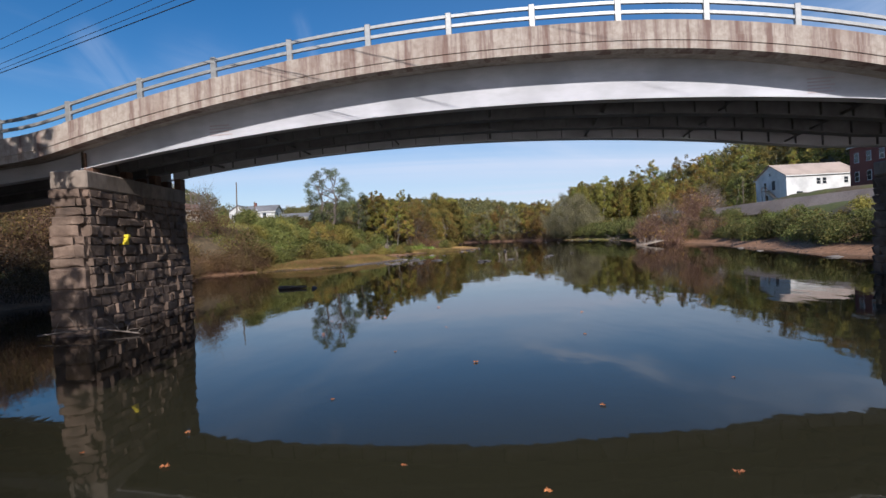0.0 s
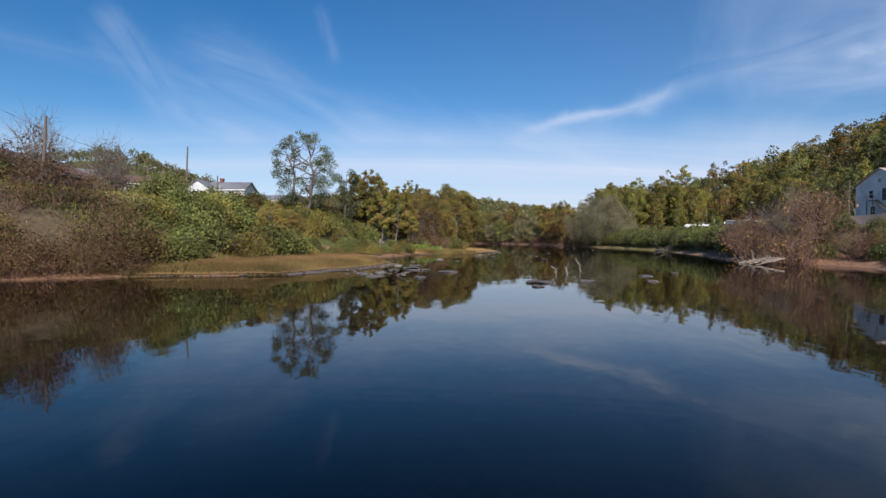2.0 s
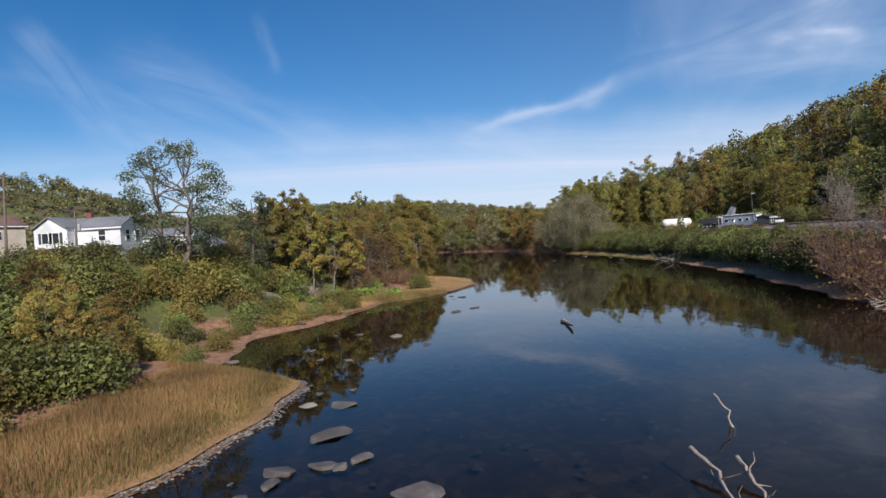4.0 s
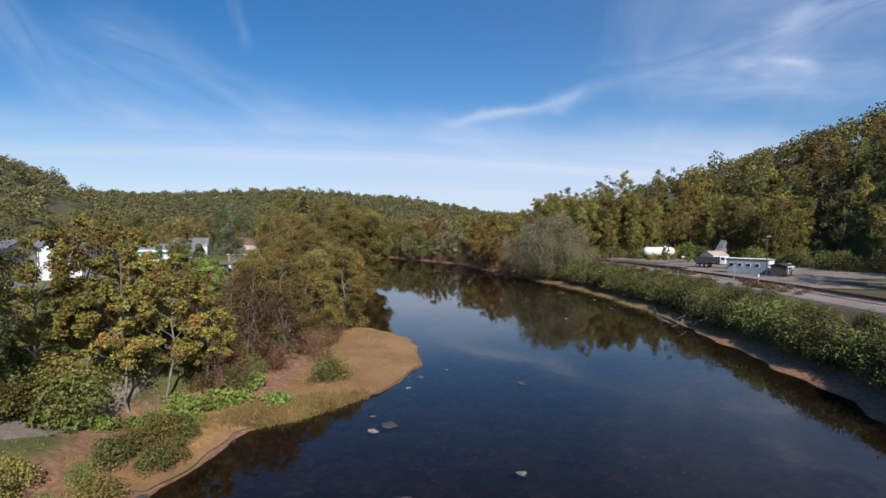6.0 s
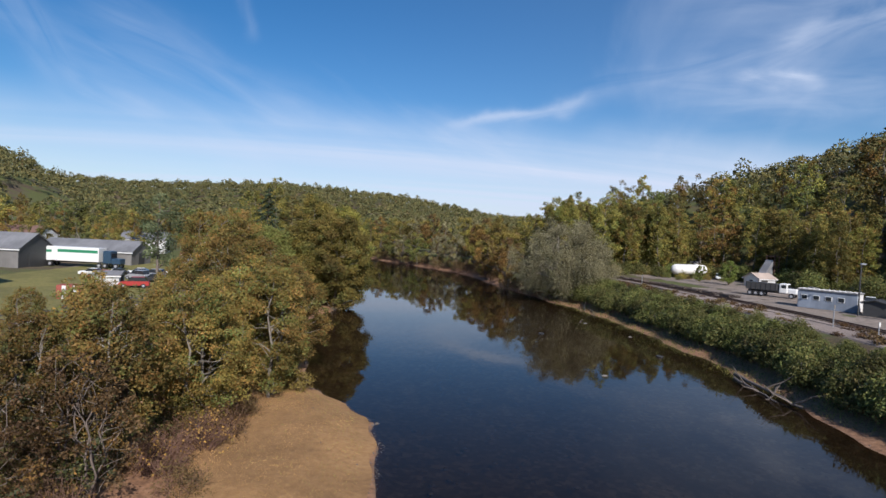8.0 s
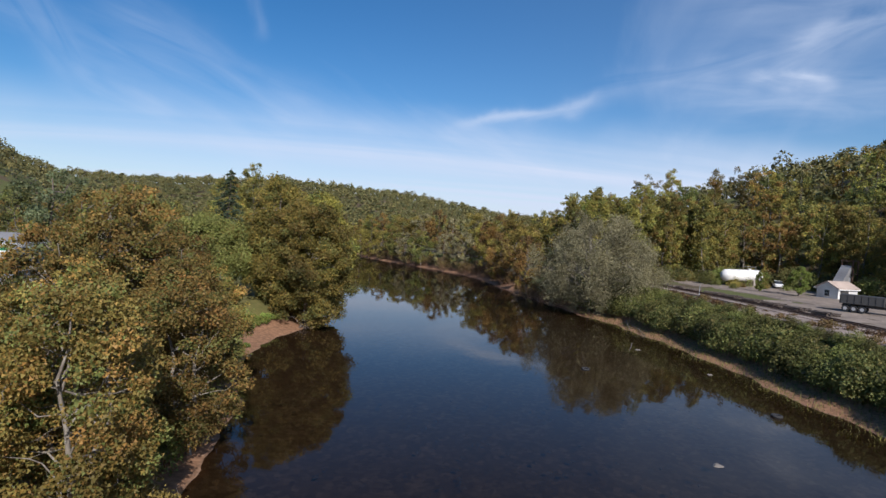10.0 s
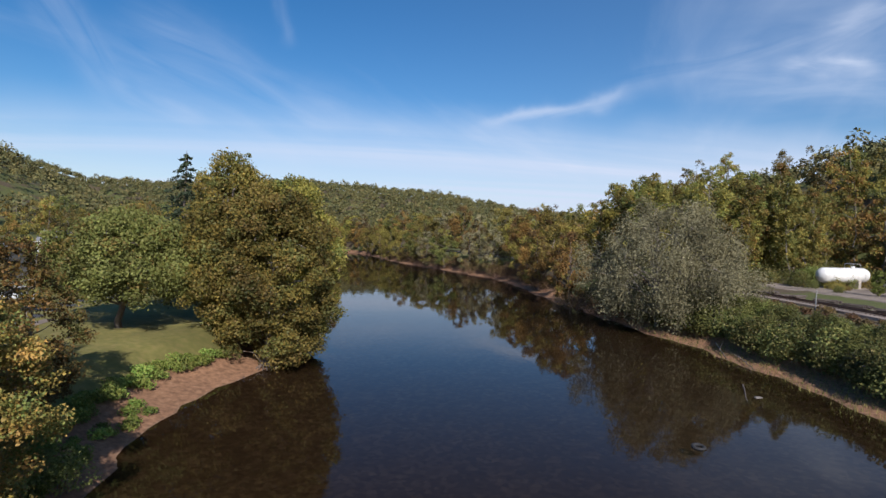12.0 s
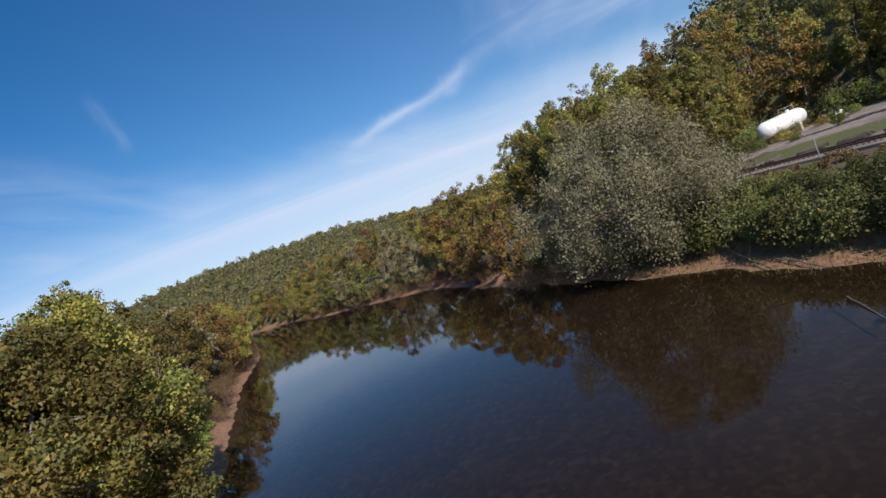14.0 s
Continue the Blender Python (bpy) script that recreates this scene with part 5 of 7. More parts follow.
planted(weed, rows_of(150, 272, 1.3, x_right, 10.0, 16.5, 1, 81), 81, (0.5, 1.2), group="brown weeds along the railway")
planted(green_b, [(66 + 3.2 * k + 2 * math.sin(k), 266 - 0.6 * k + 3 * math.sin(2.1 * k), 0.9 + 0.3 * math.sin(k * 1.7), k % 2) for k in range(14)], 82, group="bushes at the edge of the wood")
planted(wood, [(86, 156, 0.72, 2), (90, 161, 0.8, 3), (82.5, 152, 0.6, 2), (95, 167, 0.85, 3), (88, 150, 0.8, 2)], 97, group="trees beside the yard")
planted(bare_t, [(42, 101, 0.8), (41, 97, 0.7), (68, 137, 1.1), (71, 140, 0.9)], 47)
planted(brown_b, [(50, 246, 0.9), (49, 252, 1.0), (47.5, 258, 1.0)], 48)
planted(brown_b, rows_of(284, 400, 5.0, x_right, 1.5, 4.0, 1, 49), 49, (0.9, 1.3), group="brown brush at the far water edge")
planted(brown_b, rows_of(38, 62, 1.7, x_left, 3.0, 9.0, -1, 50), 50, (0.6, 0.9), group="brown brush on the town bank")
planted(brown_b, rows_of(34, 62, 2.4, x_left, 9.0, 18.0, -1, 51), 51, (0.5, 0.75), group="brown brush on the town bank")
planted(brown_b, rows_of(27, 50, 1.8, x_left, 3.0, 16.0, -1, 52), 52, (0.55, 0.85), group="brown brush on the town bank")
planted(brown_b, [(-22, 66, 0.8), (-25, 68, 0.85), (-24, 64, 0.8), (-29, 67, 0.9), (-28, 70, 0.7), (-33, 68, 0.8)], 83, group="brown brush on the town bank")
planted(bare_t, [(-38, 78, 0.9), (-41, 82, 1.0), (-36, 84, 0.8), (-46, 80, 1.0), (-50, 76, 0.9), (-40, 92, 0.9)], 53, group="bare saplings")
planted(brown_b, rows_of(56, 66, 0.9, x_left, 5.0, 22.0, -1, 67), 67, (0.5, 0.8), group="brown brush on the town bank")
planted(brown_b, rows_of(40, 64, 2.0, x_left, 17.0, 30.0, -1, 68), 68, (0.5, 0.75), group="brown brush on the town bank")
planted(brown_b, rows_of(34, 63, 0.8, x_left, 0.9, 4.5, -1, 93), 93, (0.45, 0.7), group="brush at the foot of the town bank")
planted(brown_b, rows_of(29, 63, 1.3, x_left, 0.1, 1.3, -1, 99), 99, (0.35, 0.55), group="brush at the foot of the town bank")
planted(brown_b + red_b, rows_of(40, 63, 1.2, x_left, 6.0, 16.0, -1, 94), 94, (0.55, 0.85), group="brown brush on the town bank")
# the bushy slope over the golden reeds
planted(green_v + green_b, rows_of(66, 122, 1.7, x_left, 9.5, 12.5, -1, 54), 54, (0.6, 1.0), group="bushes over the reeds")
planted(green_v + vine_b, rows_of(68, 94, 1.3, x_left, 13, 25, -1, 98), 98, (0.55, 0.85), group="bushes over the reeds")
planted(green_v, rows_of(84, 124, 1.8, x_left, 11.5, 16, -1, 55), 55, (0.65, 0.95), group="bushes over the reeds")
planted(vine_b, rows_of(94, 128, 1.9, x_left, 16, 22, -1, 56), 56, (0.5, 0.8), group="bushes over the reeds")
planted(vine_b, rows_of(106, 132, 2.2, x_left, 22, 28, -1, 57), 57, (0.35, 0.6), group="bushes over the reeds")
planted(green_b, rows_of(90, 122, 2.0, x_left, 3.5, 7.5, -1, 58), 58, (0.5, 0.85), group="bushes at the cove")
planted(green_b, rows_of(88, 120, 1.3, x_left, 1.4, 4.2, -1, 70), 70, (0.3, 0.6), group="bushes at the cove")
planted(rusty, [(-19, 84, 0.36, 0), (-22, 88, 0.36, 1), (-17.5, 86, 0.32, 1)], 59)
planted(low_b, [(-10, 124.2, 0.8), (-13.1, 119.8, 0.9), (-8.6, 123.4, 1.1), (-11.9, 120.2, 0.8), (-9.5, 121.8, 1.0), (-14.2, 118.6, 1.0), (-5.8, 128.5, 1.3), (-10.8, 120.6, 0.9), (-15.5, 117.6, 1.1), (-8, 121.2, 0.8), (-7.2, 125.5, 1.2)], 89, group="low plants by the trail")
planted(low_b + green_b, [(-6, 125, 1.2, 0), (-7.5, 124, 1.1, 0), (-3, 124.8, 1.0, 0), (0.3, 130.5, 0.8, 1), (1.2, 131.5, 0.7, 2), (-9, 121, 1.2, 0)], 60)
planted(brown_b, rows_of(126, 160, 3.0, x_left, 9.0, 15, -1, 61), 61, (0.40, 0.65), group="brush behind the spit")
planted(vine_b, rows_of(122, 152, 2.0, x_left, 11, 22, -1, 92), 92, (0.35, 0.65), group="brush under the grove")
planted(brown_b, rows_of(122, 150, 1.3, x_left, 12, 23, -1, 84), 84, (0.5, 0.85), group="brush under the grove")
planted(red_b, [(-3, 141, 0.7), (-5, 133.5, 0.7), (-1.5, 145, 0.7), (-7, 127.5, 0.7)], 87, group="brush under the grove")
planted(green_b, rows_of(124, 158, 3.0, x_left, 12, 24, -1, 88), 88, (0.5, 0.8), group="brush under the grove")
planted(green_b, rows_of(158, 186, 2.2, x_left, 0.8, 4.0, -1, 62), 62, (0.5, 0.9), group="brush under the grove")
planted(low_b, rows_of(183, 211, 0.42, x_left, 3.6, 4.8, -1, 63), 63, (0.55, 0.80), group="low green edge of the lawn")
planted(low_b, rows_of(172, 197, 0.8, x_left, 0.7, 3.0, -1, 69), 69, (0.35, 0.65), group="low green edge of the lawn")
planted(low_b, rows_of(224, 262, 1.0, x_left, 2.2, 4.0, -1, 64), 64, (0.6, 1.0), group="low green edge of the lawn")
planted(brown_b, rows_of(262, 400, 5.0, x_left, 1.5, 4.0, -1, 65), 65, (0.7, 1.1), group="brush at the far water edge")
planted(wood, [(-90 - 8 * k, 60 + 15 * k, 0.8) for k in range(8)], 66)


def reeds(name, y0, y1, d0, d1, count, hgt, mats, seed, label):
    """Standing blades, thick in the middle of the spit and thin at its rim."""
    r = np.random.default_rng(seed)
    y = r.uniform(y0, y1, count)
    reach = np.interp(y, [64, 68, 76, 84, 87, 116, 124, 134, 150, 158], [3, 9, 9.5, 9, 4, 2, 7, 10, 12, 6])
    d = d0 + (reach * d1 - d0) * r.random(count)
    x = x_left(y) - d
    z = height(x, y)
    a = r.uniform(0, 2 * np.pi, count)
    hh = hgt * r.uniform(0.5, 1.25, count) * np.clip(d / 1.2, 0.45, 1)
    lean = r.normal(0, 0.22, (count, 2)) * hh[:, None]
    w2 = 0.012 * r.uniform(0.7, 1.5, count)
    p = np.stack([x, y, z - 0.05], 1)
    t = np.stack([np.cos(a) * w2, np.sin(a) * w2, np.zeros(count)], 1)
    tip = p + np.column_stack([lean, hh])
    mid = (p + tip) / 2 + np.column_stack([-lean * 0.2, hh * 0.06])
    V = np.stack([p - t, p + t, mid + t * 0.8, tip, mid - t * 0.8], 1).reshape(-1, 3)
    i = np.arange(count)[:, None] * 5
    F = np.concatenate([i + np.array([[0, 1, 2]]), i + np.array([[0, 2, 4]]), i + np.array([[4, 2, 3]])])
    idx = (r.random(count) < np.clip(0.75 - d * 0.16, 0.12, 0.75)).astype(int)
    return tagged(link_mesh(name, V, F, mats, None, np.concatenate([idx] * 3)), label, "reeds", kind="stuff")


reeds("reeds", 62.5, 88, 0.3, 1.0, 62000, 0.52, [REED, REED_GREEN], 71, "golden autumn reeds on a low gravel spit")
reeds("reeds", 116, 158, 0.4, 1.0, 30000, 0.26, [REED, REED_GREEN], 72, "short russet marsh grass on a low spit")


def spit_turf(y0, y1, reach, label):
    ys = np.arange(y0, y1, 0.8)
    V, k = [], 14
    for y in ys:
        d = np.linspace(0.25, float(np.interp(y, *reach)), k)
        x = float(x_left(y)) - d
        V.append(np.stack([x, np.full(k, y), height(x, y) + 0.11], 1))
    V = np.concatenate(V)
    F = [(i * k + j, i * k + j + 1, (i + 1) * k + j + 1, (i + 1) * k + j) for i in range(len(ys) - 1) for j in range(k - 1)]
    return tagged(link_mesh("turf", V, F, TURF, smooth=True), label, "grass", kind="structure")


spit_turf(63, 88, ([63, 68, 76, 84, 88], [3, 9.5, 10, 9, 4]), "russet turf under the reeds")
spit_turf(112, 160, ([112, 124, 134, 150, 160], [3, 7, 10, 12, 5]), "russet turf of the low spit")
lawn_y = np.arange(112, 262, 2.0)
LV, lk = [], 24
for y in lawn_y:
    d = np.linspace(4.4 if y > 176 else 15, 55, lk)
    x = float(x_left(y)) - d
    LV.append(np.stack([x, np.full(lk, y), height(x, y) + 0.22], 1))
tagged(link_mesh("lawn", np.concatenate(LV), [(i * lk + j, i * lk + j + 1, (i + 1) * lk + j + 1, (i + 1) * lk + j) for i in range(len(lawn_y) - 1) for j in range(lk - 1)], LAWN, smooth=True), "mown lawn strewn with fallen leaves", "lawn", kind="structure")


def grass_patch(corners, count, hgt, mats, seed, label):
    """Tufts of long grass over a four-cornered piece of the bank."""
    r = np.random.default_rng(seed)
    u, v = r.random(count), r.random(count)
    c = np.array(corners, float)
    p = (c[0] * ((1 - u) * (1 - v))[:, None] + c[1] * (u * (1 - v))[:, None] + c[2] * (u * v)[:, None] + c[3] * ((1 - u) * v)[:, None])
    tuft = r.normal(0, 0.22, (count, 2))
    cell = np.floor(p / 0.8) * 0.8 + 0.4
    p = np.where(r.random(count)[:, None] < 0.7, cell + tuft, p)
    z = height(p[:, 0], p[:, 1])
    a = r.uniform(0, 2 * np.pi, count)
    hh = hgt * r.uniform(0.4, 1.3, count)
    w2 = 0.030 * r.uniform(0.7, 1.5, count)
    base = np.column_stack([p, z - 0.05])
    t = np.stack([np.cos(a) * w2, np.sin(a) * w2, np.zeros(count)], 1)
    tip = base + np.column_stack([r.normal(0, 0.35, (count, 2)) * hh[:, None], hh])
    V = np.stack([base - t, base + t, tip], 1).reshape(-1, 3)
    F = np.arange(count * 3).reshape(-1, 3)
    return tagged(link_mesh("grass", V, F, mats, None, (r.random(count) < 0.4).astype(int)), label, "grass", kind="stuff")


grass_patch([(-44, 66), (-18, 66), (-17, 88), (-46, 100)], 26000, 0.45, [REED_GREEN, LEAF_GREEN], 73, "long rough grass on the bank slope")
grass_patch([(49, 120), (54, 120), (63, 262), (53, 262)], 12000, 0.5, [LEAF_VINE, REED_GREEN], 74, "weedy grass below the railway")
grass_patch([(-24, 112), (-11, 114), (-8.5, 127), (-22, 138)], 7000, 0.16, [LEAF_BRIGHT, REED_GREEN], 75, "green grass beside the trail")
grass_patch([(-8.5, 119.5), (-1, 122.0), (4.5, 128.5), (-5, 125)], 16000, 0.38, [REED_GREEN, REED], 76, "green-gold marsh grass fringing the spit")
planted(green_v + vine_b, [(118 + 4 * math.sin(k * 1.3), 186 + 3.1 * k, 1.0 + 0.5 * abs(math.sin(k * 2.1)), k % 5) for k in range(26)], 90, group="undergrowth at the wood's edge")
planted(green_v + vine_b, [(70 + 3.4 * k, 267 + 2.5 * math.sin(k * 1.9), 0.9 + 0.4 * abs(math.sin(k * 2.7)), (k * 3) % 5) for k in range(14)], 91, group="undergrowth at the wood's edge")
planted(green_b, [(97, 253, 0.6), (99.5, 254, 0.45), (105, 253.5, 0.6), (94, 256, 0.7), (108, 250, 0.6), (93, 248, 0.5)], 96, group="bushes round the tank")

# ---- buildings ----
def house(name, x, y, turn, length, width, wall_h, roof_h, wall_mat, roof_mat, label, openings=(), z=None, over=0.35, chimney=False, category="house"):
    """A gabled building: its long axis is local x; openings are (face, along, height, w, h, kind), faces s, n, e, w."""
    z0 = (gz(x, y) if z is None else z)
    th = empty(name, pose(x, y, z0, 0, 0, turn), label, category)
    L, W = length / 2, width / 2
    bm = bmesh.new()
    vs = [bm.verts.new(p) for p in ((-L, -W, -1.2), (L, -W, -1.2), (L, W, -1.2), (-L, W, -1.2), (-L, -W, wall_h), (L, -W, wall_h), (L, W, wall_h), (-L, W, wall_h), (-L, 0, wall_h + roof_h), (L, 0, wall_h + roof_h))]
    for f in ((0, 1, 5, 4), (2, 3, 7, 6), (1, 2, 6, 9, 5), (3, 0, 4, 8, 7), (3, 2, 1, 0), (4, 5, 9, 8), (6, 7, 8, 9)):
        bm.faces.new([vs[i] for i in f])
    part("wall", bm, wall_mat, th)
    slope = math.hypot(W, roof_h)
    for s in (-1, 1):
        bm = boxed(-L - over, -slope - over, 0.02, L + over, 0.02, 0.16)
        m = Matrix.Translation((0, 0, wall_h + roof_h + 0.02)) @ Matrix.Rotation(math.pi if s > 0 else 0, 4, "Z") @ Matrix.Rotation(math.atan2(roof_h, W), 4, "X")
        bmesh.ops.transform(bm, matrix=m, verts=bm.verts)
        part("roof", bm, roof_mat, th)
        e = boxed(-L - over - 0.02, -0.08, -0.20, L + over + 0.02, 0.06, 0.0)
        ey = s * (W + over * math.cos(math.atan2(roof_h, W)))
        bmesh.ops.transform(e, matrix=Matrix.Translation((0, ey, wall_h - over * roof_h / slope + 0.05)), verts=e.verts)
        part("eave_board", e, TRIM, th)
    for face, a, hz, w, h, kind in openings:
        base = {"s": pose(a, -W, hz), "n": pose(a, W, hz, 0, 0, 180), "e": pose(L, a, hz, 0, 0, 90), "w": pose(-L, a, hz, 0, 0, -90)}[face]
        fr = boxed(-w / 2 - 0.10, -0.07, -0.10, w / 2 + 0.10, 0.02, h + 0.10, bevel=0.01)
        wd = part("window" if kind == "w" else "door", fr, TRIM if kind != "D" else DARK_TRIM, th)
        wd.matrix_basis = base
        if kind == "w":
            part("pane", boxed(-w / 2, -0.085, 0, w / 2, -0.072, h), GLASS, wd)
            part("sash", boxed(-w / 2, -0.105, h / 2 - 0.035, w / 2, -0.086, h / 2 + 0.035), TRIM, wd)
        else:
            part("leaf", boxed(-w / 2, -0.10, 0, w / 2, -0.072, h), {"d": WHITE_PAINT, "D": DARK_TRIM, "g": GREY_WALL}[kind], wd)
    if chimney:
        part("chimney", boxed(-L * 0.3, -0.35, wall_h + roof_h * 0.5, -L * 0.3 + 0.7, 0.35, wall_h + roof_h + 0.9, bevel=0.03), RED_BRICK, th)
    return th


# white two-storey house over the railway
HALL_Z, BRICK_Z = 7.6, 8.6
hr = house("white_hall", 88.9, 133.0, 1, 17, 12, 6.0, 2.9, WHITE_WALL, TAN_ROOF, "white two-storey hall with a tan metal roof beside the railway", z=HALL_Z, openings=[("s", -5.5, 0.6, 1.5, 1.5, "w"), ("s", -1.0, 3.6, 0.9, 1.4, "w"), ("s", 0.4, 3.6, 0.9, 1.4, "w"), ("s", 5.5, 3.6, 0.9, 1.4, "w"), ("w", 1.5, 0.2, 1.0, 1.6, "w"), ("w", 2.0, 3.5, 0.9, 1.4, "w"), ("w", -1.2, 3.0, 0.95, 2.0, "D"), ("w", 0.0, 6.4, 0.6, 0.6, "w"), ("s", 3.0, 0.2, 1.1, 2.1, "D")])
bm = bmesh.new()
for k in range(9):
    box(bm, -9.75, 0.2 - 0.42 * k - 0.3, 2.85 - 0.32 * k, -8.6, 0.2 - 0.42 * k + 0.02, 2.93 - 0.32 * k)
part("stair_step", bm, SLEEPER, hr, "weathered timber steps")
part("landing", boxed(-9.8, 0.0, 2.82, -8.55, 1.7, 2.94), SLEEPER, hr)
for q in ((-9.7, 1.6), (-9.7, 0.1)):
    part("landing_post", boxed(q[0] - 0.06, q[1] - 0.06, -0.5, q[0] + 0.06, q[1] + 0.06, 3.9), SLEEPER, hr)
part("handrail", rodded((-9.7, 0.1, 3.85), (-9.7, -3.6, 1.0), 0.05, sides=6), SLEEPER, hr)
part("handrail", rodded((-9.7, 0.1, 3.85), (-9.7, 1.6, 3.85), 0.05, sides=6), SLEEPER, hr)
house("brick_house", 91.0, 104.5, 90, 17, 12, 8.6, 0.8, RED_BRICK, GREY_ROOF, "dark red brick building with white sash windows", z=BRICK_Z, openings=[("n", a, hz, 1.0, 1.8, "w") for a in (-6.2, -3.0, 0.2, 3.4, 6.6) for hz in (1.6, 5.4)] + [("w", -3, 5.4, 1.0, 1.8, "w"), ("w", 2, 5.4, 1.0, 1.8, "w")])

# white farmhouse on the town terrace: cross wing and porch
fz = 8.3
f1 = house("farmhouse", -46.2, 138.2, 0, 9.4, 6.4, 3.9, 1.5, WHITE_WALL, GREY_ROOF, "white farmhouse with grey roof, cross gable and open porch", [("s", 2.2, 2.0, 0.9, 1.4, "w"), ("e", -1.3, 2.0, 0.9, 1.4, "w"), ("e", 1.4, 2.0, 0.9, 1.4, "w"), ("e", 0, -0.6, 0.9, 1.4, "w")], z=fz, chimney=True)
bm = bmesh.new()
vs = [bm.verts.new(p) for p in ((-5.8, -5.2, -2), (-1.4, -5.2, -2), (-1.4, 0, -2), (-5.8, 0, -2), (-5.8, -5.2, 3.9), (-1.4, -5.2, 3.9), (-1.4, 0, 3.9), (-5.8, 0, 3.9), (-3.6, -5.2, 5.45), (-3.6, 0, 5.45))]
for f in ((0, 1, 5, 8, 4), (1, 2, 6, 5), (3, 0, 4, 7), (2, 3, 7, 9, 6)):
    bm.faces.new([vs[i] for i in f])
part("wing_wall", bm, WHITE_WALL, f1)
for s in (-1, 1):
    bm = boxed(-2.75, -5.6, 0.02, 0.02, 0.0, 0.15) if s < 0 else boxed(-0.02, -5.6, 0.02, 2.75, 0.0, 0.15)
    bmesh.ops.transform(bm, matrix=Matrix.Translation((-3.6, 0, 5.47)) @ Matrix.Rotation(s * math.atan2(1.55, 2.2), 4, "Y"), verts=bm.verts)
    part("wing_roof", bm, GREY_ROOF, f1)
for wx_ in (-4.3, -2.9):
    wd = part("window", boxed(-0.5, -0.07, -0.1, 0.5, 0.02, 1.5), TRIM, f1)
    wd.matrix_basis = pose(wx_, -5.2, 1.9)
    part("pane", boxed(-0.4, -0.085, 0, 0.4, -0.072, 1.4), GLASS, wd)
    for q in (-0.72, 0.72):
        part("shutter", boxed(q - 0.17, -0.09, -0.05, q + 0.17, -0.03, 1.45), DARK_TRIM, wd)
part("porch_roof", boxed(-7.6, -7.0, 1.05, 4.9, -3.2, 1.2, bevel=0.04), GREY_ROOF, f1)
part("porch_floor", boxed(-7.4, -6.8, -1.6, 4.7, -3.2, -1.3), TRIM, f1)
for k in range(8):
    part("porch_post", boxed(-7.3 + k * 1.68, -6.75, -1.4, -7.16 + k * 1.68, -6.6, 1.05), TRIM, f1)
house("garage", -41.2, 152, 0, 9, 7, 3.0, 1.2, WHITE_WALL, GREY_ROOF, "low white outbuilding with grey roof", [("s", -2, 0, 2.4, 2.1, "g"), ("s", 2, 1.0, 0.9, 1.0, "w")], z=8.0, category="garage")
house("house", -49.6, 189.0, 90, 9, 7.4, 5.2, 1.9, WHITE_WALL, GREY_ROOF, "white gabled house with a grey roof beside the lane", [("w", -0.8, 3.2, 0.8, 1.4, "w"), ("w", 0.8, 3.2, 0.8, 1.4, "w"), ("s", -2.5, 3.2, 0.9, 1.3, "w"), ("s", 2.0, 3.2, 0.9, 1.3, "w"), ("s", 0, 0.1, 1.0, 2.0, "D")], z=4.8)
# long metal sheds of the yard
def gable_plate(x, w, wall_h, roof_h):
    """A thin five-cornered cladding on a gable end."""
    bm = bmesh.new()
    v = [[bm.verts.new((x + d, y, z)) for y, z in ((-w + 0.02, -0.2), (w - 0.02, -0.2), (w - 0.02, wall_h), (0, wall_h + roof_h - 0.05), (-w + 0.02, wall_h))] for d in (0.004, 0.03)]
    bm.faces.new(v[0][::-1]), bm.faces.new(v[1])
    for i in range(5):
        bm.faces.new((v[0][i], v[0][(i + 1) % 5], v[1][(i + 1) % 5], v[1][i]))
    return bm



wh = house("warehouse", -66.3, 226, -4, 19, 10, 4.4, 2.8, GREY_WALL, GREY_ROOF, "grey metal warehouse with a gabled roof", [("e", -1, 0.2, 2.0, 3.2, "D"), ("s", 2, 0.2, 3, 3, "g")], z=4.0, category="warehouse")
part("gable_cladding", gable_plate(9.5, 5.0, 4.4, 2.8), DARK_TRIM, wh, "dark sheet cladding on the gable end")
house("warehouse", -54, 243, -4, 20, 9, 3.6, 2.2, GREY_WALL, GREY_ROOF, "long pale grey metal shed beside parked vehicles", [("e", 0, 0.2, 2.4, 3.0, "D")], z=4.0, category="warehouse")
house("shed", -34, 258, 6, 11, 7, 2.6, 1.1, GREY_WALL, BROWN_ROOF, "low shed with a brown roof", [("s", 0, 0, 2, 2, "D")], category="shed")
house("house", -60, 286, 10, 12, 8, 4.0, 2.2, WHITE_WALL, GREY_ROOF, "white house in the valley town", [("s", -3, 1, 1, 1.4, "w"), ("s", 3, 1, 1, 1.4, "w")])
house("house", -88, 276, -8, 12, 8, 4.2, 2.2, WHITE_WALL, BROWN_ROOF, "white house with brown roof in the valley town", [("s", -3, 1, 1, 1.4, "w"), ("s", 3, 1, 1, 1.4, "w")])
house("house", -42, 300, 0, 10, 8, 4.0, 2.6, CREAM_WALL, BROWN_ROOF, "cream house with brown roof in the valley town", [("s", 0, 1, 1, 1.4, "w")])
house("storage_shed", -34.0, 204.6, 8, 3.6, 3.0, 1.9, 0.5, WHITE_WALL, GREY_ROOF, "small pale storage shed on the grass", [("e", 0, 0, 1.2, 1.7, "D")], category="shed")
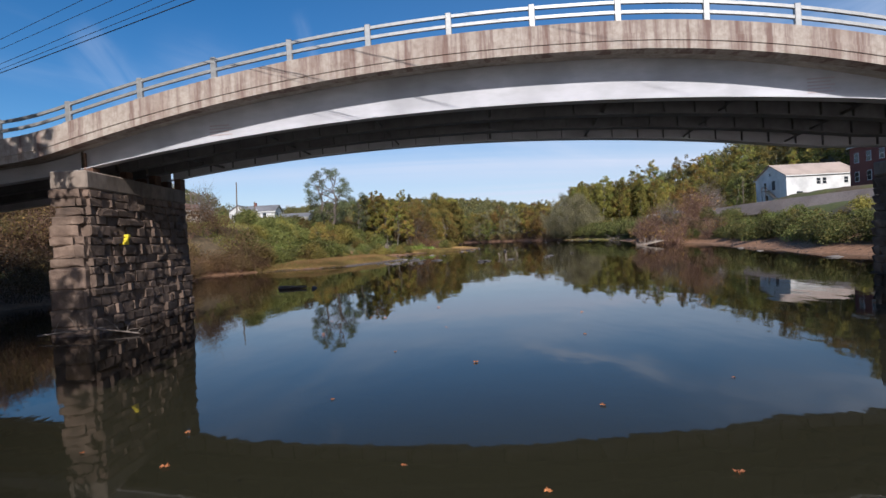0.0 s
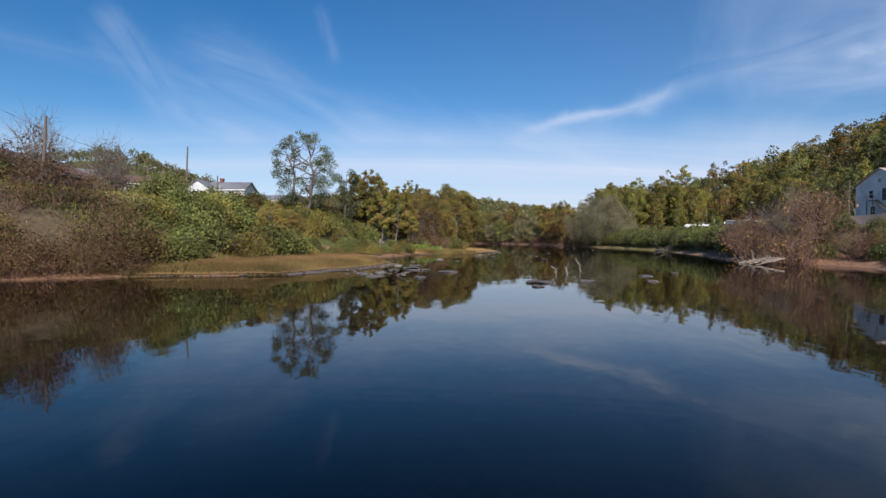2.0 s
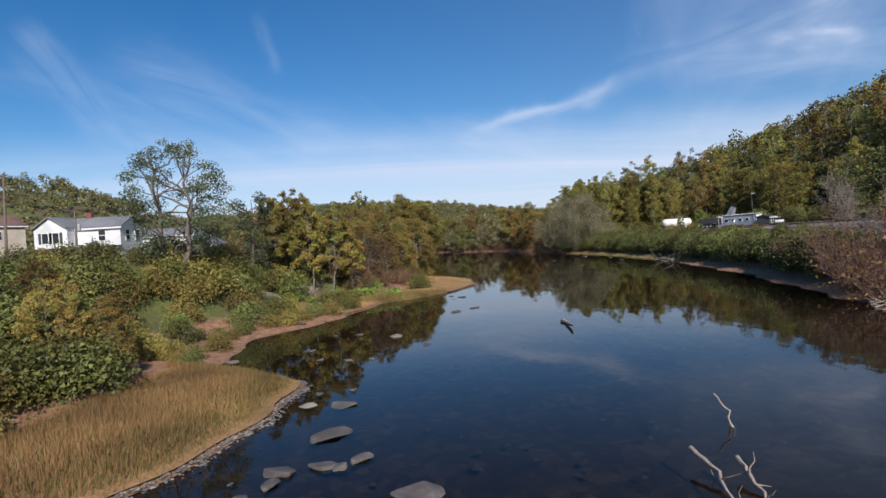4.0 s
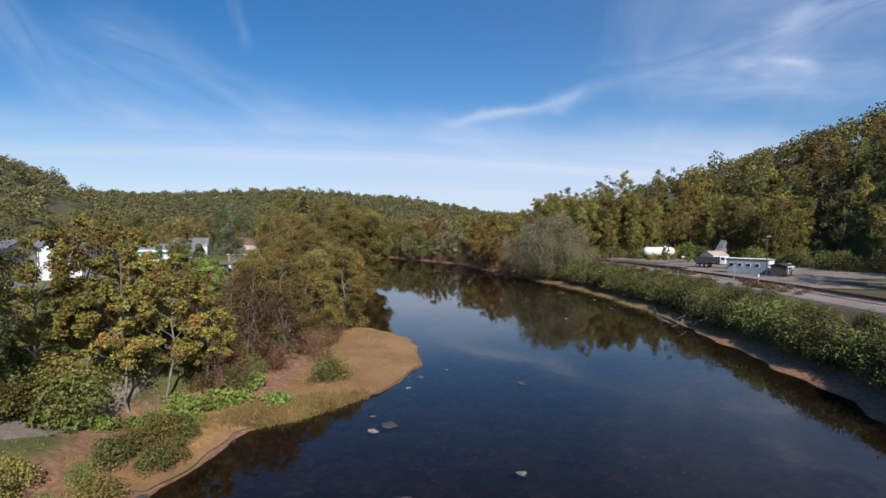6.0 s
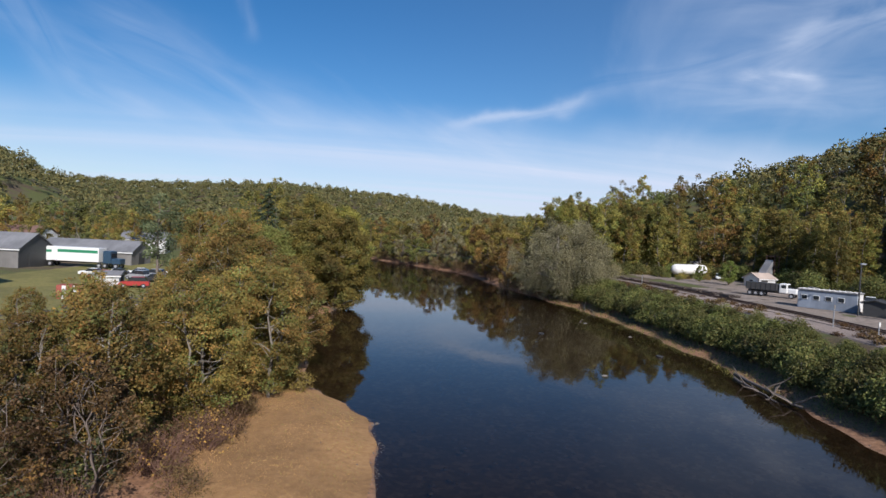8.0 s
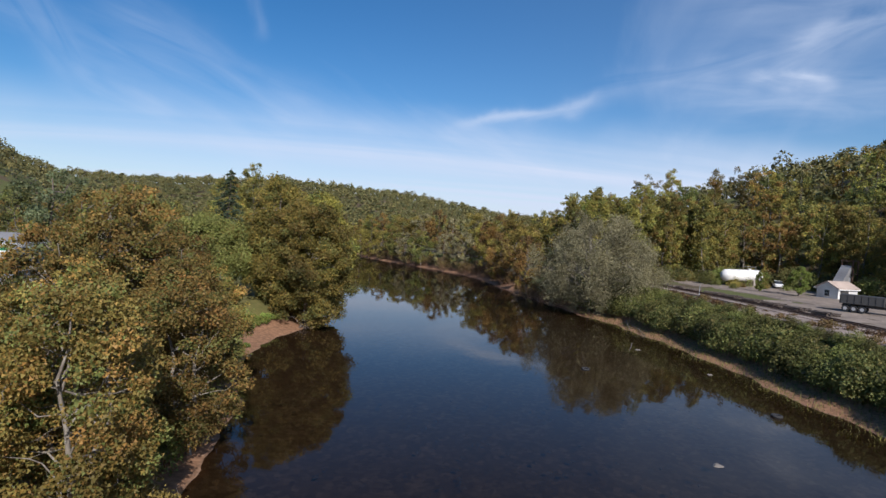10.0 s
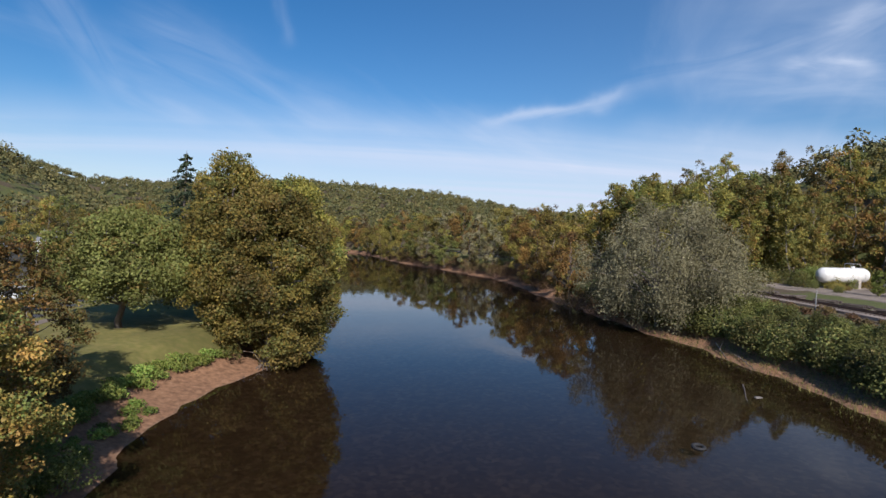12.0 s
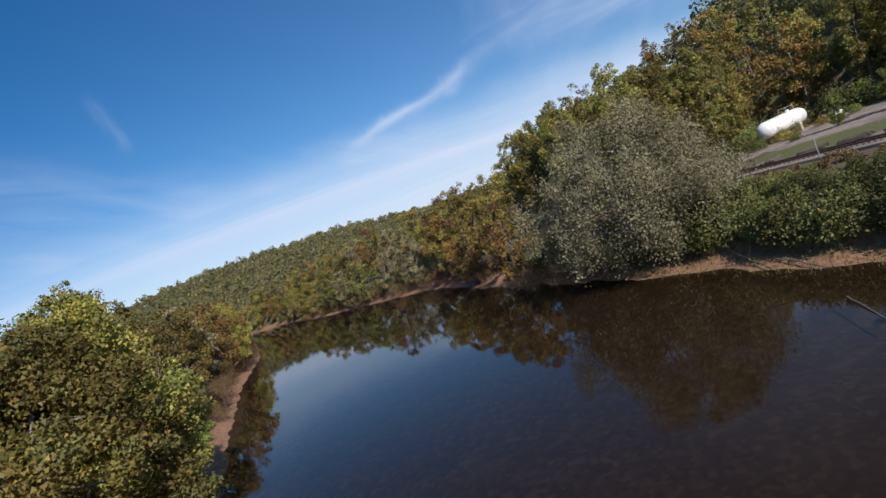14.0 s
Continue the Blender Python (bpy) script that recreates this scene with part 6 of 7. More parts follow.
# houses along the road
house("house", -81, 142, 58, 12, 8, 4.6, 1.8, CREAM_WALL, GREY_ROOF, "cream two-storey house with dark grey roof", [("s", 2, 2.2, 1, 1.3, "w"), ("s", -2, 2.2, 1, 1.3, "w"), ("e", 0, 2.2, 1, 1.3, "w"), ("s", 0, 0, 1, 2, "D")], z=10.6)
house("house", -72.5, 149, 58, 12, 8, 4.6, 1.9, CREAM_WALL, BROWN_ROOF, "cream house with reddish brown roof", [("s", 2, 2.2, 1, 1.3, "w"), ("s", -2, 2.2, 1, 1.3, "w"), ("s", 0, 0, 1, 2, "D")], z=9.8)
house("house", -66, 176, 30, 11, 7.5, 3.4, 2.6, WHITE_WALL, BROWN_ROOF, "white cottage with steep red-brown roof", [("s", 2, 1.2, 1, 1.3, "w"), ("e", 0, 1.2, 1, 1.3, "w")], z=7.4)
house("long_building", -60.5, 103, 96, 20, 10, 3.2, 2.4, PINK_BRICK, BROWN_ROOF, "long low pink brick building with a brown roof", [("w", 0, 1.0, 1.2, 1.3, "w"), ("w", 3, 1.0, 1.2, 1.3, "w"), ("n", -6, 1, 1.2, 1.3, "w")], z=8.4, category="building")

# ---- poles and cables ----
utility_pole(-55.4, 91.4, 10.2, "tall utility pole with crossarms and two transformer cans", 2, 2)
utility_pole(-36.5, 76, 6.6, "pale slender wooden pole above the brush", 0, 0, 3)
utility_pole(-43.7, 116, 10.0, "bare dark wooden utility pole", 0, 0, 2)
utility_pole(-49.5, 108, 7.6, "utility pole beside the houses with a side arm", 1, 0)
utility_pole(-47.5, 112, 6.2, "short pale utility pole beside the houses", 0, 1, -1, True)
utility_pole(-44.6, 130, 6.4, "short utility pole with a transformer can", 0, 1)
cable((-55.4, 91.4, 18.4), (-49.5, 108, 14.6), 0.5)
cable((-55.4, 91.4, 18.4), (-110, 60, 20), 1.2)
cable((-55.4, 91.4, 17.4), (-110, 60, 19), 1.2)
for k_, (a_, b_) in enumerate((((-56, 42.8, 10.8), (34, -3.9, 10.8)), ((-56, 43.2, 10.9), (34, -4.6, 10.9)), ((-56, 43.5, 11.0), (34, -5.4, 11.0)), ((-56, 43.8, 12.0), (34, -4.4, 12.0)), ((-56, 44.3, 12.3), (34, -5.4, 12.3)), ((-56, 43.5, 14.4), (34, -4.4, 14.4)))):
    cable(a_, b_, 0.4, radius=0.017 if k_ == 0 else 0.010)
utility_pole(-56.3, 43.5, 8.0, "utility pole carrying cables over the road", 2)
utility_pole(34.4, -4.0, 8.6, "utility pole carrying cables over the river bank", 2)

# ---- railway and yard ----
RAIL_LINE = [(57.5, -20), (57.5, 20), (57.5, 60), (58.5, 90), (61, 115), (65.6, 140), (69.6, 163), (71.4, 180), (72.4, 195), (73.2, 211), (73.4, 226), (72, 250), (70, 266), (65.5, 300), (56, 345), (38, 390), (20, 440)]
bed, RP, RD, RN = strip("ballast_bed", [(x, y, 5.75 + 0.45 * float(sstep(y, 130, 100))) for x, y in RAIL_LINE], 5.2, BALLAST, 0.0, "brown-grey crushed stone railway ballast", "ballast", crown=0.05, step=0.62, ledge=0.75)
strip("ballast_shoulder", [(x - 4.4, y, 5.62 + 0.45 * float(sstep(y, 130, 100))) for x, y in RAIL_LINE if 15 < y < 212], 10.0, BALLAST, 0.0, "grey stone shoulder spilling from the railway", "ballast", crown=0.04, step=0.62, ledge=2.0, edge=0.28)
track = empty("railway_track", pose(0, 0, 0), "single rusty railway track on grey ballast", "railway")
for s in (-0.7175, 0.7175):
    xy = RP[:, :2] + RN * s
    prof = [(-0.07, 0.0), (0.07, 0.0), (0.035, 0.03), (0.035, 0.17), (-0.035, 0.17), (-0.035, 0.03)]
    V = np.stack([np.column_stack([xy + RN * a, RP[:, 2] + 0.15 + b]) for a, b in prof], 1).reshape(-1, 3)
    F = [(i * 6 + j, i * 6 + (j + 1) % 6, (i + 1) * 6 + (j + 1) % 6, (i + 1) * 6 + j) for i in range(len(xy) - 1) for j in range(6)]
    link_mesh("rail", V, F, RUST, track)
strip("yard", [(104, 176), (106, 200), (106, 225), (102, 250), (100, 262)], 30, GRAVEL, 0.10, "pale gravel yard beside the railway", "yard")
strip("yard", [(76.5, 158), (81, 182), (82.5, 205), (83, 226)], 13, GRAVEL, 0.08, "trampled gravel between the track and the yard", "yard")
strip("track_road", [(90, 150), (91, 175), (92, 205), (93, 235), (92, 258), (86, 290)], 7.5, GRAVEL, 0.16, "gravel service road beside the railway", "road")
strip("road", [(-30, 130), (-29, 150), (-27.5, 165), (-25, 180), (-23, 192), (-24, 215), (-24, 262)], 5.0, ASPHALT, 0.22, "narrow asphalt lane past the lawn", "road")
strip("pavement", [(-24.5, 150), (-23.8, 165), (-21.4, 180), (-19.4, 192), (-20, 215)], 1.2, GRAVEL, 0.26, "pale concrete footpath beside the lane", "path")
strip("trail", [(-17, 112), (-14.5, 119), (-13, 124), (-11.8, 130), (-13, 140)], 1.6, GRAVEL, 0.12, "sandy foot trail", "path")
strip("yard", [(-40, 196), (-44, 212), (-44, 232)], 16, GRAVEL, 0.19, "gravel yard before the metal sheds", "yard")
strip("driveway", [(-46, 100), (-41, 112), (-39, 125)], 3.4, GRAVEL, 0.16, "gravel driveway between the houses", "road")


def wheel(parent, x, y, r, w=0.28):
    t = part("wheel", rodded((x, y - w / 2, r), (x, y + w / 2, r), r, r, 16), RUBBER, parent)
    part("rim", rodded((x, y - w / 2 - 0.01, r), (x, y + w / 2 + 0.01, r), r * 0.55, r * 0.55, 12), SILVER_PAINT, t)


def car(x, y, turn, paint, label, suv=False):
    z = gz(x, y) + 0.22
    th = empty("parked_car", pose(x, y, z, 0, 0, turn), label, "car", "parked cars")
    hgt = 1.72 if suv else 1.45
    prof = [(-2.2, 0.35), (-2.25, 0.75), (-1.9, 0.95), (-1.0, hgt * 0.62), (2.1, hgt * 0.62), (2.25, 0.8), (2.2, 0.35)]
    for nm, p, wd, mt in (("body", prof, 0.88, paint), ("cabin", [(-1.05, hgt * 0.60), (-0.45, hgt), (1.5 if suv else 1.0, hgt), (2.0, hgt * 0.60)], 0.76, GLASS)):
        bm = bmesh.new()
        a = [bm.verts.new((u, -wd, v)) for u, v in p]
        b = [bm.verts.new((u, wd * 1.0, v)) for u, v in p]
        bm.faces.new(a), bm.faces.new(b[::-1])
        for i in range(len(p)):
            bm.faces.new([a[i], b[i], b[(i + 1) % len(p)], a[(i + 1) % len(p)]])
        bmesh.ops.recalc_face_normals(bm, faces=bm.faces)
        bmesh.ops.bevel(bm, geom=list(bm.edges), offset=0.05, segments=2, affect="EDGES")
        part(nm, bm, mt, th)
    part("roof_panel", boxed(-0.42, -0.70, hgt - 0.02, 1.45 if suv else 0.95, 0.70, hgt + 0.03, bevel=0.015), paint, th)
    for wx_ in (-1.4, 1.4):
        for wy_ in (-0.80, 0.80):
            wheel(th, wx_, wy_, 0.34, 0.22)
    for q in (-0.6, 0.6):
        part("headlight", boxed(-2.30, q - 0.17, 0.68, -2.2, q + 0.17, 0.82, bevel=0.02), TRIM, th)


car(-29.5, 203, 15, RED_PAINT, "red estate car parked on the grass edge", True)
car(-33, 213, -20, SILVER_PAINT, "silver pickup-like car parked in the yard", True)
car(-29.5, 211, 10, BLACK_PAINT, "black car parked in the yard")
car(-38, 216, 30, BLACK_PAINT, "dark car among parked vehicles in the yard")
car(-41, 214, -10, WHITE_PAINT, "white car among parked vehicles in the yard")
car(-37.6, 209, 70, RED_PAINT, "dark red car among parked vehicles in the yard", True)
car(-35.2, 219, 12, WHITE_PAINT, "white car parked close to the shed")
car(-31.5, 216.5, -5, SILVER_PAINT, "silver car parked close to the shed", True)
car(-19.5, 252, 40, BLACK_PAINT, "black car parked on a drive beyond the lawn")
car(-29.6, 223, 8, WHITE_PAINT, "white pickup-like car parked beyond the lawn", True)
car(-26, 232, 5, BLUE_PAINT, "dark blue car parked beside the lane")


def semi_trailer(x, y, turn):
    z = gz(x, y) + 0.2
    th = empty("semi_truck", pose(x, y, z, 0, 0, turn), "dark tractor with a long white green-striped box trailer", "truck")
    part("box", boxed(-8.0, -1.25, 1.15, 4.2, 1.25, 4.0, bevel=0.05), WHITE_PAINT, th, "white trailer box")
    for q in (-1.262, 1.252):
        part("stripe", boxed(-4.2, q, 2.9, 4.0, q + 0.01, 3.5), GREEN_PAINT, th)
        part("sign_bar", boxed(-6.6, q, 2.8, -5.4, q + 0.01, 3.3), GREEN_PAINT, th)
    part("chassis", boxed(-7.8, -0.5, 0.85, 8.2, 0.5, 1.12, bevel=0.03), DARK_TRIM, th)
    bm = boxed(4.9, -1.15, 0.9, 6.6, 1.15, 3.5, bevel=0.15)
    part("cab", bm, BLUE_PAINT, th)
    part("hood", boxed(6.5, -0.95, 0.8, 8.4, 0.95, 2.0, bevel=0.15), BLUE_PAINT, th)
    part("windscreen", boxed(6.56, -0.95, 2.15, 6.63, 0.95, 3.0), GLASS, th)
    for wx_ in (-7.0, -5.8, 4.2, 5.4, 7.6):
        for wy_ in (-1.0, 1.0):
            wheel(th, wx_, wy_, 0.5, 0.3)


semi_trailer(-50, 228.5, -8)


def dump_truck(x, y, turn):
    z = gz(x, y) + 0.2
    th = empty("dump_truck", pose(x, y, z, 0, 0, turn), "white cab dump truck with a dark bed on the gravel yard", "truck")
    bm = boxed(-4.6, -1.2, 1.25, 1.2, 1.2, 2.7, bevel=0.06)
    part("dump_bed", bm, DARK_TRIM, th, "dark steel dump bed")
    for k in range(7):
        part("bed_rib", boxed(-4.4 + k * 0.9, -1.27, 1.3, -4.3 + k * 0.9, -1.2, 2.7), DARK_TRIM, th)
    part("chassis", boxed(-4.4, -0.45, 0.8, 4.4, 0.45, 1.15, bevel=0.03), DARK_TRIM, th)
    part("cab", boxed(1.5, -1.1, 0.9, 3.0, 1.1, 2.85, bevel=0.15), WHITE_PAINT, th)
    part("hood", boxed(2.9, -0.85, 0.8, 4.6, 0.85, 1.9, bevel=0.18), WHITE_PAINT, th)
    part("windscreen", boxed(2.97, -0.95, 1.95, 3.03, 0.95, 2.65), GLASS, th)
    part("side_window", boxed(1.9, -1.12, 1.95, 2.75, -1.09, 2.6), GLASS, th)
    part("grille", boxed(4.58, -0.5, 0.9, 4.65, 0.5, 1.75), SILVER_PAINT, th)
    for wx_ in (-3.8, -2.7, -1.6, 3.7):
        for wy_ in (-0.95, 0.95):
            wheel(th, wx_, wy_, 0.5, 0.32)


dump_truck(89.8, 209, -55)


def gas_tank(x, y, turn):
    z = gz(x, y)
    th = empty("gas_tank", pose(x, y, z, 0, 0, turn), "long white cylindrical gas tank on concrete saddles", "tank")
    bm = bmesh.new()
    bmesh.ops.create_uvsphere(bm, u_segments=28, v_segments=16, radius=1.5)
    for v in bm.verts:
        v.co = Vector((v.co.z + (5.0 if v.co.z > 0 else -5.0), v.co.x, v.co.y + 2.7)) if abs(v.co.z) > 1e-4 else Vector((0, v.co.x, v.co.y + 2.7))
    part("vessel", bm, TANK_WHITE, th, smooth=True)
    for q in (-3.2, 3.2):
        part("saddle", boxed(q - 0.35, -1.2, -0.5, q + 0.35, 1.2, 1.75, bevel=0.06), CONCRETE, th)
    for q in (-4.3, -1.6, 1.6, 4.3):
        part("band", rodded((q - 0.05, 0, 2.7), (q + 0.05, 0, 2.7), 1.515, 1.515, 28), TANK_WHITE, th)
    part("manway", rodded((2.6, 0, 4.1), (2.6, 0, 4.5), 0.35, 0.35, 12), TANK_WHITE, th)
    for q in ((1.2, -0.6), (1.2, 0.6), (3.8, -0.6), (3.8, 0.6)):
        part("guard_post", rodded((q[0], q[1], 4.0), (q[0], q[1], 5.0), 0.035, 0.035, 6), SILVER_PAINT, th)
    for q in (-0.6, 0.6):
        part("guard_rail", rodded((1.2, q, 5.0), (3.8, q, 5.0), 0.035, 0.035, 6), SILVER_PAINT, th)


gas_tank(102.5, 258.5, 14)


def crew_car(x, y, turn):
    """Flat-roofed cabin like a railway car, painted shade in its blue-grey wall colour."""
    z = gz(x, y) + 0.1
    th = empty("yard_cabin", pose(x, y, z, 0, 0, turn), "flat-roofed yard cabin with square windows, walls blue-grey from painted shade", "cabin")
    part("wall", boxed(-4.2, -1.6, 0, 4.2, 1.6, 3.0, bevel=0.03), SHADED_WALL, th)
    part("roof", boxed(-4.4, -1.8, 3.0, 4.4, 1.8, 3.2, bevel=0.04), GREY_ROOF, th)
    for k in range(12):
        part("roof_rib", boxed(-4.2 + k * 0.74, -1.75, 3.2, -4.12 + k * 0.74, 1.75, 3.28), TRIM, th)
    # White panel: the cabin's sunlit end set off by colour.
    part("end_panel", boxed(4.2, -1.5, 0.1, 4.26, 1.5, 2.9), WHITE_PAINT, th)
    for k in range(4):
        wd = part("window", boxed(-3.7 + k * 1.75, -1.66, 1.45, -2.7 + k * 1.75, -1.6, 2.25), TRIM, th)
        part("pane", boxed(-3.6 + k * 1.75, -1.69, 1.53, -2.8 + k * 1.75, -1.662, 2.17), GLASS, wd)


crew_car(85.5, 190.5, -58)
house("yard_shed", 86.8, 183.0, 32, 3.2, 2.8, 2.2, 0.35, DARK_TRIM, DARK_TRIM, "dark shed with white trim beside the cabin", [("e", 0, 0.2, 1.0, 1.9, "d"), ("s", 0, 0.8, 1.0, 1.0, "w")], category="shed")
house("pump_house", 108.0, 236, 10, 5.4, 4.6, 2.3, 1.2, WHITE_WALL, TAN_ROOF, "pale yard building with a faded tan roof", [("s", -1, 0, 2, 2.2, "D"), ("w", 0, 0.6, 1, 1.2, "w")], category="building")
cv = empty("conveyor_tower", pose(114.5, 241, gz(114.5, 241), 0, 0, 20), "grey sheet-metal conveyor with a rusty tower", "conveyor")
bm = bmesh.new()
vs = [bm.verts.new(p) for p in ((-6, -1, 0), (0, -1, 0), (0, -1, 7), (-6, 1, 0), (0, 1, 0), (0, 1, 7))]
for f in ((0, 1, 2), (5, 4, 3), (0, 3, 4, 1), (1, 4, 5, 2), (2, 5, 3, 0)):
    bm.faces.new([vs[i] for i in f])
part("chute", bm, GREY_ROOF, cv)
for q in ((0.4, -1.1), (0.4, 1.1), (2.4, -1.1), (2.4, 1.1)):
    part("tower_leg", boxed(q[0] - 0.12, q[1] - 0.12, -0.3, q[0] + 0.12, q[1] + 0.12, 8.2), RUST, cv)
for hz in (2.5, 5.0, 7.9):
    part("tower_deck", boxed(0.2, -1.3, hz, 2.6, 1.3, hz + 0.18), RUST, cv)
lp = empty("yard_lamp", pose(83.5, 183, gz(83.5, 183)), "tall dark lamp pole with one lamp head", "lamp post")
part("shaft", rodded((0, 0, -0.3), (0, 0, 8.2), 0.11, 0.08), DARK_TRIM, lp)
part("lamp_head", boxed(-0.1, -0.15, 8.0, 0.8, 0.15, 8.25, bevel=0.05), SILVER_PAINT, lp)
for sx, sy, hh, board in ((67.4, 170.5, 3.0, False), (66.6, 163.5, 1.9, True), (69.6, 224, 2.6, False)):
    sg = empty("track_sign", pose(sx, sy, gz(sx, sy), 0, 0, 20), "slender pale trackside marker post", "sign post", "trackside posts")
    part("post", boxed(-0.05, -0.05, -0.3, 0.05, 0.05, hh, bevel=0.01), SILVER_PAINT, sg)
    part("board", boxed(-0.18, -0.08, hh - 0.5, 0.18, -0.05, hh, bevel=0.01), WHITE_PAINT if board else GREY_WALL, sg)
hp = empty("trackside_pole", pose(70.5, 127, gz(70.5, 127)), "thin dark pole beside the railway", "pole")
part("shaft", rodded((0, 0, -0.5), (0, 0, 8), 0.10, 0.07), POLE_WOOD, hp)
r_ = np.random.default_rng(77)


def tie_stack(x, y, turn, n, label):
    th = empty("tie_stack", pose(x, y, gz(x, y) + 0.1, 0, 0, turn), label, "timber pile", "timber piles")
    me = None
    for k in range(n):
        if me is None:
            ob = part("tie", boxed(-1.3, -0.11, 0, 1.3, 0.11, 0.17, bevel=0.015), SLEEPER, th)
            me = ob.data
        else:
            ob = new("tie", me)
            ob.parent = th
        ob.matrix_basis = pose(r_.uniform(-0.3, 0.3), (k % 12) * 0.26 - 1.5, 0.17 * (k // 12), r_.uniform(-4, 4), r_.uniform(-3, 3), r_.uniform(-9, 9))


for k in range(6):
    tie_stack(78.4 - 0.1 * k, 206 + 5.2 * k, -80 + 4 * k, 30, "loose pile of old wooden railway ties beside the track")
for k in range(5):
    tie_stack(76.6 - 0.6 * k, 238 + 5.0 * k, 20 + 20 * k, 28, "loose heap of grey railway ties beside the track")
car(110.5, 256, 60, WHITE_PAINT, "white pickup-like car parked beside the gas tank", True)
car(99, 196, 40, WHITE_PAINT, "white pickup-like car parked in the yard", True)
car(103, 214, -30, WHITE_PAINT, "white car parked in the gravel yard")
car(108, 219, 10, SILVER_PAINT, "silver car parked in the gravel yard")
rb = empty("red_crate", pose(-30.6, 186.5, gz(-30.6, 186.5) + 0.15, 0, 0, 10), "weathered red slatted box with white stripes", "crate")
part("body", boxed(-1.5, -1.0, 0, 1.5, 1.0, 1.9, bevel=0.04), OLD_RED, rb)
for k in range(5):
    part("slat", boxed(-1.45 + 0.6 * k, -1.05, 0.05, -1.0 + 0.6 * k, -1.0, 1.85), OLD_RED if k % 2 == 0 else TRIM, rb)

# ---- river stones, logs, leaves ----
def rock_mesh(seed, mat):
    """An angular slab: the hull of random corners, its edges taken off."""
    r = np.random.default_rng(seed)
    bm = bmesh.new()
    for d in sphere_dirs(17, r):
        bm.verts.new((d * np.array([1.15, 1.15, 0.62 if d[2] > 0 else 0.7]) * r.uniform(0.85, 1.12)).tolist())
    bmesh.ops.convex_hull(bm, input=bm.verts)
    bmesh.ops.delete(bm, geom=[v for v in bm.verts if not v.link_faces], context="VERTS")
    bmesh.ops.bevel(bm, geom=list(bm.edges), offset=0.06, segments=1, affect="EDGES")
    me = bpy.data.meshes.new("stone")
    bm.to_mesh(me)
    bm.free()
    me.materials.append(mat)
    return me


rocks = [rock_mesh(400 + k, ROCK) for k in range(5)] + [rock_mesh(410 + k, PALE_ROCK) for k in range(3)]


def river_rock(x, y, w, d, h, k, label="dark flat rock rising from the shallow water", turn=None):
    ob = tagged(new("river_rock", rocks[k % 8]), label, "rock", "rocks in the river")
    ob.matrix_basis = pose(x, y, max(gz(x, y), -0.05) + 0.22 * h, 0, 0, r_.uniform(0, 360) if turn is None else turn) @ Matrix.Diagonal((w / 2, d / 2, h, 1))


for k, (x, y, w_) in enumerate([(4.8, 60.6, 1.5), (8.0, 61.9, 0.9), (4.4, 58.0, 0.85), (13.5, 67.3, 1.1), (17.1, 71.3, 0.6), (12.2, 62.5, 0.8), (-3.8, 79.3, 1.2), (-0.6, 70.2, 1.5), (-3.6, 72.7, 1.0), (-2.9, 72.5, 0.7), (-2.4, 73.0, 0.9), (-4.9, 72.5, 1.1), (-2.3, 64, 1.1), (-5.4, 65, 1.3), (-5.5, 68.6, 1.0), (-5.0, 71.6, 0.8), (-7.6, 92.9, 0.6), (-6.7, 98.5, 0.5), (-4.9, 98.3, 0.6), (-6.7, 67.4, 0.8)]):
    river_rock(x, y, w_ * 1.1, w_ * 0.8, 0.16 + 0.09 * w_, k % 5)
for k, (x, y, w_) in enumerate([(-3.8, 75.5, 1.7), (-5.4, 79.7, 0.8), (-5.2, 81.5, 0.5), (-4.7, 88.9, 0.7), (-6.5, 89.6, 0.6), (-3.2, 88.7, 0.4), (-1.8, 96.4, 1.2), (0.2, 92, 0.7), (3.6, 107.8, 1.3), (5.7, 109.8, 1.2), (12.7, 112.2, 0.7), (-7.3, 111.5, 0.6), (-10.7, 105.6, 0.9), (-3.6, 81.8, 0.4), (-14.4, 105, 0.9), (-12.4, 91, 1.0), (4.3, 119.7, 0.8), (17.7, 130.3, 1.0), (5.5, 120.8, 1.3), (4.3, 122.7, 0.6), (8.8, 133.4, 0.8), (7.4, 129.8, 0.5), (11.5, 135.9, 0.6)]):
    river_rock(x, y, w_ * 1.1, w_ * 0.85, 0.14 + 0.08 * w_, k + (5 if k % 3 == 1 else 0), "weathered river stone in the shallows")
for k, (x, y, w_) in enumerate([(48, 203.2, 0.9), (50.4, 190.6, 0.7), (35.1, 166.5, 0.9), (46, 40, 0.8), (27.5, 38, 1.2), (30.5, 52, 0.9), (33, 60, 1.0)]):
    river_rock(x, y, w_, w_ * 0.7, 0.2, 5 + k % 3, "pale stone by the muddy railway bank")
for k in range(16):
    a, q = r_.uniform(0, 6.28), r_.random() ** 0.5
    river_rock(-5.6 + 2.6 * q * math.cos(a), 68.5 + 4.0 * q * math.sin(a), r_.uniform(0.25, 0.7), r_.uniform(0.2, 0.5), r_.uniform(0.10, 0.2), k, "dark slab in the cluster of river stones")


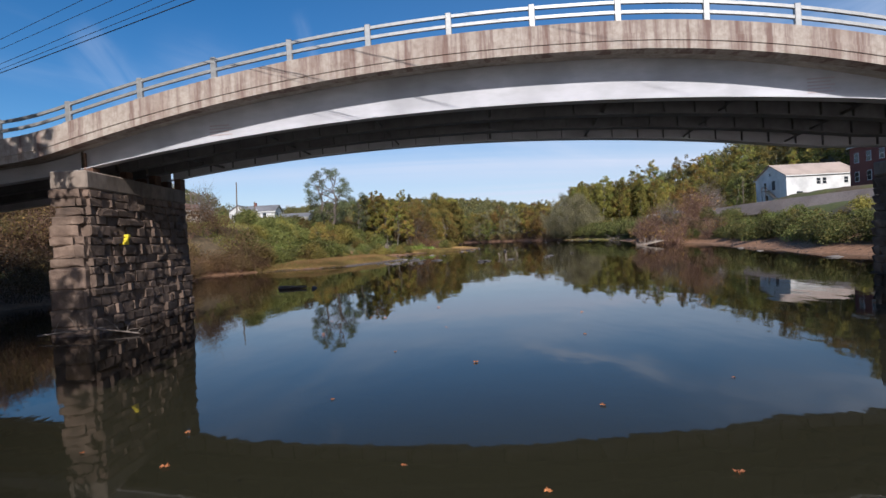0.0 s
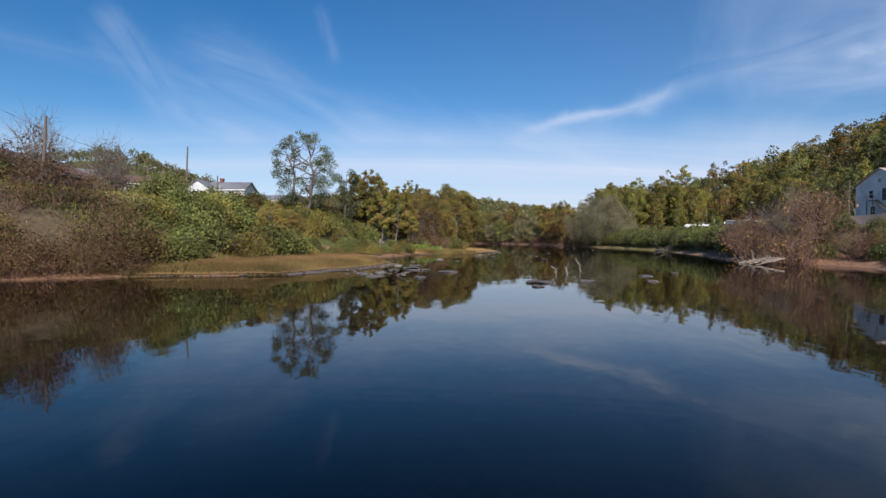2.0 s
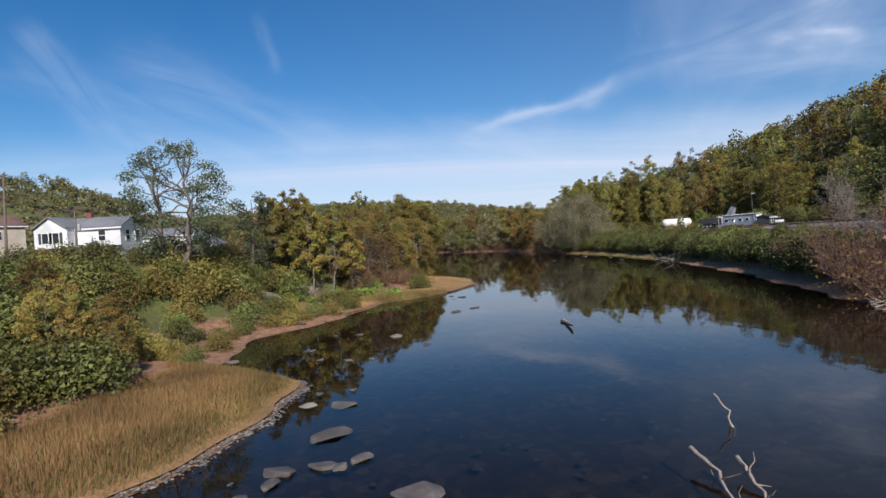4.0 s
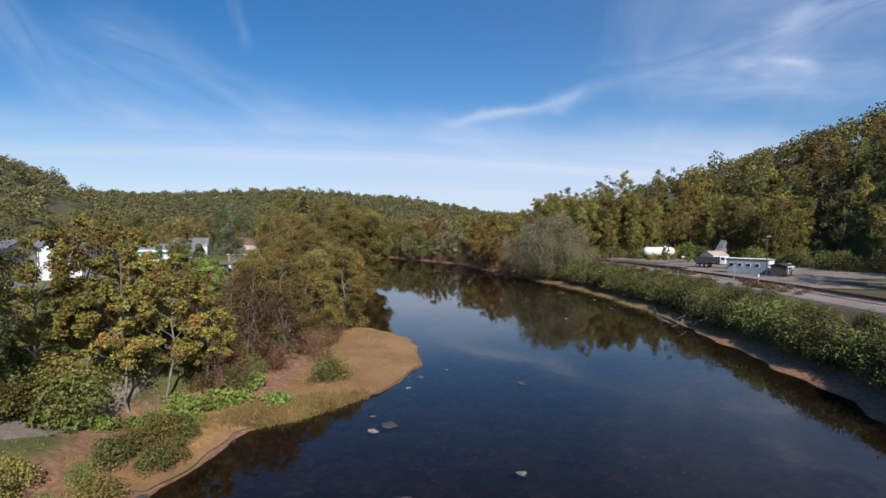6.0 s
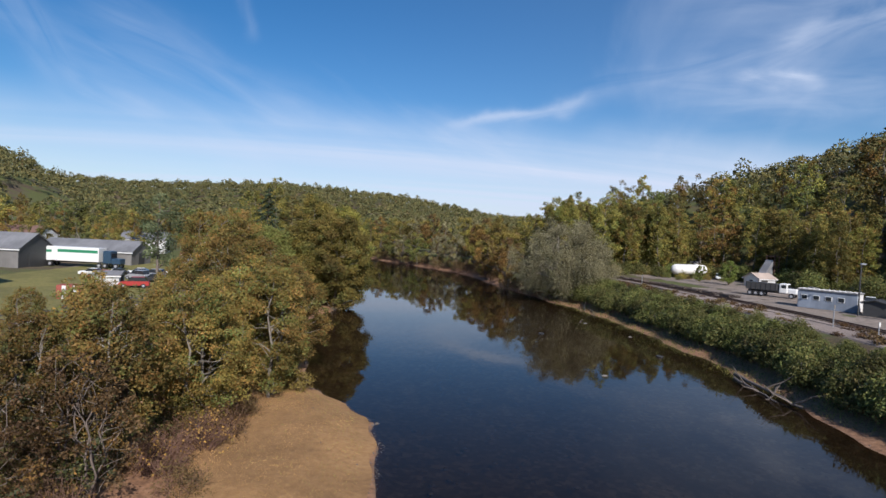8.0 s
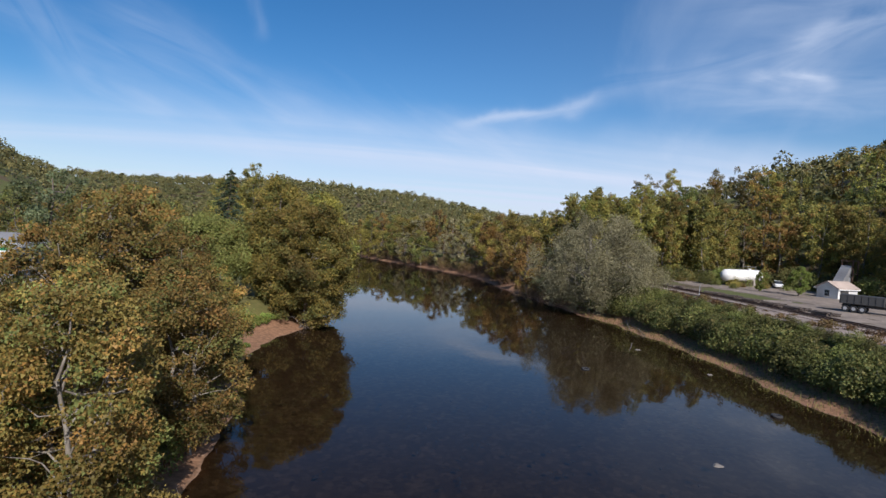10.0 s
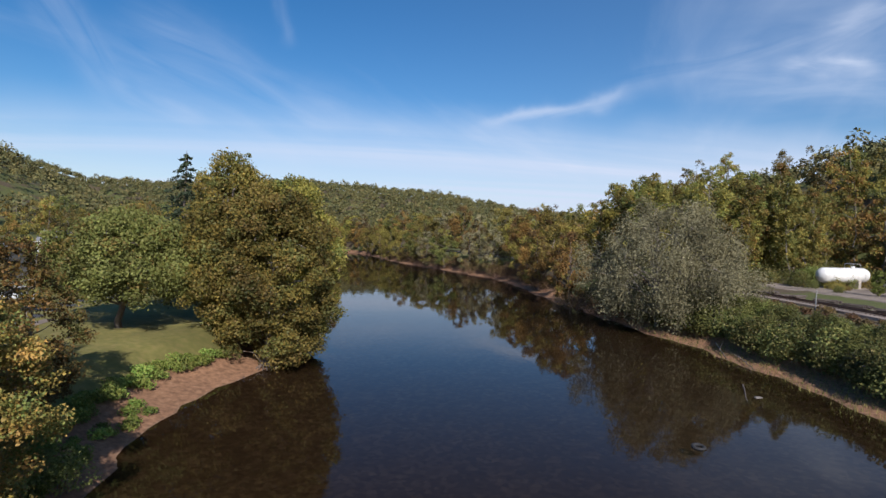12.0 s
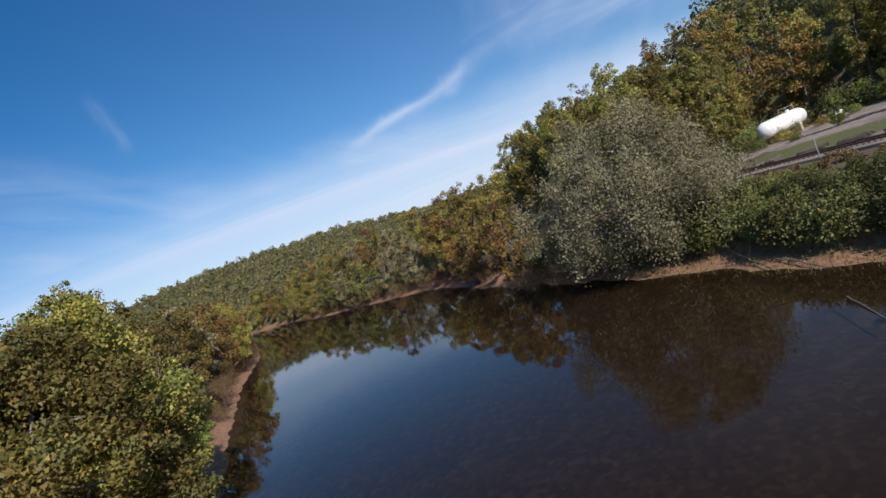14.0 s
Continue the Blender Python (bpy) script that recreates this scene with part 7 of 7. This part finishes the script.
def gravel_rim(seed, spots, n, label, lo=0.05, hi=0.16, mat=ROCK):
    """Small stones along a water's edge, joined."""
    r = np.random.default_rng(seed)
    base = np.array([(1, 0, 0), (-1, 0, 0), (0, 1, 0), (0, -1, 0), (0, 0, 0.7), (0, 0, -0.7)], float)
    tri = np.array([(0, 2, 4), (2, 1, 4), (1, 3, 4), (3, 0, 4), (2, 0, 5), (1, 2, 5), (3, 1, 5), (0, 3, 5)])
    V, F, n0 = [], [], 0
    for _ in range(n):
        y = r.uniform(*spots[:2])
        d = r.normal(spots[3], spots[4])
        x = float(spots[2](y)) + d
        s = r.uniform(lo, hi)
        a = r.uniform(0, 6.28)
        rot = np.array([[math.cos(a), -math.sin(a), 0], [math.sin(a), math.cos(a), 0], [0, 0, 1]])
        V.append((base * r.uniform(0.6, 1.3, (6, 3)) * s * np.array([1.3, 1, 0.8])) @ rot.T + np.array([x, y, max(gz(x, y), -0.2) + 0.3 * s]))
        F.append(tri + n0)
        n0 += 6
    return tagged(link_mesh("shore_gravel", np.concatenate(V), np.concatenate(F), mat), label, "gravel", kind="stuff")


gravel_rim(501, (63, 90, x_left, -0.1, 0.5), 1500, "small gravel at the edge of the reeds", 0.03, 0.10)
gravel_rim(505, (66, 82, x_left, -1.2, 0.7), 2600, "pale pebbles on the river side of the reeds", 0.03, 0.09, PALE_ROCK)
gravel_rim(502, (116, 160, x_left, 0.0, 0.35), 900, "small gravel at the edge of the grassy spit", 0.02, 0.07)
gravel_rim(503, (24, 270, x_right, 1.2, 1.0), 700, "stones and gravel on the muddy railway bank", 0.03, 0.10)
gravel_rim(504, (60, 180, lambda y: 0.5 * (x_left(y) + x_right(y)), -6.0, 9.0), 900, "scattered stones on the river bed", 0.08, 0.22)


def log(pts, r0, label, mat=DRIFTWOOD, name="driftwood_log", twigs=3, seed=1):
    r = np.random.default_rng(seed)
    pts = np.asarray(pts, float)
    q = np.linspace(0, 1, 9)
    s = np.linspace(0, 1, len(pts))
    P = np.stack([np.interp(q, s, pts[:, k]) for k in range(3)], 1)
    P[1:-1] += r.normal(0, r0 * 0.5, (7, 3)) * np.array([1, 1, 0.4])
    v, f = tubes([(P, np.linspace(r0, r0 * 0.45, 9))], 7)
    ob = tagged(link_mesh(name, v, f, mat, smooth=True), label, "log", "driftwood")
    L = np.linalg.norm(pts[-1] - pts[0])
    for _ in range(twigs):
        j = int(r.integers(2, 8))
        v, f = tubes([(bent(P[j], P[j] + (sphere_dirs(1, r)[0] + np.array([0, 0, 0.5])) * L * 0.22, r, 4, 0.05), np.linspace(r0 * 0.5, r0 * 0.1, 4))], 5)
        link_mesh("twig", v, f, mat, ob, smooth=True)
    return ob


log([(-10.0, 34.5, 0.05), (-8.2, 34.4, 0.10)], 0.16, "dark wet log floating by the town bank", SLEEPER, twigs=0)
river_rock(-7.6, 33.9, 0.5, 0.35, 0.3, 1, "dark wet stone beside a floating log")
log([(11.5, 98.0, -0.05), (10.9, 93.6, 0.28)], 0.18, "bleached log end sticking out of the river", twigs=0, seed=2)
log([(10.2, 72.9, -0.3), (10.15, 73.1, 0.5), (9.85, 73.4, 1.05)], 0.05, "thin bleached stick standing in the water", name="driftwood_branch", twigs=0, seed=3)
log([(8.3, 69.6, 0.45), (8.2, 68.9, 0.25), (8.0, 67.8, -0.08)], 0.07, "snagged bleached branch in the shallows", name="driftwood_branch", twigs=4, seed=4)
log([(7.4, 70.4, 0.5), (7.5, 69.2, 0.3), (7.3, 67.9, -0.08)], 0.07, "snagged broken branch with orange wood", name="driftwood_branch", twigs=3, seed=5)
log([(-4.0, 66.5, 0.05), (-3.0, 64.5, 0.3)], 0.06, "bent pale branch over the river stones", name="driftwood_branch", twigs=3, seed=6)
log([(51.6, 167, 0.3), (49.6, 154.5, 0.3)], 0.22, "long fallen log on the muddy railway bank", BARK, twigs=5, seed=7)
log([(50.8, 166, 0.1), (48.9, 157, 0.05)], 0.16, "half-sunk log along the railway bank", BARK, twigs=4, seed=8)
log([(52.2, 161, 0.5), (49.0, 158, 0.1)], 0.12, "dead branch across the railway bank", BARK, name="driftwood_branch", twigs=6, seed=9)
log([(49.0, 207, 0.12), (46.2, 202, -0.02)], 0.09, "thin dark log half under water by the railway bank", SLEEPER, twigs=0, seed=10)
log([(56.2, 224, 0.9), (53.8, 217.5, 0.25)], 0.10, "dead branch lying on the railway bank", BARK, name="driftwood_branch", twigs=3, seed=11)
log([(55.4, 218, 0.6), (53.9, 212.5, 0.2)], 0.08, "broken dead branch on the railway bank", BARK, name="driftwood_branch", twigs=3, seed=12)
for k in range(9):
    a = 0.5 * k
    log([(38.5 - 0.3 * k, 97.5 - 1.1 * k, 0.7), (34.5 - 0.2 * k + math.cos(a), 96.0 - 1.0 * k + math.sin(a), 0.05)], 0.07 + 0.012 * (k % 3), "pale dead branch tangled at the water's edge", name="driftwood_branch", twigs=7, seed=20 + k)
log([(-14.5, 84.0, 0.55), (-11.2, 84.6, 0.6)], 0.13, "bleached log lying in the reeds", twigs=1, seed=31)
log([(-11.6, 18.6, 0.25), (-9.4, 17.9, 0.05)], 0.04, "drift branch caught on the pier", BARK, name="driftwood_branch", twigs=5, seed=32)
log([(-12.6, 17.7, 0.15), (-10.6, 18.0, 0.3)], 0.035, "drift branch caught on the pier", BARK, name="driftwood_branch", twigs=5, seed=33)
for k in range(7):
    a = -0.4 - 0.33 * k
    log([(2.2, 210.8, 0.9), (2.5 + 1.3 * math.cos(a), 210.5 + 1.3 * math.sin(a), 0.15)], 0.09, "bare root of the leaning sycamore", BARK, "tree_root", 3, 40 + k)
ty = empty("old_tyre", pose(47.5, 176.5, 0.08, 0, 0, 0), "old tyre half sunk in the shallows", "tyre")
v_, f_ = tubes([([(0.36 * math.cos(t_), 0.36 * math.sin(t_), 0) for t_ in np.linspace(0, 2 * math.pi, 25)], [0.13] * 25)], 8)
link_mesh("tyre", v_, f_, RUBBER, ty, smooth=True)
ty2 = copy_thing(ty, pose(36.0, 191.7, 0.02, 6, 0, 0))
leaf_me = None
for k, (x, y) in enumerate([(0.1, 6.5), (1.6, 5.7), (3.6, 5.9), (5.4, 9.4), (-3.1, 8.0), (-2.8, 6.8), (-1.3, 9.3), (-2.0, 19.0), (-1.5, 18.9), (0.6, 16.2), (-3.0, 16.1), (-2.9, 15.7), (-3.3, 18.7), (5.0, 17.9), (0.3, 21.0), (-4.2, 7.4), (2.9, 8.3), (1.2, 11.5), (-0.6, 13), (4.1, 14)]):
    if leaf_me is None:
        V, n_ = [(0, 0, 0.012)], 14
        for j in range(n_):
            rr = 0.055 if j % 2 == 0 else 0.03
            V.append((rr * math.cos(j * 2 * math.pi / n_), rr * math.sin(j * 2 * math.pi / n_), 0.006 + 0.012 * (j % 3)))
        lo_ = link_mesh("fallen_leaf", V, [(0, 1 + j, 1 + (j + 1) % n_) for j in range(n_)], FALLEN)
        leaf_me = lo_.data
    else:
        lo_ = new("fallen_leaf", leaf_me)
    lo_.matrix_basis = pose(x, y, 0.004, 0, 0, 47 * k) @ Matrix.Diagonal((0.7 + 0.25 * (k % 3),) * 3 + (1,))
    tagged(lo_, "orange fallen leaf floating on the water", "leaf", "floating leaves")

# ---- pieces: sleepers and pier stones ----
tie_me = None
near = [i for i in range(len(RP)) if 118 < RP[i, 1] < 262][:290]
for i in near:
    if tie_me is None:
        ob = part("sleeper", boxed(-1.3, -0.11, -0.08, 1.3, 0.11, 0.14, bevel=0.012), SLEEPER, track)
        tie_me = ob.data
    else:
        ob = new("sleeper", tie_me)
        ob.parent = track
    ob.matrix_basis = pose(RP[i, 0], RP[i, 1], RP[i, 2], 0, 0, math.degrees(math.atan2(RN[i, 1], RN[i, 0])) + r_.uniform(-1.5, 1.5))
face_stones(pl[0], pl[1], pl[2], pl[3], cap_l, 601, 1)
face_stones(pr[0], pr[1], pr[2], pr[3], cap_r, 602, -1)

park(*syc, *rusty, *near_tree, *thin, *slender, *green_v, *bright, *catalpa, *willow, *locust, *poplar, *shore, *spruce, *wood, *vine, *vine_b, *green_b, *brown_b, *red_b, *bare_t, *low_b, *weed)
